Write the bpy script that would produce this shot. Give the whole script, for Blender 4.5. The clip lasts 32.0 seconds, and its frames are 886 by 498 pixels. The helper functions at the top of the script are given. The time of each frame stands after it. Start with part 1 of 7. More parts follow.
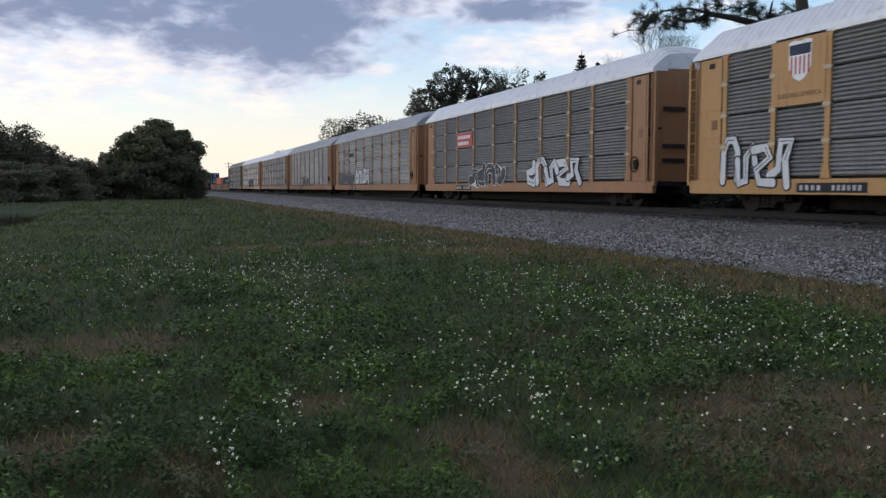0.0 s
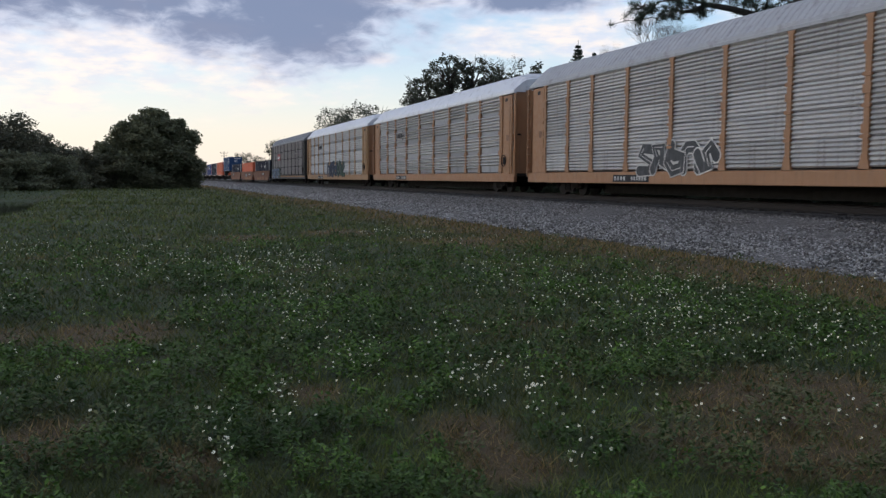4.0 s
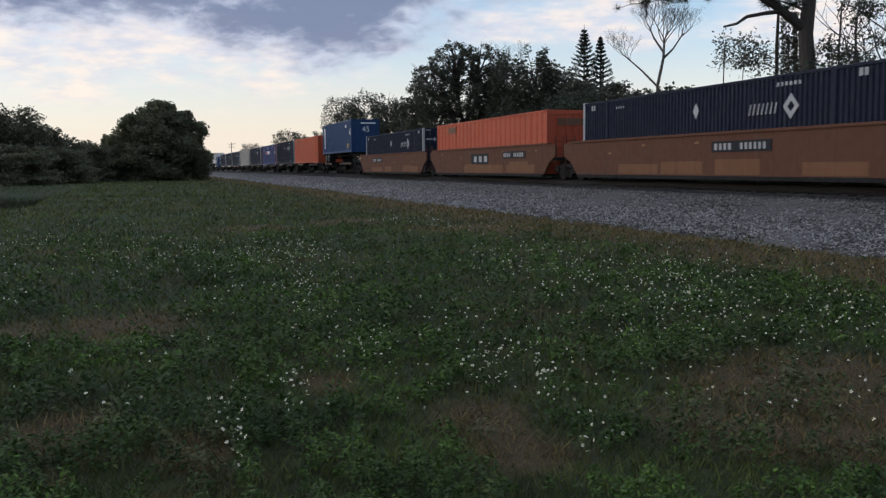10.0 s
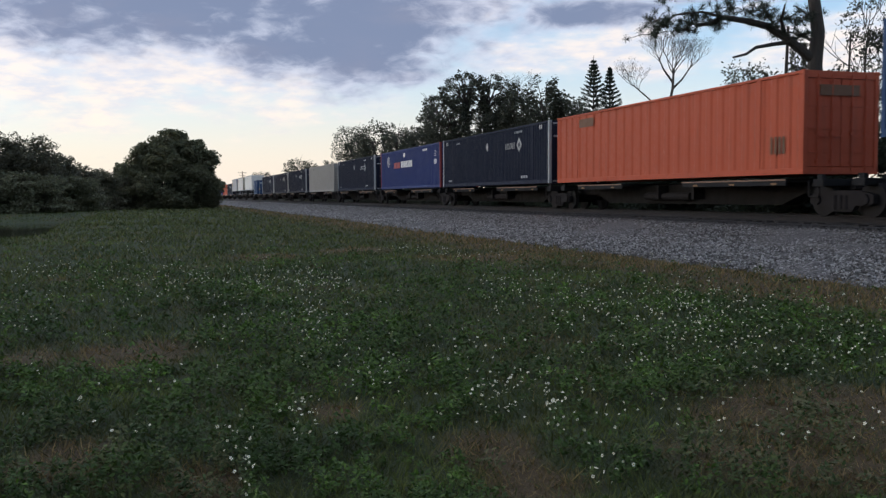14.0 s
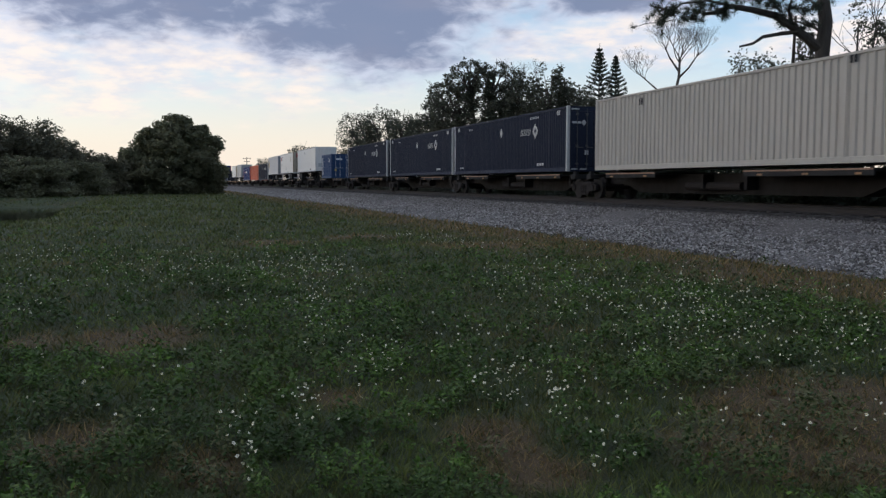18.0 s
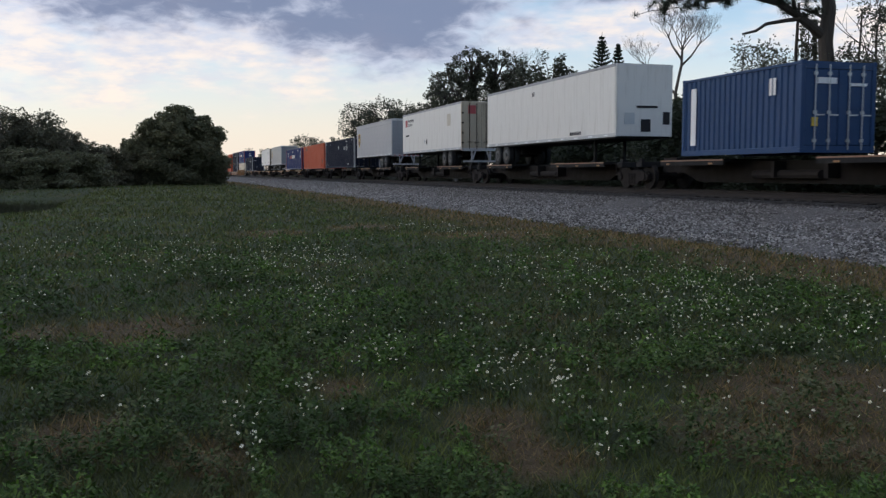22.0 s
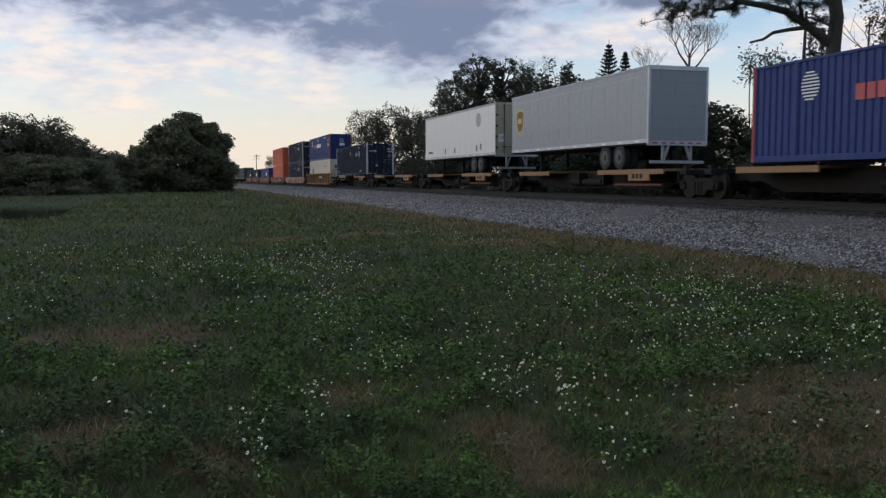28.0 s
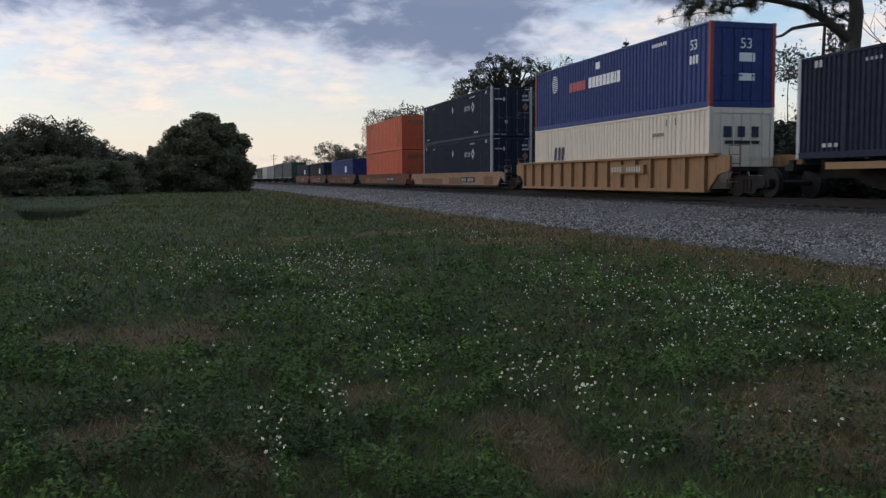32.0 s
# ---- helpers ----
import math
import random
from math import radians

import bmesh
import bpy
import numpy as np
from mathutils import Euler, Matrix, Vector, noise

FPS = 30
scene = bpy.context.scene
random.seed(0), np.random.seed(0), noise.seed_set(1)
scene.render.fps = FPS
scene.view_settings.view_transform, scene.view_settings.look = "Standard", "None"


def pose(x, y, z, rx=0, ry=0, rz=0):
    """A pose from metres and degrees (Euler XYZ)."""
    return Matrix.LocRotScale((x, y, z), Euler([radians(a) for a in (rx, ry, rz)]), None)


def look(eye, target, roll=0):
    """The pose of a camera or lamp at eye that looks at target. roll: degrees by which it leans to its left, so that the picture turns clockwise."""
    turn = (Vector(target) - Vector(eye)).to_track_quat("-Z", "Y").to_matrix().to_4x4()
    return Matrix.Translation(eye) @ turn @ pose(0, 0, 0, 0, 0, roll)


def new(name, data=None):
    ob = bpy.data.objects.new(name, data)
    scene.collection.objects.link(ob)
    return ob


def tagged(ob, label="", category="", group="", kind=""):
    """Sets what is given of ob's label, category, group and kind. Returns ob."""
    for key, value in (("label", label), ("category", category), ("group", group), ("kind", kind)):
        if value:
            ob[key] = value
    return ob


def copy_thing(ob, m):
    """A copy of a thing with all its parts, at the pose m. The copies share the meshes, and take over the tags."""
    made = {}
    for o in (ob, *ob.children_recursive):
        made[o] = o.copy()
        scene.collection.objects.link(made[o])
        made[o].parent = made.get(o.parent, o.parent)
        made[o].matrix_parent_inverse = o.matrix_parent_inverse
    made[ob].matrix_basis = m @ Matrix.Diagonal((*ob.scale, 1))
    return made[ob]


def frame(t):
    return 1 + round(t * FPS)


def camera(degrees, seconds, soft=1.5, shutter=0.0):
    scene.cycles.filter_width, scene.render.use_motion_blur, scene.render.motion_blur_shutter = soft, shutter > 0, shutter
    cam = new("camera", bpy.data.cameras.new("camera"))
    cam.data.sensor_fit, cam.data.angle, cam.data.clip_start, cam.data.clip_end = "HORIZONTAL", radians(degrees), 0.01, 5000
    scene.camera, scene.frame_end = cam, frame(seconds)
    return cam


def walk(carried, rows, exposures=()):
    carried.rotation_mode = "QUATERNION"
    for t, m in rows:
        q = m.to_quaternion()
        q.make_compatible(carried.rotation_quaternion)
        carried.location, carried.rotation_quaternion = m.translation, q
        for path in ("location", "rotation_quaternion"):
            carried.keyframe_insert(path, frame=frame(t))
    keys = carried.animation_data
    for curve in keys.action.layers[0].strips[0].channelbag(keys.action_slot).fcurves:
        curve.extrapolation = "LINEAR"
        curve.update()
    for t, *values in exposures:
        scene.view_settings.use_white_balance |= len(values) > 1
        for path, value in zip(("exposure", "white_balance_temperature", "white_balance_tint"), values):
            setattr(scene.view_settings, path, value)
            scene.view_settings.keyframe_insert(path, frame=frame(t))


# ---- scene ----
# ---- camera and its walk ----
EYE = 1.55          # eye over the field
RAIL = 0.91         # rail head over the field
TRACK_X = 18.32     # centre line of the track
SECONDS = 32.0

cam = camera(53.1, SECONDS, soft=1.35, shutter=0.12)


def aim(yaw, pitch, roll):
    return pose(0, 0, EYE, 90 + pitch, 0, -yaw) @ pose(0, 0, 0, 0, 0, roll)


walk(cam, [(t, aim(y, p, r)) for t, y, p, r in (
    (0, 18.417, -3.881, 0.232),
    (0.5, 18.429, -3.881, 0.308),
    (1, 18.516, -3.860, 0.375),
    (1.5, 18.531, -3.825, 0.491),
    (2, 18.604, -3.914, 0.461),
    (2.5, 18.702, -4.141, 0.449),
    (3, 18.693, -4.273, 0.381),
    (3.5, 18.737, -4.395, 0.445),
    (5.5, 18.456, -4.722, 0.235),
    (6, 18.400, -4.753, 0.193),
    (6.5, 18.232, -4.874, 0.116),
    (7, 18.270, -4.943, 0.038),
    (7.5, 18.267, -4.930, -0.124),
    (8, 18.262, -5.019, -0.218),
    (8.5, 18.273, -5.206, -0.144),
    (9, 18.160, -5.248, -0.160),
    (9.5, 18.142, -5.297, -0.321),
    (10, 18.131, -5.323, -0.531),
    (10.5, 18.038, -5.280, -0.529),
    (11, 17.999, -5.156, -0.560),
    (11.5, 17.951, -4.951, -0.704),
    (12, 18.000, -4.687, -0.634),
    (12.5, 18.222, -4.122, -0.501),
    (13, 18.352, -3.650, -0.411),
    (13.5, 18.084, -3.281, -0.338),
    (14, 17.528, -3.454, -0.386),
    (14.5, 17.368, -3.967, -0.103),
    (16.5, 17.446, -4.509, -0.070),
    (17, 17.405, -4.487, -0.020),
    (17.5, 17.360, -4.309, -0.060),
    (18, 17.286, -4.257, 0.106),
    (18.5, 17.300, -4.516, -0.019),
    (19, 17.279, -4.775, -0.126),
    (19.5, 17.261, -4.921, -0.215),
    (20, 17.207, -4.962, -0.090),
    (20.5, 17.139, -4.949, -0.012),
    (21, 17.133, -4.817, 0.040),
    (21.5, 17.098, -4.857, -0.083),
    (22, 17.104, -4.926, -0.186),
    (22.5, 17.119, -4.974, -0.141),
    (23, 17.023, -4.844, -0.093),
    (23.5, 17.098, -4.661, -0.029),
    (24, 17.113, -4.587, 0.063),
    (24.5, 16.951, -4.618, 0.051),
    (25, 16.742, -4.559, 0.019),
    (25.5, 16.622, -4.545, 0.027),
    (27.5, 16.398, -4.511, -0.040),
    (28, 16.686, -4.447, -0.014),
    (28.5, 16.641, -4.116, -0.004),
    (29, 16.416, -4.061, 0.150),
    (29.5, 16.069, -4.011, 0.076),
    (30, 15.742, -3.856, -0.156),
    (30.5, 15.400, -3.931, -0.157),
    (31, 15.366, -4.119, -0.088),
    (31.5, 15.480, -4.305, -0.142),
    (32, 15.580, -4.508, -0.304),
)], exposures=((0, 0.18, 6420, 10), (3, 0.22, 6420, 10), (6, -0.1, 6420, 10), (9, 0.02, 6420, 10), (12, -0.1, 6420, 10), (14, 0.08, 6420, 10), (17, 0.03, 6420, 10), (20, 0.06, 6420, 10), (23, -0.02, 6420, 10), (32, -0.08, 6420, 10)))

# ---- world, sun ----
SUN_AZ, SUN_EL = -72.0, 18.0   # degrees right of the track's direction, and over the horizon
world = bpy.data.worlds.new("dusk_sky")
scene.world = world
world.use_nodes = True
wt = world.node_tree
sky = wt.nodes.new("ShaderNodeTexSky")
sky.sky_type = "NISHITA"
sky.sun_disc = False
sky.sun_elevation = radians(SUN_EL)
sky.sun_rotation = radians(SUN_AZ)
sky.air_density, sky.dust_density, sky.ozone_density = 1.0, 0.6, 2.0
wt.nodes["Background"].inputs["Strength"].default_value = 0.185
wt.links.new(sky.outputs[0], wt.nodes["Background"].inputs["Color"])

sun_data = bpy.data.lights.new("sun", "SUN")
sun_data.energy, sun_data.angle, sun_data.color = 0.06, radians(40), (1.0, 0.90, 0.80)
sun = new("sun", sun_data)
_a, _e = radians(SUN_AZ), radians(max(SUN_EL, 24))
sun.matrix_world = look((0, 0, 0), (-math.sin(_a) * math.cos(_e), -math.cos(_a) * math.cos(_e), -math.sin(_e)))


# ---- node helpers ----
class Nodes:
    """Writes a node tree as sums and products."""

    def __init__(self, name):
        self.mat = bpy.data.materials.new(name)
        self.mat.use_nodes = True
        self.t = self.mat.node_tree
        self.bsdf = self.t.nodes["Principled BSDF"]
        self.out = self.t.nodes["Material Output"]

    def put(self, socket, value):
        if isinstance(value, bpy.types.NodeSocket):
            self.t.links.new(value, socket)
        else:
            socket.default_value = value

    def node(self, kind, **values):
        n = self.t.nodes.new(kind)
        for key, value in values.items():
            self.put(n.inputs[key.replace("_", " ")], value)
        return n

    def m(self, op, a, b=0.0, c=0.0):
        n = self.t.nodes.new("ShaderNodeMath")
        n.operation = op
        for socket, value in zip(n.inputs, (a, b, c)):
            self.put(socket, value)
        return n.outputs[0]

    def coords(self, kind="Object", scale=(1, 1, 1), move=(0, 0, 0)):
        c = self.t.nodes.new("ShaderNodeTexCoord").outputs[kind]
        return self.node("ShaderNodeMapping", Vector=c, Scale=scale, Location=move).outputs[0]

    def place(self, scale=(1, 1, 1), move=(0, 0, 0)):
        c = self.t.nodes.new("ShaderNodeNewGeometry").outputs["Position"]
        return self.node("ShaderNodeMapping", Vector=c, Scale=scale, Location=move).outputs[0]

    def noise(self, vector, scale, detail=4.0, rough=0.55, distortion=0.0):
        n = self.node("ShaderNodeTexNoise", Vector=vector, Scale=scale, Detail=detail, Roughness=rough, Distortion=distortion)
        return n.outputs["Fac"]

    def ramp(self, value, low, high, to0=0.0, to1=1.0):
        n = self.t.nodes.new("ShaderNodeMapRange")
        n.interpolation_type = "SMOOTHSTEP"
        for socket, v in zip(n.inputs, (value, low, high, to0, to1)):
            self.put(socket, v)
        return n.outputs[0]

    def mix(self, fac, a, b):
        n = self.t.nodes.new("ShaderNodeMix")
        n.data_type = "RGBA"
        sockets = [s for s in n.inputs if s.type == "RGBA"]
        self.put(n.inputs[0], fac)
        for socket, v in zip(sockets, (a, b)):
            self.put(socket, v if isinstance(v, bpy.types.NodeSocket) else (*v, 1))
        return [s for s in n.outputs if s.type == "RGBA"][0]

    def bump(self, height, strength, distance=0.02):
        n = self.node("ShaderNodeBump", Height=height, Strength=strength, Distance=distance)
        self.put(self.bsdf.inputs["Normal"], n.outputs[0])

    def leafy(self, color, rough, through_=0.45):
        """A thin leaf, which lets some light through."""
        self.finish(color, rough)
        t = self.node("ShaderNodeBsdfTranslucent", Color=color)
        mix = self.t.nodes.new("ShaderNodeMixShader")
        mix.inputs[0].default_value = through_
        self.put(mix.inputs[1], self.bsdf.outputs[0])
        self.put(mix.inputs[2], t.outputs[0])
        self.put(self.out.inputs[0], mix.outputs[0])
        return self.mat

    def finish(self, color, rough=0.7, metal=0.0):
        self.put(self.bsdf.inputs["Base Color"], color if isinstance(color, bpy.types.NodeSocket) else (*color, 1))
        self.put(self.bsdf.inputs["Roughness"], rough)
        self.put(self.bsdf.inputs["Metallic"], metal)
        return self.mat


def paint(name, color, dirt=(0.09, 0.07, 0.055), wear=0.5, rough=0.55, metal=0.0, streak=True, bump=0.15, uneven=0.0, shine=0.5):
    """Weathered paint or metal: patches, grime running down, fine grain."""
    n = Nodes(name)
    o = n.coords()
    patch = n.noise(o, 0.7, 5, 0.6)
    runs = n.noise(n.coords(scale=(3.0, 5.0, 0.35)), 1.5, 5, 0.6) if streak else n.noise(o, 3, 5)
    grain = n.noise(o, 60, 3)
    light = tuple(min(1, c * 1.12 + 0.01) for c in color)
    c = n.mix(patch, color, light)
    if uneven:
        own = n.t.nodes.new("ShaderNodeObjectInfo").outputs["Random"]
        c = n.mix(n.m("MULTIPLY", n.ramp(own, 0.0, 1.0), uneven), c, tuple(x * 0.45 for x in color))
    grime = n.m("MULTIPLY", n.ramp(runs, 0.5, 0.78), wear)
    c = n.mix(grime, c, dirt)
    speck = n.m("MULTIPLY", n.ramp(n.noise(o, 9, 6, 0.7), 0.6, 0.72), wear * 0.8)
    c = n.mix(speck, c, tuple(d * 1.3 for d in dirt))
    n.put(n.bsdf.inputs["Specular IOR Level"], shine)
    n.bump(n.m("ADD", n.m("MULTIPLY", grain, 0.3), patch), bump, 0.01)
    return n.finish(c, n.ramp(n.noise(o, 4, 4), 0.2, 0.8, max(rough - 0.12, 0.05), min(rough + 0.15, 1)), metal)


PAINT = {}


def coat(key):
    """Every train material, made once."""
    if key in PAINT:
        return PAINT[key]
    spec = {
        "rack_grey": dict(color=(0.185, 0.185, 0.185), rough=0.55, metal=0.3, wear=0.45, uneven=0.25),
        "rack_silver": dict(color=(0.56, 0.545, 0.53), rough=0.5, metal=0.45, uneven=0.45, wear=0.5, dirt=(0.14, 0.105, 0.08)),
        "rack_old": dict(color=(0.42, 0.405, 0.395), rough=0.55, metal=0.35, uneven=0.4, wear=0.55, dirt=(0.12, 0.09, 0.07)),
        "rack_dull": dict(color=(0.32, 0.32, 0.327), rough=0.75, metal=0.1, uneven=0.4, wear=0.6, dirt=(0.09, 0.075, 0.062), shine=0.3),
        "rack_brown": dict(uneven=0.3, color=(0.2, 0.17, 0.152), rough=0.5, metal=0.4, wear=0.5),
        "rack_yellow": dict(color=(0.40, 0.215, 0.075), wear=0.6, dirt=(0.17, 0.10, 0.055)),
        "rack_ochre": dict(color=(0.30, 0.165, 0.075), wear=0.7, dirt=(0.14, 0.085, 0.05)),
        "rack_tan": dict(color=(0.28, 0.135, 0.06), wear=0.6, dirt=(0.13, 0.08, 0.045)),
        "rack_black": dict(color=(0.016, 0.015, 0.015), wear=0.3, dirt=(0.05, 0.04, 0.033)),
        "roof_white": dict(color=(0.62, 0.62, 0.64), wear=0.3, rough=0.5, metal=0.3, streak=False),
        "roof_dark": dict(color=(0.17, 0.17, 0.18), wear=0.5, rough=0.6, streak=False),
        "sill_brown": dict(color=(0.013, 0.0105, 0.0095), wear=0.5, rough=0.85, shine=0.15, dirt=(0.026, 0.019, 0.015)),
        "van_grey": dict(color=(0.27, 0.275, 0.29), wear=0.3, rough=0.45, metal=0.2, dirt=(0.16, 0.15, 0.15)),
        "van_stain": dict(color=(0.235, 0.24, 0.26), wear=0.6, rough=0.5, dirt=(0.15, 0.14, 0.14)),
        "roof_grey": dict(color=(0.32, 0.32, 0.335), wear=0.4, rough=0.55, streak=False),
        "black_steel": dict(color=(0.014, 0.013, 0.013), wear=0.4, rough=0.8, shine=0.2, dirt=(0.032, 0.025, 0.02)),
        "rust_steel": dict(color=(0.017, 0.013, 0.012), shine=0.2, wear=0.4, rough=0.85, dirt=(0.032, 0.025, 0.02)),
        "wheel_steel": dict(color=(0.015, 0.012, 0.011), wear=0.5, rough=0.75, shine=0.2, streak=False, dirt=(0.03, 0.024, 0.02)),
        "navy": dict(color=(0.0078, 0.0115, 0.029), wear=0.25, rough=0.6, shine=0.2, dirt=(0.018, 0.019, 0.028)),
        "orange": dict(color=(0.46, 0.085, 0.036), wear=0.4, rough=0.55, shine=0.25, dirt=(0.2, 0.07, 0.04)),
        "blue": dict(color=(0.011, 0.045, 0.125), shine=0.3, wear=0.2, rough=0.5, dirt=(0.03, 0.045, 0.08)),
        "pacific_blue": dict(color=(0.014, 0.03, 0.135), shine=0.25, wear=0.2, rough=0.5, dirt=(0.04, 0.045, 0.08)),
        "red": dict(color=(0.25, 0.028, 0.03), wear=0.3),
        "pale_grey": dict(color=(0.345, 0.315, 0.275), wear=0.35, dirt=(0.19, 0.155, 0.12)),
        "cream": dict(color=(0.66, 0.57, 0.46), wear=0.3, dirt=(0.25, 0.19, 0.12)),
        "white": dict(color=(0.68, 0.655, 0.62), wear=0.38, dirt=(0.34, 0.29, 0.23)),
        "dull_white": dict(color=(0.385, 0.38, 0.39), wear=0.35, dirt=(0.24, 0.22, 0.2)),
        "door_tan": dict(color=(0.42, 0.36, 0.27), wear=0.7, dirt=(0.16, 0.11, 0.07)),
        "silver": dict(color=(0.45, 0.45, 0.46), wear=0.25, rough=0.4, metal=0.5),
        "slate": dict(color=(0.15, 0.16, 0.17), wear=0.25),
        "shutter": dict(color=(0.26, 0.27, 0.29), wear=0.3, rough=0.5),
        "well_brown": dict(color=(0.118, 0.049, 0.026), wear=0.55, rough=0.8, shine=0.25, dirt=(0.055, 0.032, 0.022)),
        "well_yellow": dict(color=(0.255, 0.135, 0.058), wear=0.95, rough=0.75, dirt=(0.10, 0.055, 0.03)),
        "well_tan": dict(color=(0.22, 0.115, 0.065), wear=0.75, dirt=(0.15, 0.09, 0.06)),
        "well_patch": dict(color=(0.19, 0.088, 0.042), wear=0.6, rough=0.8, shine=0.25, dirt=(0.09, 0.05, 0.03)),
        "yellow": dict(color=(0.24, 0.125, 0.042), wear=0.35, dirt=(0.18, 0.1, 0.05)),
        "deep_green": dict(color=(0.02, 0.04, 0.037), wear=0.3),
        "rubber": dict(color=(0.02, 0.02, 0.021), wear=0.4, rough=0.85, streak=False),
        "mark_white": dict(color=(0.72, 0.72, 0.72), wear=0.3, rough=0.6),
        "mark_dark": dict(color=(0.02, 0.02, 0.023), wear=0.3, rough=0.7, shine=0.2, dirt=(0.05, 0.043, 0.038)),
        "mark_red": dict(color=(0.40, 0.07, 0.075), wear=0.35, rough=0.6),
        "mark_navy": dict(color=(0.016, 0.024, 0.055), wear=0.3, rough=0.6, shine=0.3, dirt=(0.03, 0.035, 0.05)),
        "mark_green": dict(color=(0.014, 0.042, 0.025), wear=0.3, rough=0.6, shine=0.3, dirt=(0.03, 0.05, 0.04)),
        "mark_yellow": dict(color=(0.6, 0.42, 0.06), wear=0.3, rough=0.6),
        "mark_brown": dict(color=(0.16, 0.07, 0.03), wear=0.3, rough=0.6),
        "spray_white": dict(color=(0.55, 0.56, 0.58), wear=0.5, rough=0.6, dirt=(0.08, 0.08, 0.09)),
        "spray_black": dict(color=(0.02, 0.022, 0.026), wear=0.4, rough=0.6, dirt=(0.2, 0.2, 0.21)),
        "spray_blue": dict(color=(0.10, 0.155, 0.24), wear=0.6, rough=0.6, dirt=(0.04, 0.05, 0.08)),
        "mark_pale": dict(color=(0.40, 0.40, 0.395), wear=0.5, rough=0.65),
        "rim_grey": dict(color=(0.06, 0.06, 0.062), wear=0.5, rough=0.5, metal=0.3, streak=False),
        "placard": dict(color=(0.26, 0.12, 0.085), wear=0.5, rough=0.6),
        "stain": dict(color=(0.5, 0.45, 0.37), wear=0.5, dirt=(0.36, 0.28, 0.2)),
    }[key]
    PAINT[key] = paint(key, **spec)
    return PAINT[key]


# ---- mesh helpers ----
def box(bm, x0, x1, y0, y1, z0, z1, bevel=0.0):
    v = [bm.verts.new(p) for p in ((x0, y0, z0), (x1, y0, z0), (x1, y1, z0), (x0, y1, z0),
                                   (x0, y0, z1), (x1, y0, z1), (x1, y1, z1), (x0, y1, z1))]
    faces = [bm.faces.new([v[i] for i in q]) for q in ((3, 2, 1, 0), (4, 5, 6, 7), (0, 1, 5, 4), (1, 2, 6, 5), (2, 3, 7, 6), (3, 0, 4, 7))]
    if bevel:
        edges = list({e for f in faces for e in f.edges})
        bmesh.ops.bevel(bm, geom=edges, offset=bevel, segments=1, affect="EDGES")


def prism(bm, outline, axis, a, b):
    """A closed outline of (p, q) pushed along an axis from a to b."""
    def at(p, q, s):
        return {"x": (s, p, q), "y": (p, s, q), "z": (p, q, s)}[axis]
    lo = [bm.verts.new(at(p, q, a)) for p, q in outline]
    hi = [bm.verts.new(at(p, q, b)) for p, q in outline]
    n = len(outline)
    faces = [bm.faces.new(lo[::-1]), bm.faces.new(hi)]
    faces += [bm.faces.new((lo[i], lo[(i + 1) % n], hi[(i + 1) % n], hi[i])) for i in range(n)]
    bmesh.ops.recalc_face_normals(bm, faces=faces)


def disc(bm, axis, centre, r, a, b, n=16):
    cx, cy = centre
    prism(bm, [(cx + r * math.cos(2 * math.pi * i / n), cy + r * math.sin(2 * math.pi * i / n)) for i in range(n)], axis, a, b)


def rod(bm, p, q, r, n=6, r2=None):
    """A tapered round bar from p to q."""
    p, q = Vector(p), Vector(q)
    d = (q - p).normalized()
    u = d.orthogonal().normalized()
    w = d.cross(u)
    r2 = r if r2 is None else r2
    ring = []
    for c, s in ((p, r), (q, r2)):
        ring.append([bm.verts.new(c + (u * math.cos(2 * math.pi * i / n) + w * math.sin(2 * math.pi * i / n)) * s) for i in range(n)])
    for i in range(n):
        bm.faces.new((ring[0][i], ring[0][(i + 1) % n], ring[1][(i + 1) % n], ring[1][i]))
    bm.faces.new(ring[0][::-1])
    bm.faces.new(ring[1])


def limb(bm, pts, r0, r1, n=7):
    """A tapered, bent limb through points: one unbroken tube."""
    pts = [Vector(p) for p in pts]
    k = len(pts) - 1
    last = None
    for i, p in enumerate(pts):
        d = (pts[min(i + 1, k)] - pts[max(i - 1, 0)]).normalized()
        u = Vector((0.31, 0.9, 0.29)).cross(d)
        u = u.normalized() if u.length > 0.05 else d.orthogonal().normalized()
        w = d.cross(u)
        r = r0 + (r1 - r0) * i / k
        ring = [bm.verts.new(p + (u * math.cos(2 * math.pi * j / n) + w * math.sin(2 * math.pi * j / n)) * r) for j in range(n)]
        if last:
            for j in range(n):
                bm.faces.new((last[j], last[(j + 1) % n], ring[(j + 1) % n], ring[j]))
        else:
            bm.faces.new(ring[::-1])
        last = ring
    bm.faces.new(last)


def data_of(name, bm, material):
    me = bpy.data.meshes.new(name)
    bm.to_mesh(me)
    bm.free()
    me.materials.append(material)
    return me


def part(name, bm, material, parent=None, label="", at=None):
    """One mesh object under a thing or under a part. bm: a bmesh, or a mesh to share."""
    me = bm if isinstance(bm, bpy.types.Mesh) else data_of(name, bm, material)
    ob = new(name, me)
    if parent is not None:
        ob.parent = parent
    if at is not None:
        ob.matrix_basis = at
    if label:
        ob["label"] = label
    return ob


def block(name, dims, material, parent, label="", bevel=0.0):
    bm = bmesh.new()
    box(bm, *dims, bevel=bevel)
    return part(name, bm, material, parent, label)


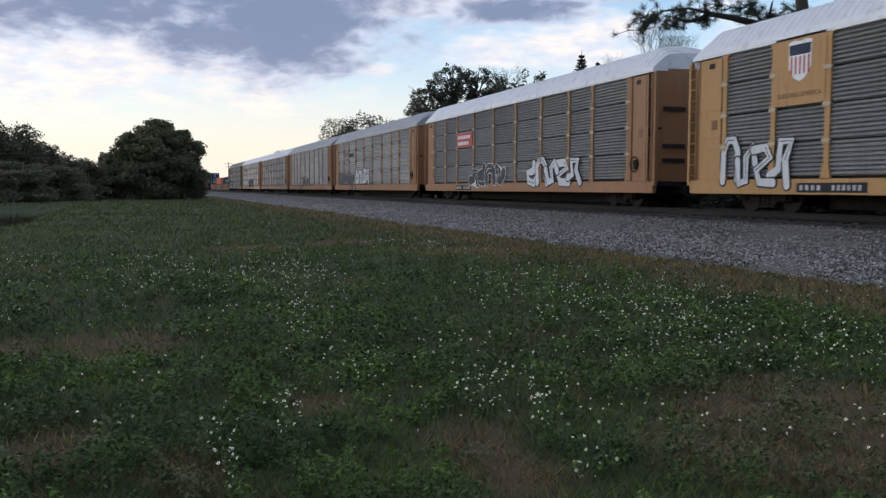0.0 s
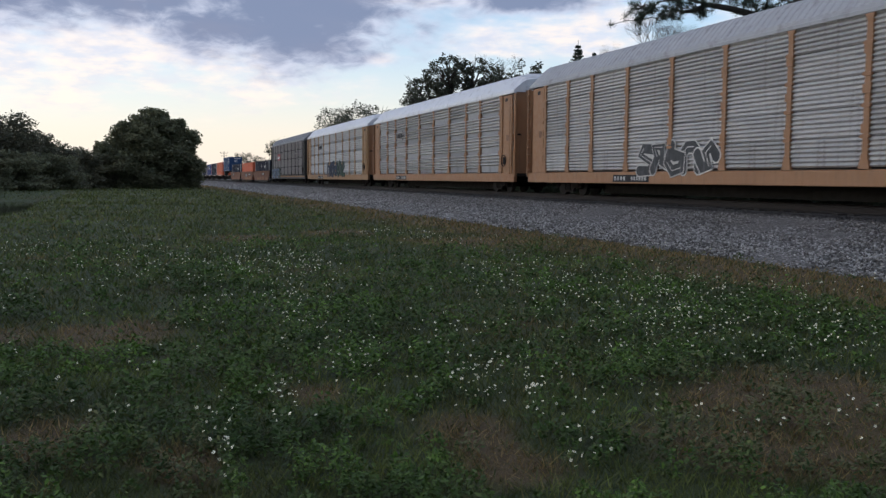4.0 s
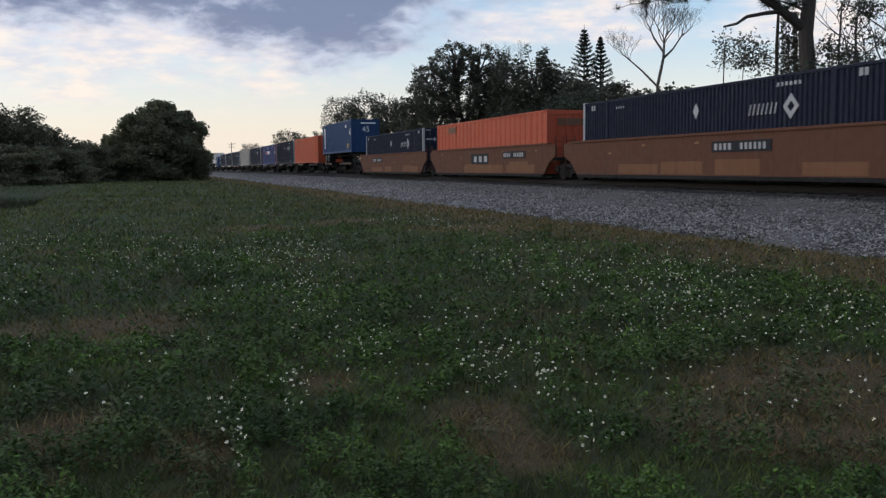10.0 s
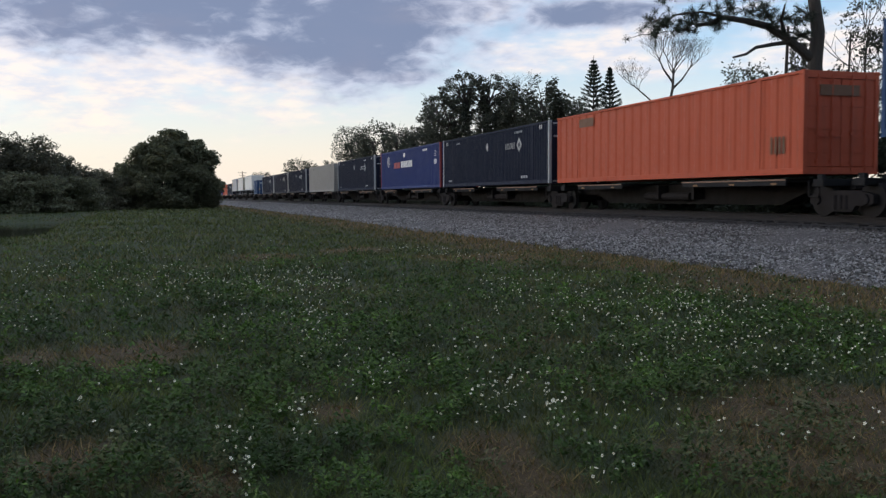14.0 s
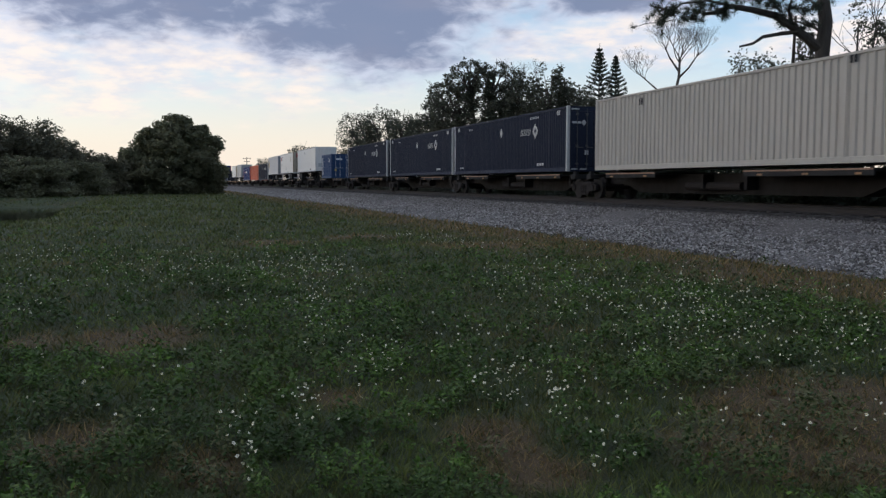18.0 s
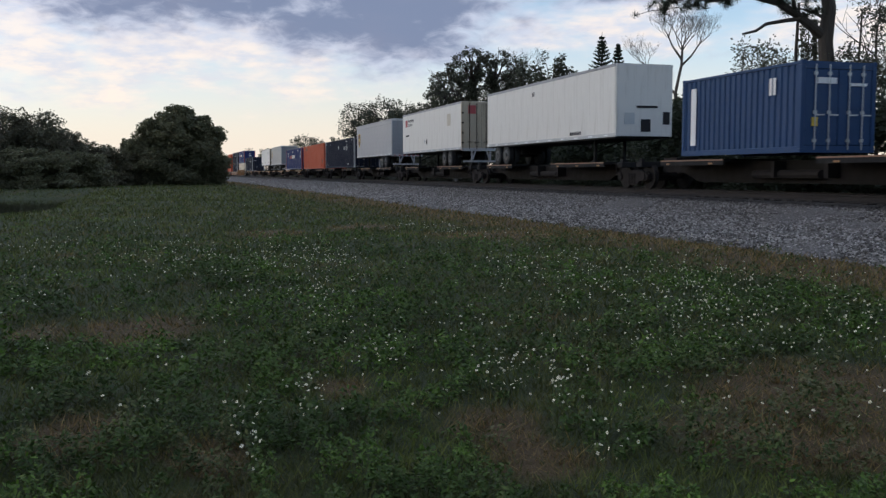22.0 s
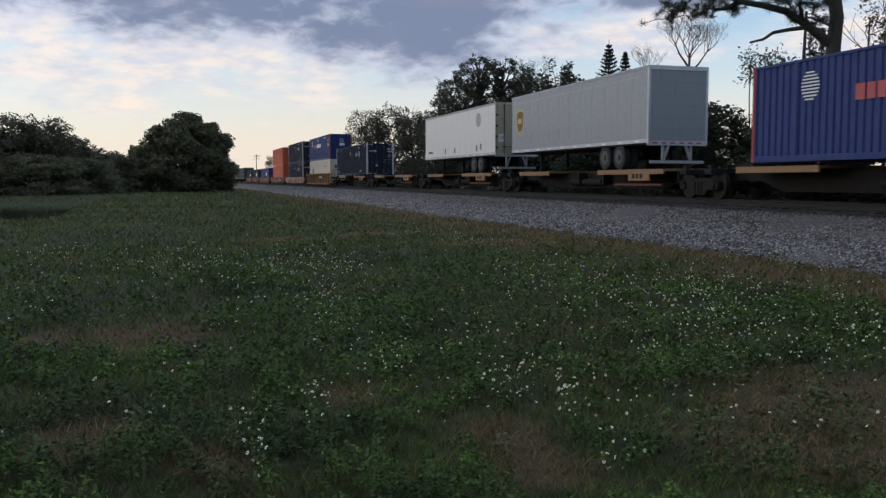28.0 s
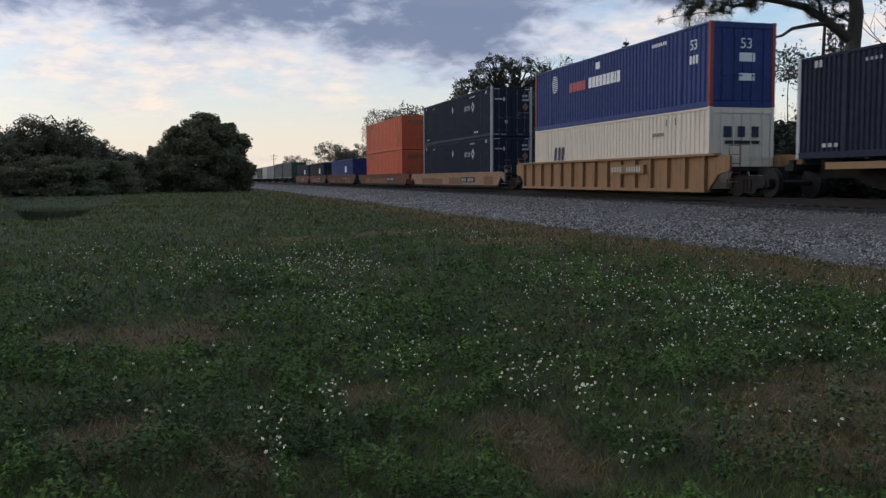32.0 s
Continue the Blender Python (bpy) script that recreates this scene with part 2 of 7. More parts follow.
def raw_mesh(name, verts, faces, material, smooth=False):
    """A mesh from arrays: verts (n, 3), faces (m, 3 or 4)."""
    me = bpy.data.meshes.new(name)
    k = faces.shape[1]
    me.vertices.add(len(verts))
    me.vertices.foreach_set("co", np.ascontiguousarray(verts, dtype=np.float32).ravel())
    me.loops.add(faces.size)
    me.loops.foreach_set("vertex_index", np.ascontiguousarray(faces, dtype=np.int32).ravel())
    me.polygons.add(len(faces))
    me.polygons.foreach_set("loop_start", np.arange(0, faces.size, k, dtype=np.int32))
    me.polygons.foreach_set("loop_total", np.full(len(faces), k, dtype=np.int32))
    if smooth:
        me.polygons.foreach_set("use_smooth", np.ones(len(faces), dtype=bool))
    me.update(calc_edges=True)
    me.materials.append(material)
    return me


def lettering(body, size, material, parent, at, name="number_marking", squeeze=1.0):
    """Words in the built-in font, lying on a face."""
    cu = bpy.data.curves.new(name, "FONT")
    cu.body, cu.size, cu.extrude, cu.align_x, cu.align_y = body, size, 0.002, "CENTER", "CENTER"
    cu.space_character = squeeze
    cu.materials.append(material)
    ob = new(name, cu)
    ob.parent = parent
    ob.matrix_basis = at
    return ob


SIDE = pose(0, 0, 0, 90, 0, -90)     # lies on the side that faces the field: reads along -y
FRONT = pose(0, 0, 0, 90, 0, 0)      # lies on the leading end


def side_at(x, y, z):
    return Matrix.Translation((x, y, z)) @ SIDE


def front_at(x, y, z):
    return Matrix.Translation((x, y, z)) @ FRONT


# ---- sky: two layers of cloud that drift ----
def cloud_dome(name, radius, label, build):
    """A part of a sphere far outside, clear but for its clouds."""
    az = np.radians(np.linspace(-180, 180, 73))
    el = np.radians(np.concatenate([np.linspace(0, 24, 13), np.linspace(30, 85, 9)]))
    A, E = np.meshgrid(az, el)
    v = np.stack([radius * np.sin(A) * np.cos(E), radius * np.cos(A) * np.cos(E), radius * np.sin(E)], -1).reshape(-1, 3)
    n, m = len(az), len(el)
    i = np.arange((m - 1) * (n - 1))
    r, c = i // (n - 1), i % (n - 1)
    f = np.stack([r * n + c, (r + 1) * n + c, (r + 1) * n + c + 1, r * n + c + 1], 1)
    nodes = Nodes(name)
    o = nodes.coords()
    sep = nodes.node("ShaderNodeSeparateXYZ", Vector=nodes.node("ShaderNodeVectorMath", Vector=o).outputs[0])
    sep.inputs[0].links[0].from_node.operation = "NORMALIZE"
    x, y, z = sep.outputs
    azd = nodes.m("MULTIPLY", nodes.m("ARCTAN2", x, y), 57.2958)
    eld = nodes.m("MULTIPLY", nodes.m("ARCSINE", z), 57.2958)
    color, alpha, strength = build(nodes, azd, eld)
    # the sky grows dimmer away from the sunset and overhead
    away = nodes.m("COSINE", nodes.m("MULTIPLY", nodes.m("SUBTRACT", azd, 8.0), 0.0174533))
    strength = nodes.m("MULTIPLY", nodes.m("MULTIPLY", nodes.ramp(away, -0.3, 0.62, 0.7, 1.0), nodes.ramp(eld, 15.0, 50.0, 1.0, 0.95)), strength)
    west = nodes.m("COSINE", nodes.m("MULTIPLY", nodes.m("SUBTRACT", azd, SUN_AZ), 0.0174533))
    strength = nodes.m("MULTIPLY", strength, nodes.ramp(west, 0.42, 1.0, 1.0, 1.75))
    emit = nodes.node("ShaderNodeEmission", Color=color, Strength=strength)
    clear = nodes.node("ShaderNodeBsdfTransparent")
    mix = nodes.t.nodes.new("ShaderNodeMixShader")
    nodes.put(mix.inputs[0], alpha)
    nodes.put(mix.inputs[1], clear.outputs[0])
    nodes.put(mix.inputs[2], emit.outputs[0])
    nodes.put(nodes.out.inputs[0], mix.outputs[0])
    ob = new(name, raw_mesh(name, v, f, nodes.mat, smooth=True))
    ob.location = (0, 0, EYE)
    return tagged(ob, label, "cloud layer", kind="structure")


def bulge(n, azd, eld, az, el, ra, re):
    """1 in the middle of an oval of the sky, falling to 0 at its rim and below 0 outside."""
    a = n.m("DIVIDE", n.m("SUBTRACT", azd, az), ra)
    e = n.m("DIVIDE", n.m("SUBTRACT", eld, el), re)
    return n.m("SUBTRACT", 1.0, n.m("SQRT", n.m("ADD", n.m("MULTIPLY", a, a), n.m("MULTIPLY", e, e))))


def greatest(n, values):
    out = values[0]
    for v in values[1:]:
        out = n.m("MAXIMUM", out, v)
    return out


def dark_clouds(n, azd, eld):
    pos = n.node("ShaderNodeCombineXYZ", X=azd, Y=n.m("MULTIPLY", eld, 2.2), Z=0.0).outputs[0]
    billow = n.m("ADD", n.m("MULTIPLY", n.m("SUBTRACT", n.noise(pos, 0.17, 3, 0.5, 0.0), 0.5), 1.5), n.m("MULTIPLY", n.m("SUBTRACT", n.noise(pos, 0.6, 4, 0.5), 0.5), 0.6))
    shape = greatest(n, [bulge(n, azd, eld, *o) for o in (
        (8.2, 10.4, 9.0, 3.5), (-3.5, 12.2, 15.0, 3.6), (4.0, 9.2, 5.0, 1.6), (23.5, 11.2, 4.0, 0.9), (29, 12.8, 6, 1.1), (-22.0, 12.0, 12.0, 3.0))])
    shape = n.m("MAXIMUM", shape, n.m("SUBTRACT", n.m("MULTIPLY", n.ramp(eld, 13, 22), 0.45), 0.55))
    d = n.m("ADD", n.m("ADD", shape, billow), 0.12)
    alpha = n.m("MULTIPLY", n.ramp(d, -0.30, 0.34), 0.95)
    tone = n.ramp(n.m("ADD", n.m("MULTIPLY", d, 0.8), n.m("MULTIPLY", n.noise(pos, 0.55, 6, 0.6, 0.5), 1.1)), 0.35, 1.15)
    color = n.mix(tone, (0.50, 0.53, 0.64), (0.165, 0.20, 0.305))
    return color, alpha, CLOUD_DARK


def bright_clouds(n, azd, eld):
    pos = n.node("ShaderNodeCombineXYZ", X=azd, Y=n.m("MULTIPLY", eld, 3.0), Z=3.0).outputs[0]
    billow = n.m("ADD", n.m("MULTIPLY", n.m("SUBTRACT", n.noise(pos, 0.2, 4, 0.5, 0.15), 0.5), 1.9), n.m("MULTIPLY", n.m("SUBTRACT", n.noise(pos, 0.8, 3, 0.5), 0.5), 0.28))
    shape = greatest(n, [bulge(n, azd, eld, *o) for o in (
        (-3.0, 7.7, 16.0, 3.4), (26.5, 8.9, 7.5, 2.0), (14.3, 7.45, 1.4, 0.55), (-12.0, 9.0, 10.0, 3.0), (40, 9, 10, 2.5), (18.0, 11.5, 6.0, 1.2))])
    shape = n.m("MAXIMUM", shape, n.m("SUBTRACT", n.ramp(eld, 10, 30), 0.8))
    d = n.m("ADD", n.m("ADD", n.m("MULTIPLY", shape, 0.8), billow), 0.14)
    cloud = n.m("MULTIPLY", n.ramp(d, -0.05, 0.7), 0.75)
    tone = n.ramp(n.noise(pos, 0.5, 5), 0.35, 0.68)
    color = n.mix(tone, (0.97, 0.79, 0.66), (0.62, 0.61, 0.68))
    # the evening haze over the horizon
    haze = n.m("MULTIPLY", n.m("POWER", n.ramp(eld, 16.0, -3.0), 1.3), 0.97)
    alpha = n.m("SUBTRACT", 1.0, n.m("MULTIPLY", n.m("SUBTRACT", 1.0, cloud), n.m("SUBTRACT", 1.0, haze)))
    veil = n.mix(n.ramp(eld, 2.0, 12.0), (0.83, 0.705, 0.615), (0.64, 0.735, 0.885))
    return n.mix(cloud, veil, color), alpha, CLOUD_BRIGHT


CLOUD_DARK, CLOUD_BRIGHT = 1.3, 1.2
high_clouds = cloud_dome("backdrop_high_cloud", 3600, "thin cream and pink evening cloud streaks", bright_clouds)
low_clouds = cloud_dome("backdrop_low_cloud", 3200, "heavy blue-grey evening cloud bank", dark_clouds)


# ---- ground ----
def smooth(t):
    t = np.clip(t, 0, 1)
    return t * t * (3 - 2 * t)


def waves(x, y, seed, scale):
    """Cheap smooth unevenness, about -1 to 1."""
    rng = np.random.RandomState(seed)
    out = np.zeros_like(x, dtype=float)
    for _ in range(7):
        a, k, p = rng.uniform(0, 6.28), rng.uniform(0.5, 1.6) / scale, rng.uniform(0, 6.28)
        out += np.sin((x * np.cos(a) + y * np.sin(a)) * k * 6.28 + p)
    return out / 3.5


def ground_z(x, y):
    """The field: flat, with a ditch behind the bank."""
    x, y = np.asarray(x, float), np.asarray(y, float)
    near = np.exp(-((x / 90.0) ** 2 + (y / 160.0) ** 2))
    z = 0.035 * waves(x, y, 3, 6.0) * near + 0.06 * waves(x, y, 4, 21.0) * near
    near_bank = np.interp(y, [36, 44, 62, 108, 180], [-5.4, -5.0, -5.3, -6.3, -9.0]) + 0.3 * np.sin(y * 0.31)
    far_bank = np.interp(y, [36, 42, 56, 78, 92, 180], [-7.4, -8.9, -11.0, -15.5, -18.5, -24.0]) + 0.5 * np.sin(y * 0.21 + 1)
    across = smooth((near_bank - x) / 1.7) * smooth((x - far_bank) / 1.8)
    along = smooth((y - 38.5) / 3.5) * smooth((100 - y) / 22.0)
    z -= 1.3 * across * along
    z += 0.22 * np.exp(-((x + 11.0) / 5.0) ** 2 - ((y - 52.0) / 12.0) ** 2) * smooth((far_bank - x) / 2.0)
    z *= 1 - smooth((x - 9.5) / 2.0)
    return z


def spread(marks):
    return np.concatenate([np.linspace(a, b, n, endpoint=False) for a, b, n in marks] + [[marks[-1][1]]])


gx = spread(((-4000, -600, 6), (-600, -120, 12), (-120, -30, 30), (-30, 12, 140), (12, 60, 24), (60, 600, 14), (600, 4000, 6)))
gy = spread(((-4000, -300, 6), (-300, -20, 14), (-20, 30, 120), (30, 170, 150), (170, 700, 24), (700, 4000, 8)))
GX, GY = np.meshgrid(gx, gy)
GZ = ground_z(GX, GY)
nx, ny = len(gx), len(gy)
ii = np.arange((ny - 1) * (nx - 1))
rr, cc = ii // (nx - 1), ii % (nx - 1)
ground_faces = np.stack([rr * nx + cc, rr * nx + cc + 1, (rr + 1) * nx + cc + 1, (rr + 1) * nx + cc], 1)

DRY = (
    (-0.31, 9.61, 0.78), (-1.30, 9.57, 0.45), (1.13, 6.27, 0.33), (1.82, 4.94, 0.42), (3.84, 4.99, 0.68), (7.12, 19.85, 2.01), (2.45, 23.17, 1.36), (4.01, 4.24, 0.42), (-0.53, 5.57, 0.49), (5.17, 24.93, 1.52), (4.63, 5.08, 0.83), (3.05, 4.25, 0.66), (3.54, 3.74, 0.62), (1.80, 4.29, 0.41), (0.17, 4.81, 0.32),
)


def dryness(n, pos):
    """Where the field has dried out: patches of the noise and some bare places."""
    d = n.m("ADD", n.m("MULTIPLY", n.noise(pos, 0.38, 6, 0.68), 0.9), n.m("MULTIPLY", n.noise(pos, 1.9, 5, 0.65), 0.6))
    sep = n.node("ShaderNodeSeparateXYZ", Vector=pos)
    for x, y, r in DRY:
        a = n.m("DIVIDE", n.m("SUBTRACT", sep.outputs[0], x), r)
        e = n.m("DIVIDE", n.m("SUBTRACT", sep.outputs[1], y), r * 1.4)
        q = n.m("SUBTRACT", 1.0, n.m("SQRT", n.m("ADD", n.m("MULTIPLY", a, a), n.m("MULTIPLY", e, e))))
        d = n.m("ADD", d, n.m("MULTIPLY", n.m("MAXIMUM", q, 0.0), 0.5))
    strip = n.m("MULTIPLY", n.ramp(sep.outputs[0], 6.5, 10.5), 0.36)
    return n.ramp(n.m("ADD", d, strip), 0.74, 1.06)


def soil_material():
    n = Nodes("field_soil")
    p = n.place()
    dry = dryness(n, p)
    green = n.mix(n.noise(p, 2.3, 5), (0.022, 0.034, 0.01), (0.055, 0.072, 0.022))
    brown = n.mix(n.noise(p, 5, 5), (0.058, 0.038, 0.016), (0.13, 0.085, 0.033))
    n.bump(n.m("ADD", n.noise(p, 14, 6, 0.7), n.noise(p, 60, 3)), 0.9, 0.04)
    c = n.mix(dry, green, brown)
    # ground behind the railway: its shade put into a dark litter colour
    shaded_litter = n.mix(n.noise(p, 3, 5), (0.016, 0.014, 0.011), (0.035, 0.03, 0.022))
    return n.finish(n.mix(n.ramp(n.node("ShaderNodeSeparateXYZ", Vector=p).outputs[0], 24.5, 26.5), c, shaded_litter), 0.95)


ground = tagged(new("ground", raw_mesh("ground", np.stack([GX, GY, GZ], -1).reshape(-1, 3), ground_faces, soil_material(), smooth=True)),
                "uneven green field with dry brown patches", "field", kind="structure")

wn = Nodes("ditch_water")
wn.bump(wn.noise(wn.place(), 2, 2), 0.03, 0.01)
wn.finish(wn.mix(wn.noise(wn.place(), 0.8, 4), (0.008, 0.009, 0.007), (0.02, 0.02, 0.014)), 0.06)
bm = bmesh.new()
bmesh.ops.create_grid(bm, x_segments=8, y_segments=24, size=1)
for v in bm.verts:
    v.co = (-10.5 + v.co.x * 8.0, 68 + v.co.y * 34, -0.75)
tagged(part("water", bm, wn.mat), "still dark water standing in a ditch", "water", kind="structure")

# ---- ballast, ties and rails ----
BALLAST_TOP = 0.70


def ballast_profile(x):
    """Height of the ballast over the field."""
    d = np.abs(np.asarray(x, float) - TRACK_X)
    return np.interp(d, [0, 2.9, 3.1, 6.6, 7.35, 7.6], [BALLAST_TOP, BALLAST_TOP, BALLAST_TOP - 0.03, 0.16, 0.03, -0.12])


def gravel_material(name, lift):
    n = Nodes(name)
    p = n.place()
    cell = n.node("ShaderNodeTexVoronoi", Vector=p, Scale=20.0)
    tone = n.noise(p, 0.5, 4)
    island = n.t.nodes.new("ShaderNodeNewGeometry").outputs["Random Per Island"]
    pick = island if lift else n.node("ShaderNodeSeparateXYZ", Vector=cell.outputs["Color"]).outputs[0]
    c = n.mix(n.m("POWER", pick, 1.8), *(((0.055, 0.05, 0.048), (0.56, 0.54, 0.515)) if lift else ((0.05, 0.047, 0.045), (0.26, 0.25, 0.245))))
    c = n.mix(n.m("MULTIPLY", tone, 0.35), c, (0.16, 0.14, 0.12))
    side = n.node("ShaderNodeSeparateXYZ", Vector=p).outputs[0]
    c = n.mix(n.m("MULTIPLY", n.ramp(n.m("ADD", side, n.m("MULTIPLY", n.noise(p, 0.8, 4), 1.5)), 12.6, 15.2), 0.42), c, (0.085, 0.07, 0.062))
    # near-black towards the track: the train's shade painted in, with oil staining
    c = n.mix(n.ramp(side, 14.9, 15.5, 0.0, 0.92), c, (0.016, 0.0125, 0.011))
    n.bump(n.m("MULTIPLY", cell.outputs["Distance"], -1.0) if not lift else n.noise(p, 60, 3), 0.8 if not lift else 0.3, 0.06 if not lift else 0.01)
    return n.finish(c, 0.9)


bx = TRACK_X + spread(((-7.6, -6.4, 8), (-6.4, -2.8, 20), (-2.8, 2.8, 6), (2.8, 7.6, 6)))
by = spread(((-300, -10, 20), (-10, 80, 180), (80, 300, 60), (300, 2500, 20)))
BX, BY = np.meshgrid(bx, by)
BZ = ballast_profile(BX + 0.25 * waves(BX, BY, 8, 5.0) * (np.abs(BX - TRACK_X) > 3.5)) + 0.02 * waves(BX, BY, 9, 1.3)
nbx, nby = len(bx), len(by)
ii = np.arange((nby - 1) * (nbx - 1))
rr, cc = ii // (nbx - 1), ii % (nbx - 1)
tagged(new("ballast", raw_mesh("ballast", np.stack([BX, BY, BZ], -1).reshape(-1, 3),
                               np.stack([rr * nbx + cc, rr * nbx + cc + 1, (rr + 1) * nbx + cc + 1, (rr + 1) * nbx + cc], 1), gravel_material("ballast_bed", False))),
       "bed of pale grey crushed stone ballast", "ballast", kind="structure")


def pebbles(name, pos, size, material, seed):
    """Many small broken stones in one mesh."""
    rng = np.random.RandomState(seed)
    base = np.array([(1, 0, 0), (-1, 0, 0), (0, 1, 0), (0, -1, 0), (0, 0, 1), (0, 0, -1)], float)
    tri = np.array([(0, 2, 4), (2, 1, 4), (1, 3, 4), (3, 0, 4), (2, 0, 5), (1, 2, 5), (3, 1, 5), (0, 3, 5)])
    k = len(pos)
    v = base[None] * rng.uniform(0.55, 1.15, (k, 6, 3)) + rng.uniform(-0.25, 0.25, (k, 6, 3))
    q = rng.normal(size=(k, 4))
    q /= np.linalg.norm(q, axis=1)[:, None]
    w, x, y, z = q.T
    R = np.stack([1 - 2 * (y * y + z * z), 2 * (x * y - z * w), 2 * (x * z + y * w), 2 * (x * y + z * w), 1 - 2 * (x * x + z * z), 2 * (y * z - x * w),
                  2 * (x * z - y * w), 2 * (y * z + x * w), 1 - 2 * (x * x + y * y)], 1).reshape(k, 3, 3)
    v = np.einsum("kij,knj->kni", R, v) * size[:, None, None] * np.array([1, 1, 0.8]) + pos[:, None, :]
    f = (tri[None] + 6 * np.arange(k)[:, None, None]).reshape(-1, 3)
    return new(name, raw_mesh(name, v.reshape(-1, 3), f, material))


rng = np.random.RandomState(11)
k = 115000
py = 7 + 133 * rng.rand(k) ** 2.1
px = TRACK_X - rng.uniform(2.5, 7.45, k)
edge_gap = 0.22 * waves(px, py, 14, 2.2) + 0.15 * waves(px, py, 15, 0.7)
keep = px - edge_gap > TRACK_X - 7.35
px, py = px[keep], py[keep]
size = rng.uniform(0.014, 0.034, len(px)) * (1 + py / 55)
pz = ballast_profile(px) + size * 0.35
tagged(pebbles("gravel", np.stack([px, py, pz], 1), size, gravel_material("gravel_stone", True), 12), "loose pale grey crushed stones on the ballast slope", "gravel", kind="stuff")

tie_n = Nodes("creosoted_tie")
tie_n.bump(tie_n.noise(tie_n.coords(scale=(1, 12, 12)), 3, 4), 0.4, 0.02)
tie_n.finish(tie_n.mix(tie_n.noise(tie_n.coords(scale=(1, 9, 9)), 3, 5), (0.022, 0.018, 0.015), (0.045, 0.037, 0.031)), 0.9)
tie_bed = tagged(new("tie_row"), "dark creosoted timber ties bedded in the ballast", "railway ties", kind="structure")
bm = bmesh.new()
box(bm, -1.3, 1.3, -0.115, 0.115, -0.18, 0.0, bevel=0.012)
tie_mesh = data_of("tie", bm, tie_n.mat)
for i in range(240):
    part("tie", tie_mesh, None, tie_bed, at=pose(TRACK_X + random.uniform(-0.03, 0.03), 4 + i * 0.52, BALLAST_TOP + 0.03, 0, 0, random.uniform(-0.6, 0.6)))

rail_n = Nodes("rail_steel")
rail_n.finish(rail_n.mix(rail_n.noise(rail_n.coords(scale=(6, 1, 6)), 4, 5), (0.015, 0.011, 0.01), (0.03, 0.022, 0.019)), 0.85, 0.1)
for s in (-1, 1):
    bm = bmesh.new()
    prism(bm, [(-0.075, 0), (0.075, 0), (0.075, 0.012), (0.012, 0.03), (0.009, 0.135), (0.036, 0.145), (0.036, 0.176), (0.03, 0.184), (-0.03, 0.184), (-0.036, 0.176), (-0.036, 0.145),
               (-0.009, 0.135), (-0.012, 0.03), (-0.075, 0.012)], "y", -250, 1800)
    ob = part("rail", bm, rail_n.mat)
    ob.location = (TRACK_X + s * 0.755, 0, RAIL - 0.184)
    tagged(ob, "rust-brown steel running rail on timber ties", "rail", group="running rails", kind="structure")


# ---- rolling stock: each is built with its leading end at y = 0, rail head at z = 0, its field side at -x ----
CONSIST = []      # (thing, place of its leading end along the train)


def running_gear(parent, y, z=0.0, half=0.99):
    """A two-axle truck with its side frames, springs and wheels, centred at y."""
    key = "truck"
    if key not in MESHES:
        bm = bmesh.new()
        for s in (-1, 1):
            prism(bm, [(-1.15, 0.36), (-1.0, 0.3), (-0.55, 0.3), (-0.42, 0.14), (0.42, 0.14), (0.55, 0.3), (1.0, 0.3), (1.15, 0.36), (1.15, 0.58), (0.95, 0.64),
                       (0.5, 0.7), (-0.5, 0.7), (-0.95, 0.64), (-1.15, 0.58)], "x", s * half - 0.07, s * half + 0.07)
            for dy in (-0.88, 0.88):
                disc(bm, "x", (dy, 0.46), 0.15, s * half - 0.12 if s < 0 else s * half, s * half if s < 0 else s * half + 0.12, 10)
            for dy in (-0.2, 0.0, 0.2):
                rod(bm, (s * (half + 0.05), dy, 0.2), (s * (half + 0.05), dy, 0.58), 0.075, 8)
        box(bm, -half, half, -0.2, 0.2, 0.3, 0.62)
        for dy in (-0.88, 0.88):
            rod(bm, (-half, dy, 0.46), (half, dy, 0.46), 0.08, 8)
        MESHES[key] = data_of("truck", bm, coat("rust_steel"))
        bm = bmesh.new()
        disc(bm, "x", (0, 0), 0.457, -0.07, 0.07, 24)
        disc(bm, "x", (0, 0), 0.49, 0.055, 0.085, 24)
        disc(bm, "x", (0, 0), 0.14, -0.12, -0.07, 12)
        MESHES["wheel"] = data_of("wheel", bm, coat("wheel_steel"))
    t = part("truck", MESHES[key], None, parent, "grimy cast steel truck", at=pose(0, y, z))
    for dy in (-0.88, 0.88):
        for s in (-1, 1):
            part("wheel", MESHES["wheel"], None, t, at=pose(s * 0.76, dy, 0.457, 0, 0, 0 if s < 0 else 180))
    return t


MESHES = {}


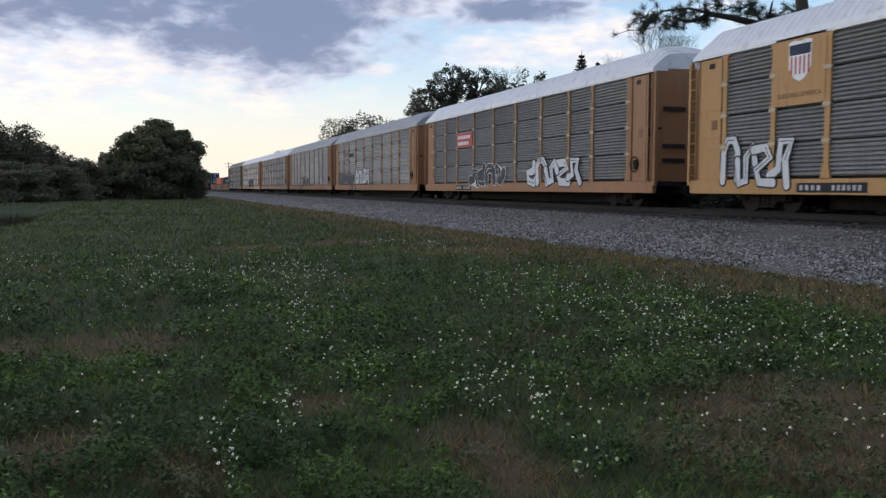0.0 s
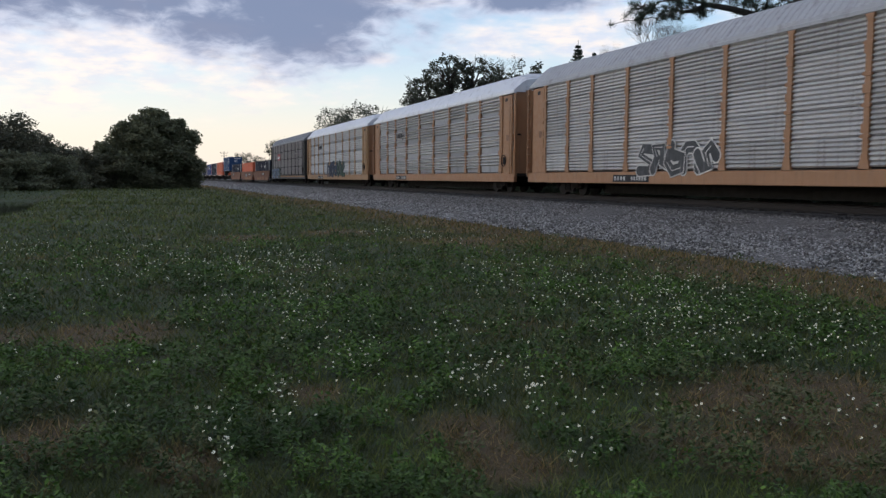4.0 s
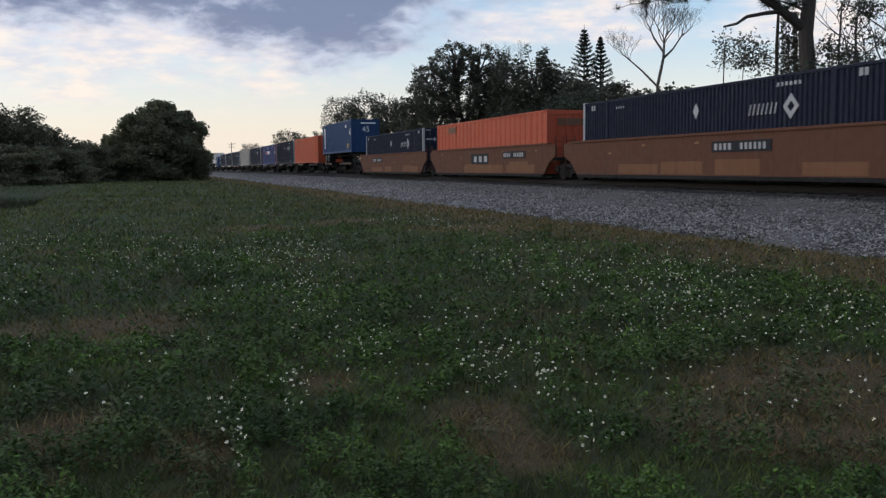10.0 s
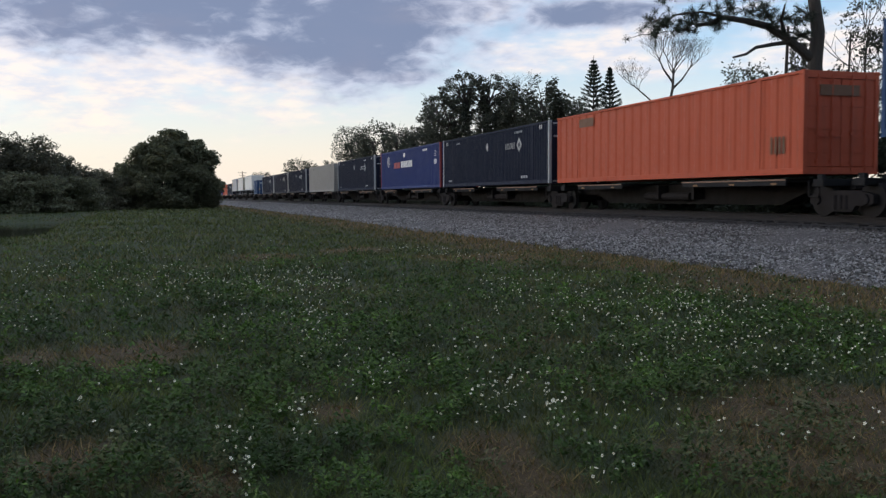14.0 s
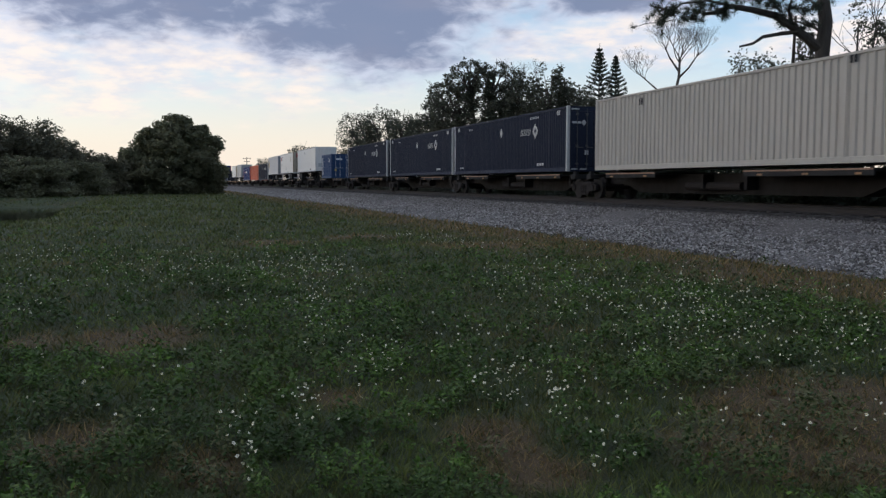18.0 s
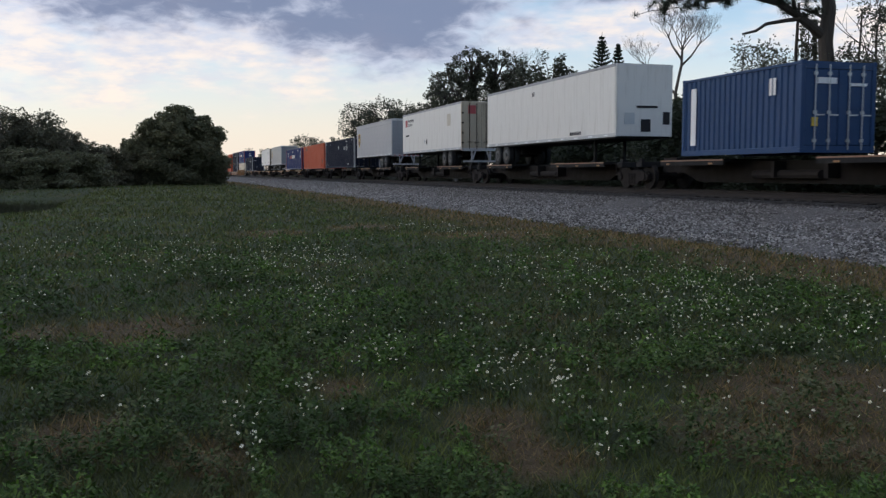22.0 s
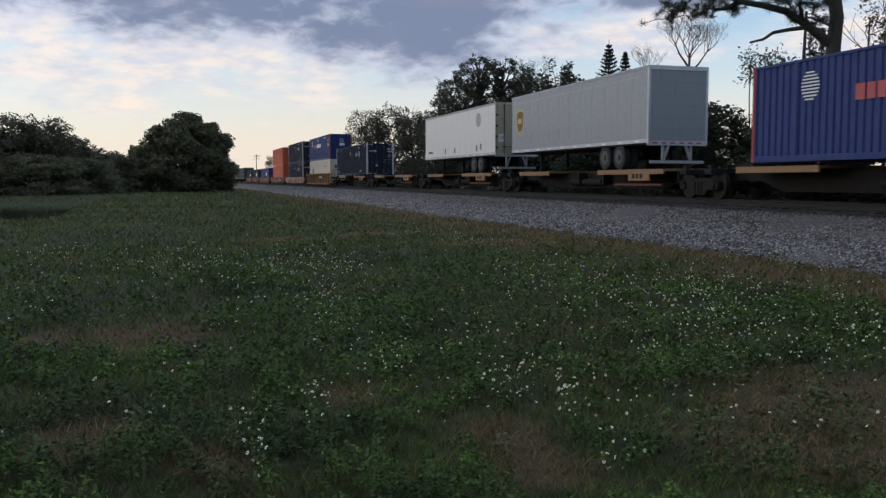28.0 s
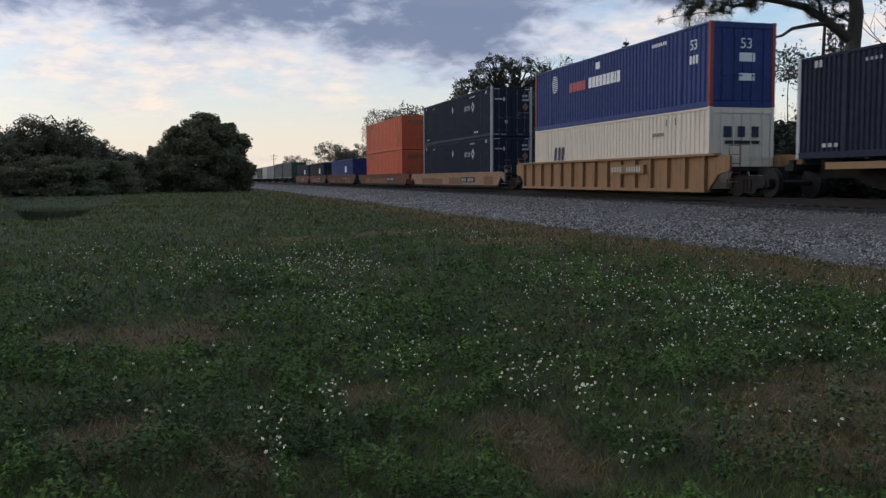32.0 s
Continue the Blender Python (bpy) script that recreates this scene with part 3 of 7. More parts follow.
def corrugated_sheet(width, z0, z1, ribs, depth, flat=0.0):
    """A panel with ribs that run along y over a plain band; it faces -x, its back at x = 0."""
    bm = bmesh.new()
    prof = [(0.0, z0)]
    if flat:
        prof += [(-depth * 0.2, z0), (-depth * 0.2, z0 + flat)]
        z0 += flat
    p = (z1 - z0) / ribs
    for i in range(ribs):
        z = z0 + i * p
        prof += [(-depth * 0.06, z + p * 0.06), (-depth, z + p * 0.40), (-depth * 0.93, z + p * 0.54), (-depth * 0.38, z + p * 0.84), (-depth * 0.06, z + p * 0.96)]
    prof.append((0.0, z1))
    a = [bm.verts.new((x, 0, z)) for x, z in prof]
    b = [bm.verts.new((x, width, z)) for x, z in prof]
    for i in range(len(prof) - 1):
        face = bm.faces.new((a[i], a[i + 1], b[i + 1], b[i]))
        face.material_index = 1 if flat and i < 3 else 0
    bm.faces.new(a[::-1])
    bm.faces.new(b)
    bm.faces.new((a[0], b[0], b[-1], a[-1]))
    bmesh.ops.recalc_face_normals(bm, faces=bm.faces[:])
    return bm


def standing_ribs(length, pitch, z0, z1, depth):
    """A panel with upright ribs: a trapezoid profile along y."""
    bm = bmesh.new()
    n = max(1, round(length / pitch))
    p = length / n
    prof = [(0.0, 0.0)]
    for i in range(n):
        y = i * p
        prof += [(0.0, y + p * 0.18), (depth, y + p * 0.30), (depth, y + p * 0.70), (0.0, y + p * 0.82)]
    prof.append((0.0, length))
    a = [bm.verts.new((x, y, z0)) for x, y in prof]
    b = [bm.verts.new((x, y, z1)) for x, y in prof]
    for i in range(len(prof) - 1):
        bm.faces.new((a[i], b[i], b[i + 1], a[i + 1]))
    bmesh.ops.recalc_face_normals(bm, faces=bm.faces[:])
    return bm


BENDS = (      # one bent, swollen stroke each, in a unit square: paint, no writing
    ((0.08, 0.02), (0.10, 0.72), (0.32, 0.98), (0.68, 0.98), (0.90, 0.72), (0.92, 0.05)),
    ((0.95, 0.92), (0.30, 0.97), (0.10, 0.70), (0.85, 0.38), (0.72, 0.06), (0.02, 0.04)),
    ((0.30, 1.0), (0.05, 0.35), (0.35, 0.0), (0.85, 0.12), (0.92, 0.55), (0.45, 0.62)),
    ((0.02, 0.55), (0.25, 0.98), (0.55, 0.70), (0.42, 0.10), (0.78, 0.02), (1.0, 0.62)),
    ((0.05, 0.0), (0.30, 0.55), (0.10, 0.95), (0.62, 0.95), (0.58, 0.35), (0.98, 0.20)),
)


def swollen(path, r, n=5):
    """The closed outline of a bent stroke of radius r with round ends."""
    k = len(path) - 1
    ways = [(Vector(path[i + 1]) - Vector(path[i])).normalized() for i in range(k)]
    one, two = [], []
    for i in range(k + 1):
        d = (ways[max(i - 1, 0)] + ways[min(i, k - 1)]).normalized()
        side = Vector((-d.y, d.x)) * r
        one.append(Vector(path[i]) + side)
        two.append(Vector(path[i]) - side)
    def cap(c, d):
        a = math.atan2(d.y, d.x) + math.pi / 2
        return [Vector(c) + Vector((math.cos(a - math.pi * j / n), math.sin(a - math.pi * j / n))) * r for j in range(1, n)]
    return [tuple(p) for p in one + cap(path[-1], ways[-1]) + two[::-1] + cap(path[0], -ways[0])]


def splash(parent, x, y, z, w, h, letters, fill, line, seed, name="graffiti"):
    """Spray paint on a side: overlapping swollen strokes with outlines, which cannot be read."""
    step = w / letters
    rim_w = 0.03 + 0.014 * h
    for i in range(letters):
        q = random.Random(seed * 31 + i)
        fat = min(step, h) * (q.uniform(0.2, 0.24) if fill in ("mark_navy", "mark_green", "spray_black") else q.uniform(0.14, 0.18))
        tilt, grow, drop = q.uniform(-0.14, 0.14), q.uniform(0.86, 1.04), q.uniform(-0.04, 0.04) * h
        mirror = q.random() < 0.5
        path = []
        for a, b in BENDS[(seed + i * 3) % len(BENDS)]:
            a = 1 - a if mirror else a
            path.append((y - (i - 0.06 + 1.12 * a) * step - (b - 0.5) * h * tilt, z + drop + fat + (h - 2 * fat) * b * grow))
        lift = 0.0042 * (i % 3)
        bm = bmesh.new()
        prism(bm, swollen(path, fat + rim_w), "x", x - 0.003 - lift, x + 0.01)
        edge = part(name, bm, coat(line), parent, "sprayed outline of faded graffiti")
        bm = bmesh.new()
        prism(bm, swollen(path, fat), "x", x - 0.006 - lift, x - 0.003 - lift)
        part("graffiti_fill", bm, coat(fill), edge)
        bm = bmesh.new()
        prism(bm, swollen(path[1:4], 0.016), "x", x - 0.008 - lift, x - 0.006 - lift)
        part("graffiti_line", bm, coat(line), edge)


POSTS = (2.0, 4.8, 6.9, 9.7, 12.6, 15.5, 18.4, 21.1, 23.2, 25.4)


def autorack(name, u, length, panel, frame_key, roof_key, label, extras, rows=4):
    """A closed car for motor vehicles: deep sills, posts, ribbed panels, radial end doors, a curved roof."""
    car = new(name)
    HW, SILL, FLOOR, EAVE = 1.55, 0.48, 0.98, 4.82
    k = length / 27.4
    fr, pn = coat(frame_key), coat(panel)
    # sill and deck
    bm = bmesh.new()
    box(bm, -HW, -HW + 0.16, 0.25, length - 0.25, SILL + 0.04, FLOOR - 0.03, bevel=0.015)
    part("side_sill", bm, fr, car)
    bm = bmesh.new()
    box(bm, HW - 0.16, HW, 0.25, length - 0.25, SILL + 0.04, FLOOR - 0.03)
    part("side_sill", bm, fr, car)
    bm = bmesh.new()
    box(bm, -HW + 0.16, HW - 0.16, 0.3, length - 0.3, FLOOR - 0.2, FLOOR - 0.04)
    box(bm, -0.35, 0.35, 0.0, length, 0.5, FLOOR - 0.2)
    # extra depth added to stand in for the shade under the car
    box(bm, -0.3, 0.3, 5.2, length - 5.2, 0.12, 0.5)
    for y in (5.5, 9, 13.7, 18, 22):
        box(bm, -HW + 0.2, HW - 0.2, y * k - 0.12, y * k + 0.12, 0.56, FLOOR - 0.2)
    part("underframe", bm, coat("black_steel"), car)
    bm = bmesh.new()
    box(bm, HW - 0.08, HW - 0.02, 0.3, length - 0.3, FLOOR - 0.03, EAVE)
    part("far_side_wall", bm, pn, car)
    block("deck", (-HW + 0.2, HW - 0.1, 0.4, length - 0.4, 2.75, 2.83), coat("black_steel"), car)
    # posts with gussets
    posts = [p * k for p in POSTS]
    for i, y in enumerate(posts):
        if "post" + frame_key not in MESHES:
            bm = bmesh.new()
            box(bm, -0.09, 0.02, -0.1, 0.1, FLOOR - 0.02, EAVE - 0.02, bevel=0.012)
            prism(bm, [(-0.19, FLOOR - 0.02), (0.19, FLOOR - 0.02), (0.1, FLOOR + 0.36), (-0.1, FLOOR + 0.36)], "x", -0.10, -0.03)
            prism(bm, [(-0.2, EAVE - 0.02), (0.2, EAVE - 0.02), (0.1, EAVE - 0.22), (-0.1, EAVE - 0.22)], "x", -0.10, -0.03)
            for z in (1.95, 2.92, 3.88):
                box(bm, -0.115, -0.08, -0.13, 0.13, z - 0.11, z + 0.11)
            MESHES["post" + frame_key] = data_of("side_post", bm, fr)
        part("side_post", MESHES["post" + frame_key], None, car, at=pose(-HW + 0.08, y, 0))
    # ribbed panels, bay by bay
    silver = panel in ("rack_silver", "rack_old")
    seam = 0.004 if silver else 0.024 if panel == "rack_brown" else 0.016
    zs = np.linspace(FLOOR + 0.02, EAVE - 0.03, rows + 1)
    for i in range(len(posts) - 1):
        w = posts[i + 1] - posts[i]
        for j in range(rows):
            wide = 100 < u < 130 and (i * 5 + j * 3) % 7 in (0, 3)
            key = (panel, round(w, 2), j, rows, wide)
            if key not in MESHES:
                MESHES[key] = data_of("side_panel", corrugated_sheet(w - 0.14, zs[j] + seam, zs[j + 1] - seam, *((*((4, 0.125, 0.32) if wide else (5, 0.12, 0.17)),) if silver and rows == 4 else (8 if rows == 4 and panel != "rack_brown" else 6, 0.075 if panel == "rack_brown" else 0.06))), pn)
            if len(MESHES[key].materials) < 2:
                MESHES[key].materials.append(coat("rack_dull"))
            part("side_panel", MESHES[key], None, car, at=pose(-HW + (0.105 if silver and rows == 4 else 0.075) + random.uniform(-0.006, 0.006), posts[i] + 0.07, 0))
    if panel != "rack_brown":
        pale = "door_tan" if panel == "rack_grey" else frame_key
        if "clip" + pale not in MESHES:
            bm = bmesh.new()
            prism(bm, [(-0.15, -0.02), (-0.1, -0.05), (0.1, -0.05), (0.15, -0.02), (0.15, 0.02), (0.1, 0.05), (-0.1, 0.05), (-0.15, 0.02)], "x", -0.125, -0.05)
            MESHES["clip" + pale] = data_of("panel_clip", bm, coat(pale))
        for y in posts:
            for z in zs[1:-1]:
                part("panel_clip", MESHES["clip" + pale], None, car, at=pose(-HW + 0.08, y, z))
    block("panel_backing", (-HW + 0.115, -HW + 0.135, posts[0], posts[-1], FLOOR, EAVE - 0.02), coat("black_steel"), car)
    # end bays: corner sheet, radial doors, ladder, top rail
    for end, (y0, y1) in enumerate(((0.12, posts[0]), (posts[-1], length - 0.12))):
        lead = end == 0
        bm = bmesh.new()
        box(bm, -HW + 0.03, -HW + 0.09, y0 + 0.55 if lead else y0, y1 if lead else y1 - 0.55, FLOOR - 0.03, EAVE - 0.12, bevel=0.01)
        sheet = part("corner_sheet", bm, fr, car)
        ym = (y0 + y1) / 2 + (0.25 if lead else -0.25)
        if panel != "rack_brown":
            block("vent_hole", (-HW + 0.02, -HW + 0.032, ym - 0.12, ym + 0.16, EAVE - 0.42, EAVE - 0.26), coat("mark_dark"), sheet)
            for z in (1.9, 2.25, 3.1):
                block("stiffener", (-HW + 0.008, -HW + 0.031, ym - 0.34, ym + 0.36, z, z + 0.035), fr, sheet)
            block("stencil_plate", (-HW + 0.024, -HW + 0.032, ym - 0.3, ym - 0.02, 2.5, 2.8), coat("mark_brown"), sheet)
            block("edge_post", (-HW - 0.02, -HW + 0.034, ym + 0.42 if lead else ym - 0.54, ym + 0.54 if lead else ym - 0.42, FLOOR, EAVE - 0.13), fr, sheet)
        if lead:
            bm = bmesh.new()
            ring = [(ym + 0.1 + 0.27 * math.cos(a), 1.55 + 0.27 * math.sin(a)) for a in [math.pi * i / 8 for i in range(17)]]
            limb(bm, [(-HW - 0.06, p, q) for p, q in ring], 0.022, 0.022, 6)
            part("brake_wheel", bm, coat("rust_steel"), car, "round iron hand brake wheel")
            block("brake_housing", (-HW - 0.05, -HW + 0.034, ym - 0.02, ym + 0.22, 1.38, 1.72), coat("sill_brown"), car, bevel=0.02)
        yf = y0 if lead else y1
        d = 1 if lead else -1
        bm = bmesh.new()
        box(bm, -HW - 0.02, -HW + 0.1, min(yf, yf + d * 0.14), max(yf, yf + d * 0.14), FLOOR - 0.2, EAVE - 0.1, bevel=0.01)
        part("corner_post", bm, fr, car)
        block("corner_post", (HW - 0.1, HW + 0.02, min(yf, yf + d * 0.14), max(yf, yf + d * 0.14), FLOOR - 0.2, EAVE - 0.1), fr, car)
        ring = [(-1.46 + 2.92 * i / 12, yf + d * (0.55 - 0.45 * math.sin(math.pi * (0.12 + 0.76 * i / 12)))) for i in range(13)]
        back = [(x, y + d * 0.06) for x, y in ring][::-1]
        for half in (0, 1):
            seg = ring[:7] + back[6:] if half == 0 else ring[6:] + back[:7]
            bm = bmesh.new()
            prism(bm, seg, "z", FLOOR - 0.05, EAVE + 0.05)
            dr = part("end_door", bm, coat("rack_tan") if frame_key != "rack_black" else coat("rack_black"), car)
            for z in ((1.6, 2.1, 3.4) if lead and panel == "rack_grey" else ()):
                bm = bmesh.new()
                x0 = -1.2 if half == 0 else 0.25
                box(bm, x0, x0 + 0.9, yf + 0.07, yf + 0.12, z, z + 0.14)
                part("door_vent", bm, coat("mark_dark"), dr)
        bm = bmesh.new()
        for s in (0.18, 0.52):
            rod(bm, (-HW - 0.07, yf + d * s, FLOOR - 0.1), (-HW - 0.07, yf + d * s, EAVE - 0.15), 0.018, 6)
        for i in range(11):
            rod(bm, (-HW - 0.07, yf + d * 0.18, 1.1 + i * 0.34), (-HW - 0.07, yf + d * 0.52, 1.1 + i * 0.34), 0.014, 6)
        part("ladder", bm, fr, car)
        bm = bmesh.new()
        box(bm, -0.22, 0.22, min(yf, yf - d * 0.5), max(yf, yf - d * 0.5), 0.62, 0.9, bevel=0.03)
        part("coupler", bm, coat("rust_steel"), car)
        running_gear(car, 3.35 if lead else length - 3.35)
    # curved roof with cross ribs
    n = 12
    half = ((-1.565, 0.0), (-1.53, 0.16), (-1.33, 0.42), (-1.1, 0.68), (-0.9, 0.84), (-0.5, 0.92))
    arc = [(x, EAVE - 0.03 + z) for x, z in half + ((0.0, 0.95),) + tuple((-x, z) for x, z in half[::-1])]
    bm = bmesh.new()
    ys = []
    y = 0.35
    while y < length - 0.35:
        ys += [(y, 0.0), (y + 0.13, 0.0), (y + 0.16, 0.028), (y + 0.27, 0.028)]
        y += 0.3
    ys = [q for q in ys if q[0] < length - 0.35] + [(length - 0.35, 0.0)]
    last = None
    for y, lift in ys:
        taper = 1.0
        edge = min(y, length - y)
        if edge < 0.9:
            taper = 0.7 + 0.3 * (edge - 0.35) / 0.55
        row = [bm.verts.new((x, y, EAVE - 0.03 + (z - EAVE + 0.03 + (lift if 0 < i < n else 0)) * taper)) for i, (x, z) in enumerate(arc)]
        if last:
            for i in range(n):
                bm.faces.new((last[i], last[i + 1], row[i + 1], row[i]))
        else:
            bm.faces.new(row[::-1])
        last = row
    bm.faces.new(last)
    bmesh.ops.recalc_face_normals(bm, faces=bm.faces[:])
    part("roof", bm, coat(roof_key), car)
    bm = bmesh.new()
    box(bm, -HW - 0.03, -HW + 0.12, 0.3, length - 0.3, EAVE - 0.09, EAVE + 0.03, bevel=0.01)
    part("top_rail", bm, coat(roof_key), car)
    # marks
    for args in extras.get("spray", ()):
        splash(car, -HW - 0.016, *args)
    for call in extras.get("calls", ()):
        call(car, HW)
    tagged(car, label, "autorack", group="autorack cars of the freight train")
    CONSIST.append((car, u))
    return car


def bars(car, x, y, z, widths, h, key, name="lettering_bar", gap=0.08, lean=0.0):
    """A line of unreadable marks as plain bars, read along -y from y."""
    for w in widths:
        bm = bmesh.new()
        prism(bm, [(y, z), (y - w, z), (y - w - lean, z + h), (y - lean, z + h)], "x", x - 0.004, x)
        part(name, bm, coat(key), car)
        y -= w + gap


def shield(car, HW):
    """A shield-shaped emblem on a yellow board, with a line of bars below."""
    y, z, x = 22.3, 4.15, -HW - 0.03
    w, h = 0.62, 0.5
    out = [(y - w, z + h), (y - w * 0.5, z + h * 1.08), (y, z + h), (y + w * 0.5, z + h * 1.08), (y + w, z + h), (y + w * 0.95, z - h * 0.4), (y + w * 0.5, z - h * 0.95), (y, z - h * 1.15), (y - w * 0.5, z - h * 0.95), (y - w * 0.95, z - h * 0.4)]
    bm = bmesh.new()
    prism(bm, [(y + (p - y) * 0.72, q) for p, q in out], "x", x - 0.006, x)
    part("emblem", bm, coat("mark_white"), car, "white shield with red stripes and a dark top")
    bm = bmesh.new()
    prism(bm, [(y - 0.4, z + 0.14), (y + 0.4, z + 0.14), (y + 0.42, z + 0.42), (y - 0.42, z + 0.42)], "x", x - 0.011, x - 0.006)
    part("emblem_band", bm, coat("mark_navy"), car)
    bm = bmesh.new()
    for i in range(5):
        s = y - 0.34 + i * 0.165
        box(bm, x - 0.011, x - 0.006, s - 0.035, s + 0.035, z - 0.38, z + 0.1)
    part("emblem_stripe", bm, coat("mark_red"), car)
    lettering("BUILDING AMERICA", 0.19, coat("mark_brown"), car, side_at(x - 0.005, y, z - 0.93), "slogan")


def bracket_mark(car, HW):
    x, y, z = -HW - 0.05, 20.0, 3.55
    bm = bmesh.new()
    for s in (1, -1):
        box(bm, x - 0.004, x, y + s * 0.85 - 0.04, y + s * 0.85 + 0.04, z - 0.32, z + 0.32)
        for e in (-0.28, 0.28):
            box(bm, x - 0.0045, x - 0.0005, min(y + s * 0.85, y + s * 0.65), max(y + s * 0.85, y + s * 0.65), z + e - 0.04, z + e + 0.04)
    for i in range(3):
        prism(bm, [(y + 0.55 - i * 0.4, z - 0.14), (y + 0.25 - i * 0.4, z - 0.14), (y + 0.2 - i * 0.4, z + 0.14), (y + 0.5 - i * 0.4, z + 0.14)], "x", x - 0.004, x)
    part("emblem", bm, coat("mark_dark"), car)


def plate(key, y0, y1, z0, z1, bars_key=None, lines=()):
    def call(car, HW):
        block("sign_board", (-HW - 0.028, -HW + 0.03, y0, y1, z0, z1), coat(key), car)
        for (y, z, widths, h) in lines:
            bars(car, -HW - 0.029, y, z, widths, h, bars_key)
    return call


def sill_marks(y, key="mark_pale", n=(0.12, 0.12, 0.12, 0.12), m=(0.1,) * 6):
    """Reporting marks on the sill, as bars on a dark field."""
    def call(car, HW):
        block("stencil_field", (-HW - 0.004, -HW + 0.01, y - 2.4, y + 0.12, 0.58, 0.84), coat("mark_dark"), car)
        bars(car, -HW - 0.005, y, 0.64, n, 0.14, key, gap=0.1)
        bars(car, -HW - 0.005, y - 1.2, 0.64, m, 0.14, key, gap=0.08)
    return call


def script_mark(y, z, widths, h, key="mark_dark", lean=0.1):
    def call(car, HW):
        bars(car, -HW - 0.05, y, z, widths, h, key, "emblem", 0.07, lean)
    return call


SILVER = "weathered silver autorack with yellow posts and a ribbed roof"
autorack("autorack", -2.4, 27.6, "rack_grey", "rack_yellow", "roof_white", "grey-panelled autorack with yellow posts and a shield emblem", dict(
    calls=(lambda c, w: block("sign_board", (-w - 0.03, -w + 0.03, 21.33, 23.3, 2.95, 4.8), coat("rack_yellow"), c), shield, sill_marks(22.2)),
    spray=((25.6, 0.7, 3.0, 1.5, 4, "spray_white", "spray_black", 5),)))
autorack("autorack", 26.95, 27.2, "rack_grey", "rack_tan", "roof_white", "dark grey autorack with tan posts, red sign and white graffiti", dict(
    calls=(plate("mark_red", 18.45, 20.9, 2.95, 3.75, "mark_white", ((20.7, 3.42, (0.17,) * 8, 0.18), (20.7, 3.08, (0.17,) * 7, 0.18))), sill_marks(21.0)),
    spray=((11.0, 0.75, 5.2, 1.35, 5, "spray_white", "spray_black", 7), (18.6, 0.75, 4.6, 1.2, 4, "spray_black", "spray_white", 9))))
autorack("autorack", 55.5, 27.4, "rack_old", "rack_tan", "roof_grey", SILVER, dict(
    calls=(script_mark(20.7, 3.35, (0.22, 0.12, 0.12, 0.12, 0.16, 0.24, 0.12, 0.14), 0.3), sill_marks(20.7)),
    spray=((25.3, 1.0, 6.2, 1.05, 7, "spray_black", "rack_grey", 15), (18.2, 1.0, 4.6, 1.25, 5, "spray_white", "rack_grey", 17))))
autorack("autorack", 84.1, 27.15, "rack_old", "rack_tan", "roof_grey", SILVER, dict(
    calls=(sill_marks(19.0),), spray=((17.2, 0.8, 4.4, 1.2, 5, "spray_black", "rack_silver", 21),)), rows=5)
autorack("autorack", 112.4, 27.65, "rack_old", "rack_tan", "roof_white", SILVER, dict(
    calls=(bracket_mark, sill_marks(20.9, n=(0.1,) * 4, m=(0.1,) * 6))))
autorack("autorack", 141.45, 27.2, "rack_silver", "rack_ochre", "roof_white", SILVER, dict(
    calls=(script_mark(20.6, 3.45, (0.5, 0.12, 0.3, 0.3, 0.26), 0.34), sill_marks(20.9)),
    spray=((16.1, 0.75, 4.2, 1.5, 5, "mark_navy", "mark_dark", 25), (11.7, 0.75, 2.95, 1.45, 4, "mark_green", "mark_dark", 27))))
autorack("autorack", 170.05, 26.7, "rack_brown", "rack_black", "roof_dark", "dark brown autorack with black posts and a red sign", dict(
    calls=(plate("mark_red", 18.5, 20.4, 2.85, 3.65, "mark_white", ((20.2, 3.05, (0.16, 0.16, 0.1, 0.2, 0.16, 0.1, 0.1), 0.3),)),
           lambda c, w: block("side_stripe", (-w - 0.006, -w + 0.02, 0.3, 26.4, 0.74, 0.9), coat("well_yellow"), c)),
    spray=((25.6, 0.55, 6.2, 1.35, 7, "spray_blue", "mark_navy", 31), (19.6, 0.6, 1.3, 1.3, 2, "mark_green", "mark_dark", 33))))


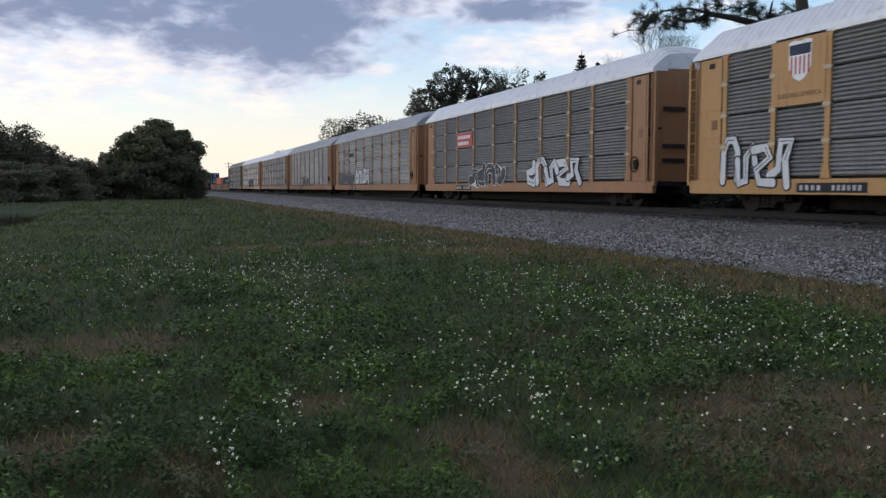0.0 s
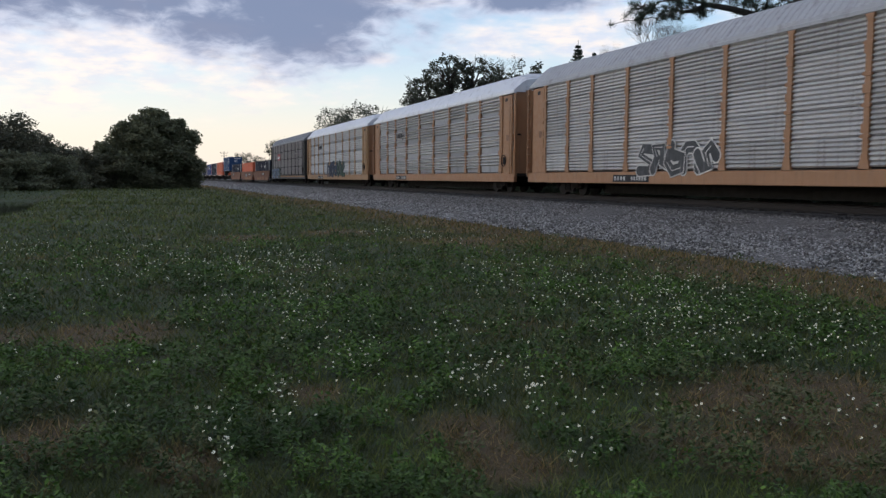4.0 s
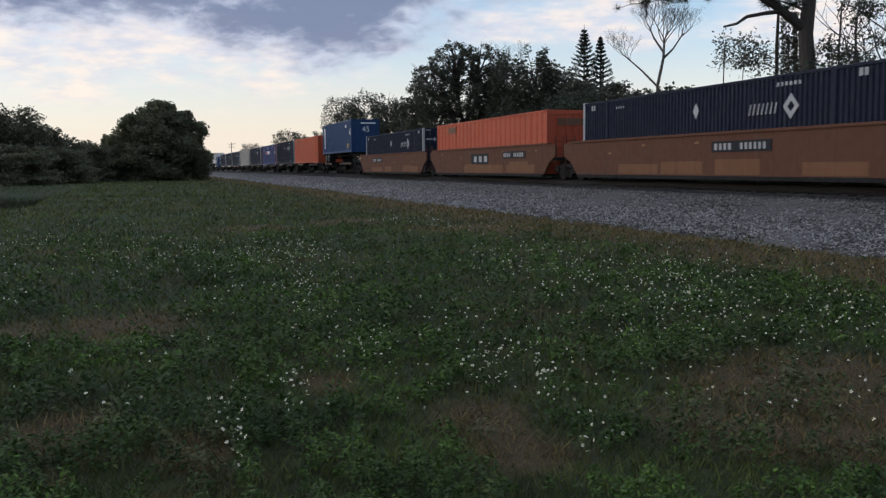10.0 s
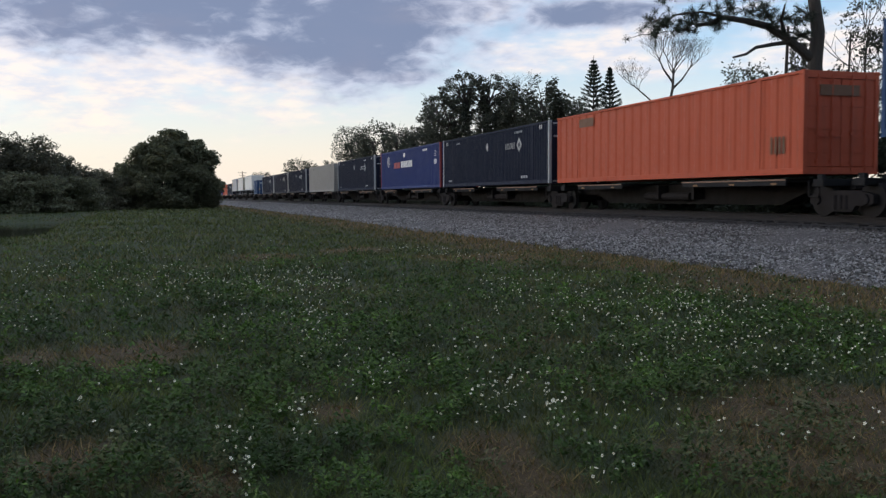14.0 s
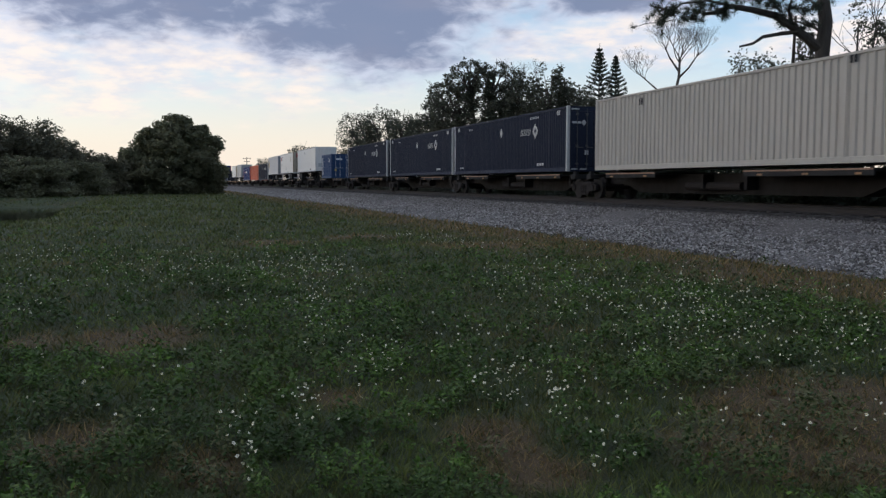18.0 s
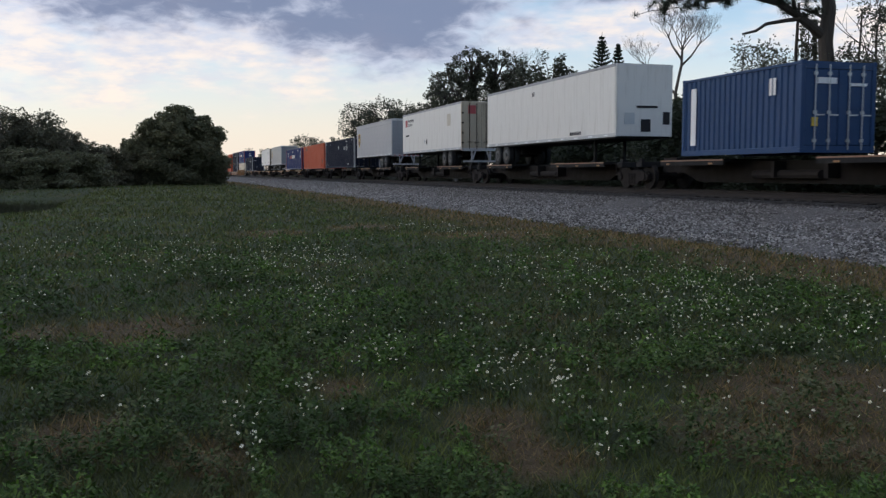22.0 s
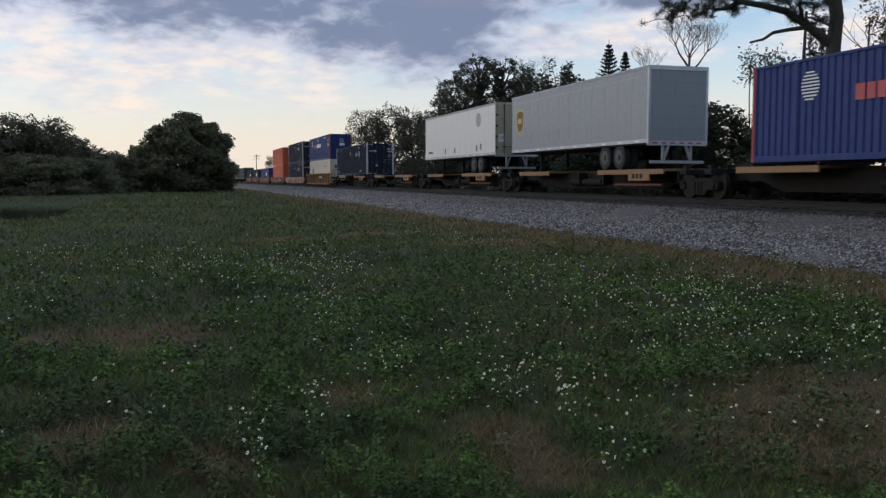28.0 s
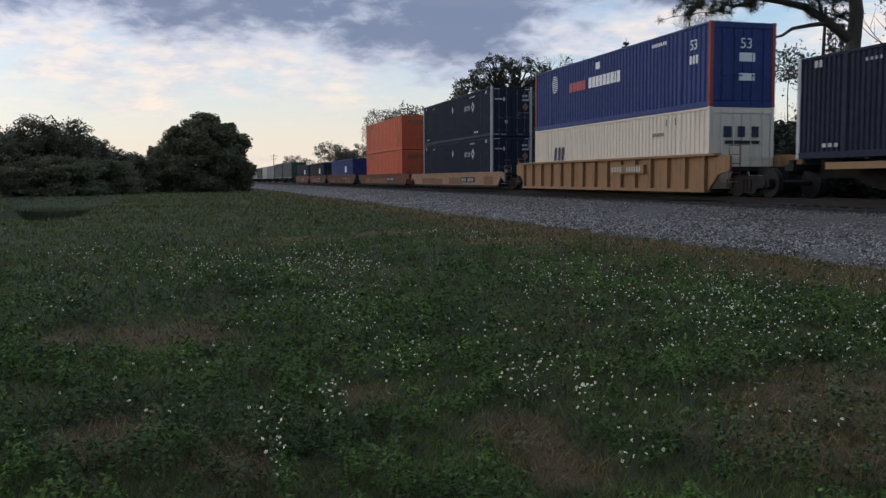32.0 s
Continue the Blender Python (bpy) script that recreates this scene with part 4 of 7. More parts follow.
# ---- containers ----
def container(name, u, length, z, skin, label, post_key=None, height=2.9, width=2.59, ribs=0.28, inner_posts=True, marks=(), doors=True, chassis=False, end_key=None):
    """A steel box: ribbed sides, corner posts and castings, rails, roof, an end with doors."""
    box_ = new(name)
    hw, s = width / 2, coat(skin)
    pk = coat(post_key) if post_key else s
    cut = (length - 12.19) / 2 if inner_posts else 0.0
    edges = [0.14] + ([cut, length - cut] if inner_posts else []) + [length - 0.14]
    for i in range(len(edges) - 1):
        a, b = edges[i] + (0.07 if i else 0), edges[i + 1] - (0.07 if i < len(edges) - 2 else 0)
        key = (skin, "side", round(b - a, 3), height, ribs)
        if key not in MESHES:
            MESHES[key] = data_of("side_panel", standing_ribs(b - a, ribs, 0.18, height - 0.1, 0.04), s)
        part("side_panel", MESHES[key], None, box_, at=pose(-hw + 0.022, a, 0))
        if i:
            block("side_post", (-hw, -hw + 0.06, edges[i] - 0.075, edges[i] + 0.075, 0.02, height - 0.02), s, box_)
    block("far_side_panel", (hw - 0.04, hw - 0.01, 0.1, length - 0.1, 0.15, height - 0.1), s, box_)
    block("bottom_rail", (-hw, -hw + 0.09, 0.1, length - 0.1, 0.0, 0.18), s, box_, bevel=0.01)
    block("bottom_rail", (hw - 0.09, hw, 0.1, length - 0.1, 0.0, 0.18), s, box_)
    block("top_rail", (-hw, -hw + 0.08, 0.1, length - 0.1, height - 0.1, height - 0.02), s, box_, bevel=0.008)
    block("top_rail", (hw - 0.08, hw, 0.1, length - 0.1, height - 0.1, height - 0.02), s, box_)
    block("floor", (-hw + 0.09, hw - 0.09, 0.1, length - 0.1, 0.05, 0.16), coat("black_steel"), box_)
    bm = bmesh.new()
    n = round(length / 0.6)
    for i in range(n):
        y = 0.1 + (length - 0.2) * i / n
        box(bm, -hw + 0.05, hw - 0.05, y + 0.05, y + (length - 0.2) / n - 0.05, height - 0.045, height - 0.015)
    box(bm, -hw + 0.04, hw - 0.04, 0.05, length - 0.05, height - 0.07, height - 0.045)
    part("roof", bm, s, box_)
    for y in (0.0, length - 0.14):
        for x in (-hw, hw - 0.14):
            block("corner_post", (x, x + 0.14, y, y + 0.14, 0.12, height - 0.12), pk, box_, bevel=0.012)
            for zc in (0.0, height - 0.12):
                bm = bmesh.new()
                box(bm, x - 0.004, x + 0.144, y - 0.004, y + 0.144, zc, zc + 0.12, bevel=0.01)
                part("corner_casting", bm, pk, box_)
    ek = coat(end_key) if end_key else s
    block("header", (-hw + 0.14, hw - 0.14, 0.01, 0.12, height - 0.22, height - 0.02), ek, box_)
    block("end_sill", (-hw + 0.14, hw - 0.14, 0.01, 0.12, 0.0, 0.2), ek, box_)
    block("rear_wall", (-hw + 0.14, hw - 0.14, length - 0.1, length - 0.05, 0.05, height - 0.05), s, box_)
    if doors == "ribs":
        bm = corrugated_sheet(2 * hw - 0.28, 0.2, height - 0.22, 9, 0.07)
        part("end_wall", bm, ek, box_, at=Matrix.Translation((hw - 0.14, 0.1, 0)) @ pose(0, 0, 0, 0, 0, 90))
    elif doors == "flat":
        bm = standing_ribs(2 * hw - 0.28, 0.3, 0.2, height - 0.22, 0.04)
        part("end_wall", bm, ek, box_, at=Matrix.Translation((hw - 0.14, 0.04, 0)) @ pose(0, 0, 0, 0, 0, 90))
    else:
        for s_ in (-1, 1):
            x0, x1 = (-hw + 0.15, -0.012) if s_ < 0 else (0.012, hw - 0.15)
            d = block("door", (x0, x1, 0.03, 0.08, 0.21, height - 0.23), ek, box_, bevel=0.012)
            for i in (0.3, 0.72):
                bm = bmesh.new()
                xr = x0 + (x1 - x0) * i
                rod(bm, (xr, 0.0, 0.08), (xr, 0.0, height - 0.1), 0.02, 8)
                for zz in (0.3, 1.1, height - 0.4):
                    box(bm, xr - 0.06, xr + 0.06, -0.01, 0.03, zz, zz + 0.09)
                box(bm, xr, xr + 0.3, -0.03, -0.01, 1.05, 1.09)
                part("lock_rod", bm, coat("silver") if skin == "blue" else coat("rim_grey") if skin == "navy" else ek, d)
            for zz in (0.6, 1.25, 1.9):
                block("door_rib", (x0 + 0.06, x1 - 0.06, 0.015, 0.03, zz, zz + 0.05), ek, d)
    for call in marks:
        call(box_, hw, length, height)
    if chassis:
        bm = bmesh.new()
        for x in (-0.55, 0.45):
            box(bm, x, x + 0.1, 0.2, length - 0.1, -0.3, -0.02)
        for y in (0.15, length * 0.35, length - 0.3):
            box(bm, -hw + 0.05, hw - 0.05, y, y + 0.14, -0.16, -0.01)
        part("chassis", bm, coat("black_steel"), box_)
        wheels_under(box_, length - 2.6, -z + 1.06, -0.3)
        prop_legs(box_, 2.9, -z + 1.06, -0.3)
    tagged(box_, label, "trailer" if chassis else "container", group="freight containers on the train")
    box_["z"] = z
    CONSIST.append((box_, u))
    return box_


def wheels_under(parent, y, base, top, hw=1.22):
    """Tandem axle with twin tyres, springs and hangers, standing at height base."""
    if "tyre" not in MESHES:
        bm = bmesh.new()
        prism(bm, [(0.5 * math.cos(a) , 0.5 * math.sin(a)) for a in [2 * math.pi * i / 22 for i in range(22)]], "x", -0.11, 0.11)
        prism(bm, [(0.46 * math.cos(a) , 0.46 * math.sin(a)) for a in [2 * math.pi * i / 22 for i in range(22)]], "x", -0.14, 0.14)
        MESHES["tyre"] = data_of("tyre", bm, coat("rubber"))
        bm = bmesh.new()
        disc(bm, "x", (0, 0), 0.29, -0.150, -0.12, 18)
        disc(bm, "x", (0, 0), 0.12, -0.2, -0.15, 10)
        MESHES["rim"] = data_of("rim", bm, coat("rim_grey"))
    r = 0.5
    for dy in (0, 1.25):
        for x in (-hw + 0.16, -hw + 0.5, hw - 0.5, hw - 0.16):
            t = part("tyre", MESHES["tyre"], None, parent, at=pose(x, y + dy, base + r))
            if abs(x) > hw - 0.3:
                part("rim", MESHES["rim"], None, t, at=pose(0, 0, 0, 0, 0, 0 if x < 0 else 180))
    bm = bmesh.new()
    for dy in (0, 1.25):
        rod(bm, (-hw + 0.2, y + dy, base + r), (hw - 0.2, y + dy, base + r), 0.07, 8)
    for x in (-0.55, 0.45):
        box(bm, x, x + 0.1, y - 0.7, y + 2.0, base + r + 0.05, top + 0.02)
    part("suspension", bm, coat("black_steel"), parent)


def prop_legs(parent, y, base, top):
    bm = bmesh.new()
    for x in (-0.75, 0.65):
        box(bm, x, x + 0.11, y, y + 0.11, base + 0.08, top + 0.05)
        box(bm, x - 0.08, x + 0.19, y - 0.08, y + 0.19, base, base + 0.08)
    rod(bm, (-0.7, y + 0.05, base + 0.4), (0.7, y + 0.05, top), 0.03)
    part("landing_gear", bm, coat("black_steel"), parent)


def diamond(y, z, w, h, key, hole=0.0):
    def call(b, hw, L, H):
        bm = bmesh.new()
        if hole:
            pts = [(y, z + h), (y - w, z), (y, z - h), (y + w, z)]
            inn = [(y + (p - y) * hole, z + (q - z) * hole) for p, q in pts]
            for i in range(4):
                j = (i + 1) % 4
                prism(bm, [pts[i], pts[j], inn[j], inn[i]], "x", -hw - 0.006, -hw + 0.003)
        else:
            prism(bm, [(y, z + h), (y - w, z), (y, z - h), (y + w, z)], "x", -hw - 0.006, -hw + 0.003)
        part("emblem", bm, coat(key), b)
    return call


def side_bars(y, z, widths, h, key, gap=0.06, lean=0.0, name="lettering_bar"):
    return lambda b, hw, L, H: bars(b, -hw - 0.003, y, z, widths, h, key, name, gap, lean)


def side_board(name, y0, y1, z0, z1, key):
    return lambda b, hw, L, H: block(name, (-hw - 0.006, -hw + 0.004, y0, y1, z0, z1), coat(key), b)


def front_board(name, x0, x1, z0, z1, key):
    return lambda b, hw, L, H: block(name, (x0, x1, -0.012, 0.03, z0, z1), coat(key), b)


def side_words(body, size, y, z, key, name="number_marking"):
    return lambda b, hw, L, H: lettering(body, size, coat(key), b, side_at(-hw - 0.006, y, z), name)


def front_words(body, size, x, z, key, name="number_marking"):
    return lambda b, hw, L, H: lettering(body, size, coat(key), b, front_at(x, -0.016, z), name)


def round_mark(y, z, r, key, step=0):
    def call(b, hw, L, H):
        bm = bmesh.new()
        if step:
            for i in range(9):
                zz = z - r + (i + 0.5) * 2 * r / 9
                w = math.sqrt(max(r * r - (zz - z) ** 2, 0.001))
                box(bm, -hw - 0.006, -hw + 0.003, y - w, y + w * 0.75, zz - r / 18, zz + r / 22)
        else:
            disc(bm, "x", (y, z), r, -hw - 0.006, -hw + 0.003, 24)
        part("emblem", bm, coat(key), b)
    return call


def zigzag(y, z, count, w, h, t, key):
    """A word of an emblem as a row of plain leaning strokes."""
    def call(b, hw, L, H):
        for i in range(count):
            a, lean = y - i * w, 0.45 * w
            bm = bmesh.new()
            prism(bm, [(a, z), (a - t, z), (a - t - lean, z + h), (a - lean, z + h)], "x", -hw - 0.006 - 0.0008 * (i % 2), -hw + 0.003)
            part("emblem", bm, coat(key), b)
    return call


def front_diamond(x, z, w, h, key):
    def call(b, hw, L, H):
        bm = bmesh.new()
        prism(bm, [(x - w, z), (x, z - h), (x + w, z), (x, z + h)], "y", -0.014, 0.03)
        part("placard", bm, coat(key), b)
    return call


DARK_BOX = "dark navy ribbed container with white corner posts and markings"
NAVY_MARKS = (diamond(8.15, 2.1, 0.17, 0.26, "mark_pale"), zigzag(5.45, 1.80, 7, 0.19, 0.32, 0.055, "mark_pale"), diamond(3.6, 1.97, 0.33, 0.36, "mark_pale", 0.45),
              side_bars(4.2, 2.55, (0.09,) * 6, 0.11, "mark_pale", 0.09), side_bars(3.35, 0.3, (0.2, 0.2, 0.2), 0.13, "mark_pale", 0.1), side_bars(15.0, 0.3, (0.14,) * 3, 0.11, "mark_pale", 0.1), side_bars(13.4, 2.5, (0.07,) * 4, 0.09, "mark_pale", 0.1),
              side_bars(1.1, 2.55, (0.12, 0.12), 0.2, "mark_pale"), side_bars(15.4, 2.55, (0.12, 0.12), 0.2, "mark_pale"),
              front_board("emblem", -1.05, -0.62, 2.13, 2.22, "mark_pale"), front_diamond(-0.48, 2.17, 0.11, 0.14, "mark_pale"), front_board("number_bar", 0.68, 1.0, 2.32, 2.44, "mark_pale"),
              front_board("number_bar", 0.68, 1.1, 2.08, 2.2, "mark_pale"), front_diamond(0.87, 1.74, 0.19, 0.23, "placard"), front_board("notice", -0.42, -0.26, 0.74, 0.94, "mark_pale"),
              front_board("lettering_bar", 0.34, 0.6, 1.36, 1.4, "slate"), front_board("lettering_bar", 0.68, 1.08, 1.36, 1.4, "slate"), front_board("lettering_bar", 0.34, 0.55, 1.24, 1.28, "slate"),
              front_board("edge_tape", -1.1, -0.74, 2.74, 2.79, "mark_pale"), front_board("edge_tape", 0.82, 1.12, 2.74, 2.79, "mark_pale"), front_board("edge_tape", -1.1, -0.78, 0.08, 0.13, "mark_pale"), front_board("edge_tape", -0.66, -0.34, 0.08, 0.13, "mark_pale"), front_board("edge_tape", 0.4, 0.7, 0.08, 0.13, "slate"),
              front_board("edge_tape", 1.08, 1.12, 2.2, 2.66, "mark_pale"))

UPPER = 1.17      # container floor over the rail on the spine cars
WELL = 0.26       # container floor inside a well car
navy_first = container("container", 201.1, 16.15, WELL, "navy", DARK_BOX, "mark_pale", ribs=0.2, marks=NAVY_MARKS)


def navy_again(u, z):
    b = copy_thing(navy_first, pose(0, 0, 0))
    b["z"] = z
    CONSIST.append((b, u))


for u_, z_ in ((240.0, WELL), (295.4, UPPER), (330.7, UPPER), (368.0, UPPER), (384.6, UPPER), (401.85, UPPER), (490.35, UPPER), (599.75, UPPER), (643.75, WELL), (643.75, WELL + 2.93)):
    navy_again(u_, z_)

ORANGE_MARKS = (side_board("name_board", 12.6, 13.9, 2.3, 2.65, "mark_brown"), front_board("name_board", -0.75, 0.6, 2.2, 2.5, "mark_brown"), side_bars(1.4, 0.6, (0.1,) * 4, 0.5, "mark_brown", 0.08))
ORANGE_LABEL = "bright orange container with a dark brown name board"
orange_first = container("container", 220.8, 16.1, WELL, "orange", ORANGE_LABEL, ribs=0.62, marks=ORANGE_MARKS, doors=True)
for u_, z_ in ((278.4, UPPER), (507.7, UPPER), (667.4, WELL), (667.4, WELL + 2.93)):
    b_ = copy_thing(orange_first, pose(0, 0, 0))
    b_["z"] = z_
    CONSIST.append((b_, u_))

container("container_trailer", 261.9, 13.72, 2.0, "blue", "blue container on a wheeled chassis, marked forty-five", inner_posts=True, doors="flat", chassis=True, marks=(
    side_board("white_stripe", 12.25, 12.65, 0.5, 2.55, "mark_white"), side_words("45", 0.75, 0.42, 1.75, "mark_white"), front_words("45", 0.7, 0.05, 2.0, "mark_white"),
    side_board("warning_plate", 1.35, 1.65, 0.35, 0.8, "mark_yellow"), front_board("warning_plate", 0.5, 0.8, 0.4, 0.85, "mark_yellow"), side_bars(2.4, 2.2, (0.1,) * 3, 0.3, "mark_white"),
    front_board("number_bar", -0.4, 0.95, 2.5, 2.6, "mark_white")))

PACIFIC_MARKS = (round_mark(13.6, 2.1, 0.42, "mark_white", 1), side_bars(11.8, 1.55, (0.34, 0.3, 0.28, 0.3, 0.3), 0.42, "mark_red", 0.06, 0, "emblem"),
                 side_bars(9.7, 1.55, (0.3, 0.28, 0.3, 0.28, 0.3, 0.28, 0.3, 0.14, 0.3), 0.46, "mark_white", 0.07, 0, "emblem"), side_board("notice", 8.6, 9.0, 2.3, 2.6, "mark_white"),
                 side_words("53", 0.5, 1.05, 2.2, "mark_white"), side_bars(1.3, 1.55, (0.14, 0.14, 0.14), 0.3, "mark_white"), side_bars(4.0, 2.5, (0.1,) * 7, 0.13, "mark_white"),
                 front_words("53", 0.5, 0.1, 2.15, "mark_white"), front_board("number_bar", -0.15, 0.45, 1.55, 1.85, "mark_white"), front_board("notice", -0.15, 0.45, 0.9, 1.15, "mark_white"))
PACIFIC_LABEL = "blue container with red corner posts and white lettering"
pacific_first = container("container", 312.2, 16.15, UPPER, "pacific_blue", PACIFIC_LABEL, "red", marks=PACIFIC_MARKS)
for u_, z_ in ((525.7, UPPER), (620.5, WELL + 2.82)):
    b_ = copy_thing(pacific_first, pose(0, 0, 0))
    b_["z"] = z_
    CONSIST.append((b_, u_))
container("container", 349.15, 16.15, UPPER, "pale_grey", "plain pale grey ribbed container", doors="ribs", marks=(side_bars(12.6, 2.4, (0.1, 0.1), 0.25, "mark_dark"), side_bars(1.8, 2.6, (0.1, 0.1), 0.2, "mark_dark")))
container("container", 427.2, 6.06, UPPER, "blue", "short blue container with locking bars and white stripe", height=2.59, inner_posts=False, marks=(
    side_board("white_stripe", 5.2, 5.5, 0.35, 2.25, "mark_white"), side_bars(1.4, 1.7, (0.12, 0.12), 0.5, "mark_white"), front_board("number_bar", -0.75, -0.1, 1.95, 2.12, "mark_white"),
    front_board("number_bar", 0.4, 0.95, 1.9, 1.98, "mark_white"), front_board("warning_plate", -0.9, -0.72, 0.75, 1.0, "mark_yellow")))
container("container", 620.5, 16.15, WELL, "cream", "cream white container with dark block emblem", height=2.82, marks=(
    side_bars(13.6, 1.25, (0.24, 0.24, 0.24), 0.62, "mark_navy", 0.2, 0.1, "emblem"), side_bars(13.6, 0.95, (0.12,) * 9, 0.14, "mark_brown", 0.05), front_board("emblem", -0.7, -0.42, 1.78, 2.15, "mark_navy"),
    front_board("emblem", -0.15, 0.12, 1.78, 2.15, "mark_navy"), front_board("emblem", 0.38, 0.66, 1.78, 2.15, "mark_navy"), front_board("lettering_bar", -0.65, 0.7, 1.55, 1.66, "mark_dark"),
    side_bars(2.9, 2.3, (0.06, 0.06), 0.25, "mark_navy", 0.6), side_bars(3.9, 1.95, (0.1,) * 6, 0.12, "mark_brown", 0.05)), doors=True)
for u_, skin_ in ((692.0, "pacific_blue"), (714.5, "navy"), (732.0, "navy")):
    container("container", u_, 15.6, 0.3, skin_, "dark blue container sunk in a well car", height=2.7, marks=(side_board("notice", 4.0, 5.2, 1.2, 1.9, "mark_white"),), inner_posts=False)
for u_, skin_, z_ in ((757.0, "deep_green", 1.0), (775.0, "deep_green", 1.1), (794.0, "slate", 1.0), (813.0, "pale_grey", 1.0), (832.0, "deep_green", 1.0), (851.0, "slate", 1.0), (870.0, "deep_green", 1.0)):
    container("container", u_, 16.15, z_, skin_, "grey-green container far down the train", inner_posts=False, height=2.9)


# ---- trailers ----
def trailer(u, length, skin, label, nose, wheels_y, marks=(), door_key="door_tan", ribs=0.0, roof=4.95, floor=2.05):
    """A highway van riding the train. nose: its closed front end leads; otherwise its doors do."""
    t = new("trailer")
    hw, s = 1.28, coat(skin)
    h0, h1 = floor, roof
    seams = np.linspace(0.1, length - 0.1, round(length / 1.22) + 1)
    for a, b in zip(seams[:-1], seams[1:]):
        key = (skin, "sheet", round(b - a, 3), roof, floor, ribs)
        if key not in MESHES:
            if ribs:
                bm = standing_ribs(b - a, 0.24, h0 + 0.14, h1 - 0.12, 0.018)
            else:
                bm = bmesh.new()
                box(bm, -0.02, 0.02, 0.006, b - a - 0.006, h0 + 0.14, h1 - 0.12, bevel=0.004)
            MESHES[key] = data_of("side_panel", bm, s)
        part("side_panel", MESHES[key], None, t, at=pose(-hw + 0.025, a, 0))
    block("far_side_panel", (hw - 0.04, hw, 0.05, length - 0.05, h0 + 0.1, h1 - 0.1), s, t)
    rail = coat("silver")
    block("bottom_rail", (-hw - 0.01, -hw + 0.06, 0.02, length - 0.02, h0, h0 + 0.145), rail, t, bevel=0.008)
    block("bottom_rail", (hw - 0.06, hw + 0.01, 0.02, length - 0.02, h0, h0 + 0.14), rail, t)
    block("top_rail", (-hw - 0.012, -hw + 0.06, 0.02, length - 0.02, h1 - 0.125, h1 - 0.01), coat("roof_grey"), t, bevel=0.01)
    block("top_rail", (hw - 0.06, hw + 0.012, 0.02, length - 0.02, h1 - 0.12, h1 - 0.01), coat("roof_grey"), t)
    block("roof", (-hw + 0.03, hw - 0.03, 0.03, length - 0.03, h1 - 0.03, h1), coat("dull_white"), t)
    block("floor", (-hw + 0.05, hw - 0.05, 0.1, length - 0.1, h0 - 0.06, h0 + 0.05), coat("black_steel"), t)
    for i in range(round(length / 1.4)):
        block("reflector", (-hw - 0.016, -hw - 0.009, 0.6 + i * 1.4, 0.95 + i * 1.4, h0 + 0.045, h0 + 0.095), coat("mark_white"), t)
    wd = block("back_wall", (-hw + 0.02, hw - 0.02, length - 0.06, length, h0, h1 - 0.02), s, t)
    if nose:
        block("nose_wall", (-hw + 0.06, hw - 0.06, -0.01, 0.05, h0 + 0.02, h1 - 0.03), s, t, bevel=0.006)
        for x in (-hw, hw - 0.09):
            block("corner_post", (x, x + 0.09, -0.02, 0.09, h0, h1 - 0.01), s, t, bevel=0.03)
        for nm, key, d in (("number_bar", "mark_dark", (-0.35, 0.6, 1.15, 1.24)), ("connector_box", "mark_dark", (-0.15, 0.28, 0.2, 0.7)), ("connector_box", "mark_dark", (0.85, 1.15, 0.5, 1.0)), ("notice", "silver", (-0.9, -0.45, 0.5, 0.95))):
            block(nm, (d[0], d[1], -0.03, 0.0, h0 + d[2], h0 + d[3]), coat(key), t)
    else:
        dk = coat("shutter" if door_key == "slate" else door_key)
        fr = rail if door_key == "slate" else coat("door_tan")
        for x in (-hw - 0.005, hw - 0.1):
            block("door_post", (x, x + 0.105, -0.03, 0.08, h0 - 0.05, h1 - 0.01), fr, t, bevel=0.008)
        block("door_header", (-hw + 0.1, hw - 0.1, -0.03, 0.08, h1 - 0.17, h1 - 0.01), fr, t)
        block("door_sill", (-hw + 0.02, hw - 0.02, -0.05, 0.06, h0 - 0.1, h0 + 0.08), rail, t)
        if door_key == "slate":
            for i in range(6):
                z0 = h0 + 0.09 + i * (h1 - h0 - 0.27) / 6
                block("shutter_slat", (-hw + 0.1, hw - 0.1, 0.0, 0.04, z0, z0 + (h1 - h0 - 0.27) / 6 - 0.006), dk, t)
            for i in range(6):
                block("reflector", (-1.1 + i * 0.38, -0.9 + i * 0.38, -0.058, -0.05, h0 - 0.04, h0 + 0.02), coat("mark_red"), t)
        else:
            for sx in (-1, 1):
                x0, x1 = (-hw + 0.105, -0.01) if sx < 0 else (0.01, hw - 0.105)
                d = block("door", (x0, x1, -0.01, 0.04, h0 + 0.085, h1 - 0.175), dk, t, bevel=0.008)
                for f_ in (0.35, 0.75):
                    bm = bmesh.new()
                    xr = x0 + (x1 - x0) * (f_ if sx < 0 else 1 - f_)
                    rod(bm, (xr, -0.04, h0 + 0.0), (xr, -0.04, h1 - 0.12), 0.022, 8)
                    box(bm, xr - 0.16, xr + 0.16, -0.075, -0.055, h0 + 0.42, h0 + 0.46)
                    part("lock_rod", bm, coat("rust_steel"), d)
                bm = bmesh.new()
                for zz in (0.35, 0.95, 1.55, 2.15):
                    xx = x0 - 0.09 if sx < 0 else x1 - 0.03
                    box(bm, xx, xx + 0.12, -0.045, -0.01, h0 + zz, h0 + zz + 0.1)
                part("hinge", bm, coat("rust_steel"), d)
        bm = bmesh.new()
        box(bm, -1.15, 1.15, -0.02, 0.08, h0 - 0.78, h0 - 0.67)
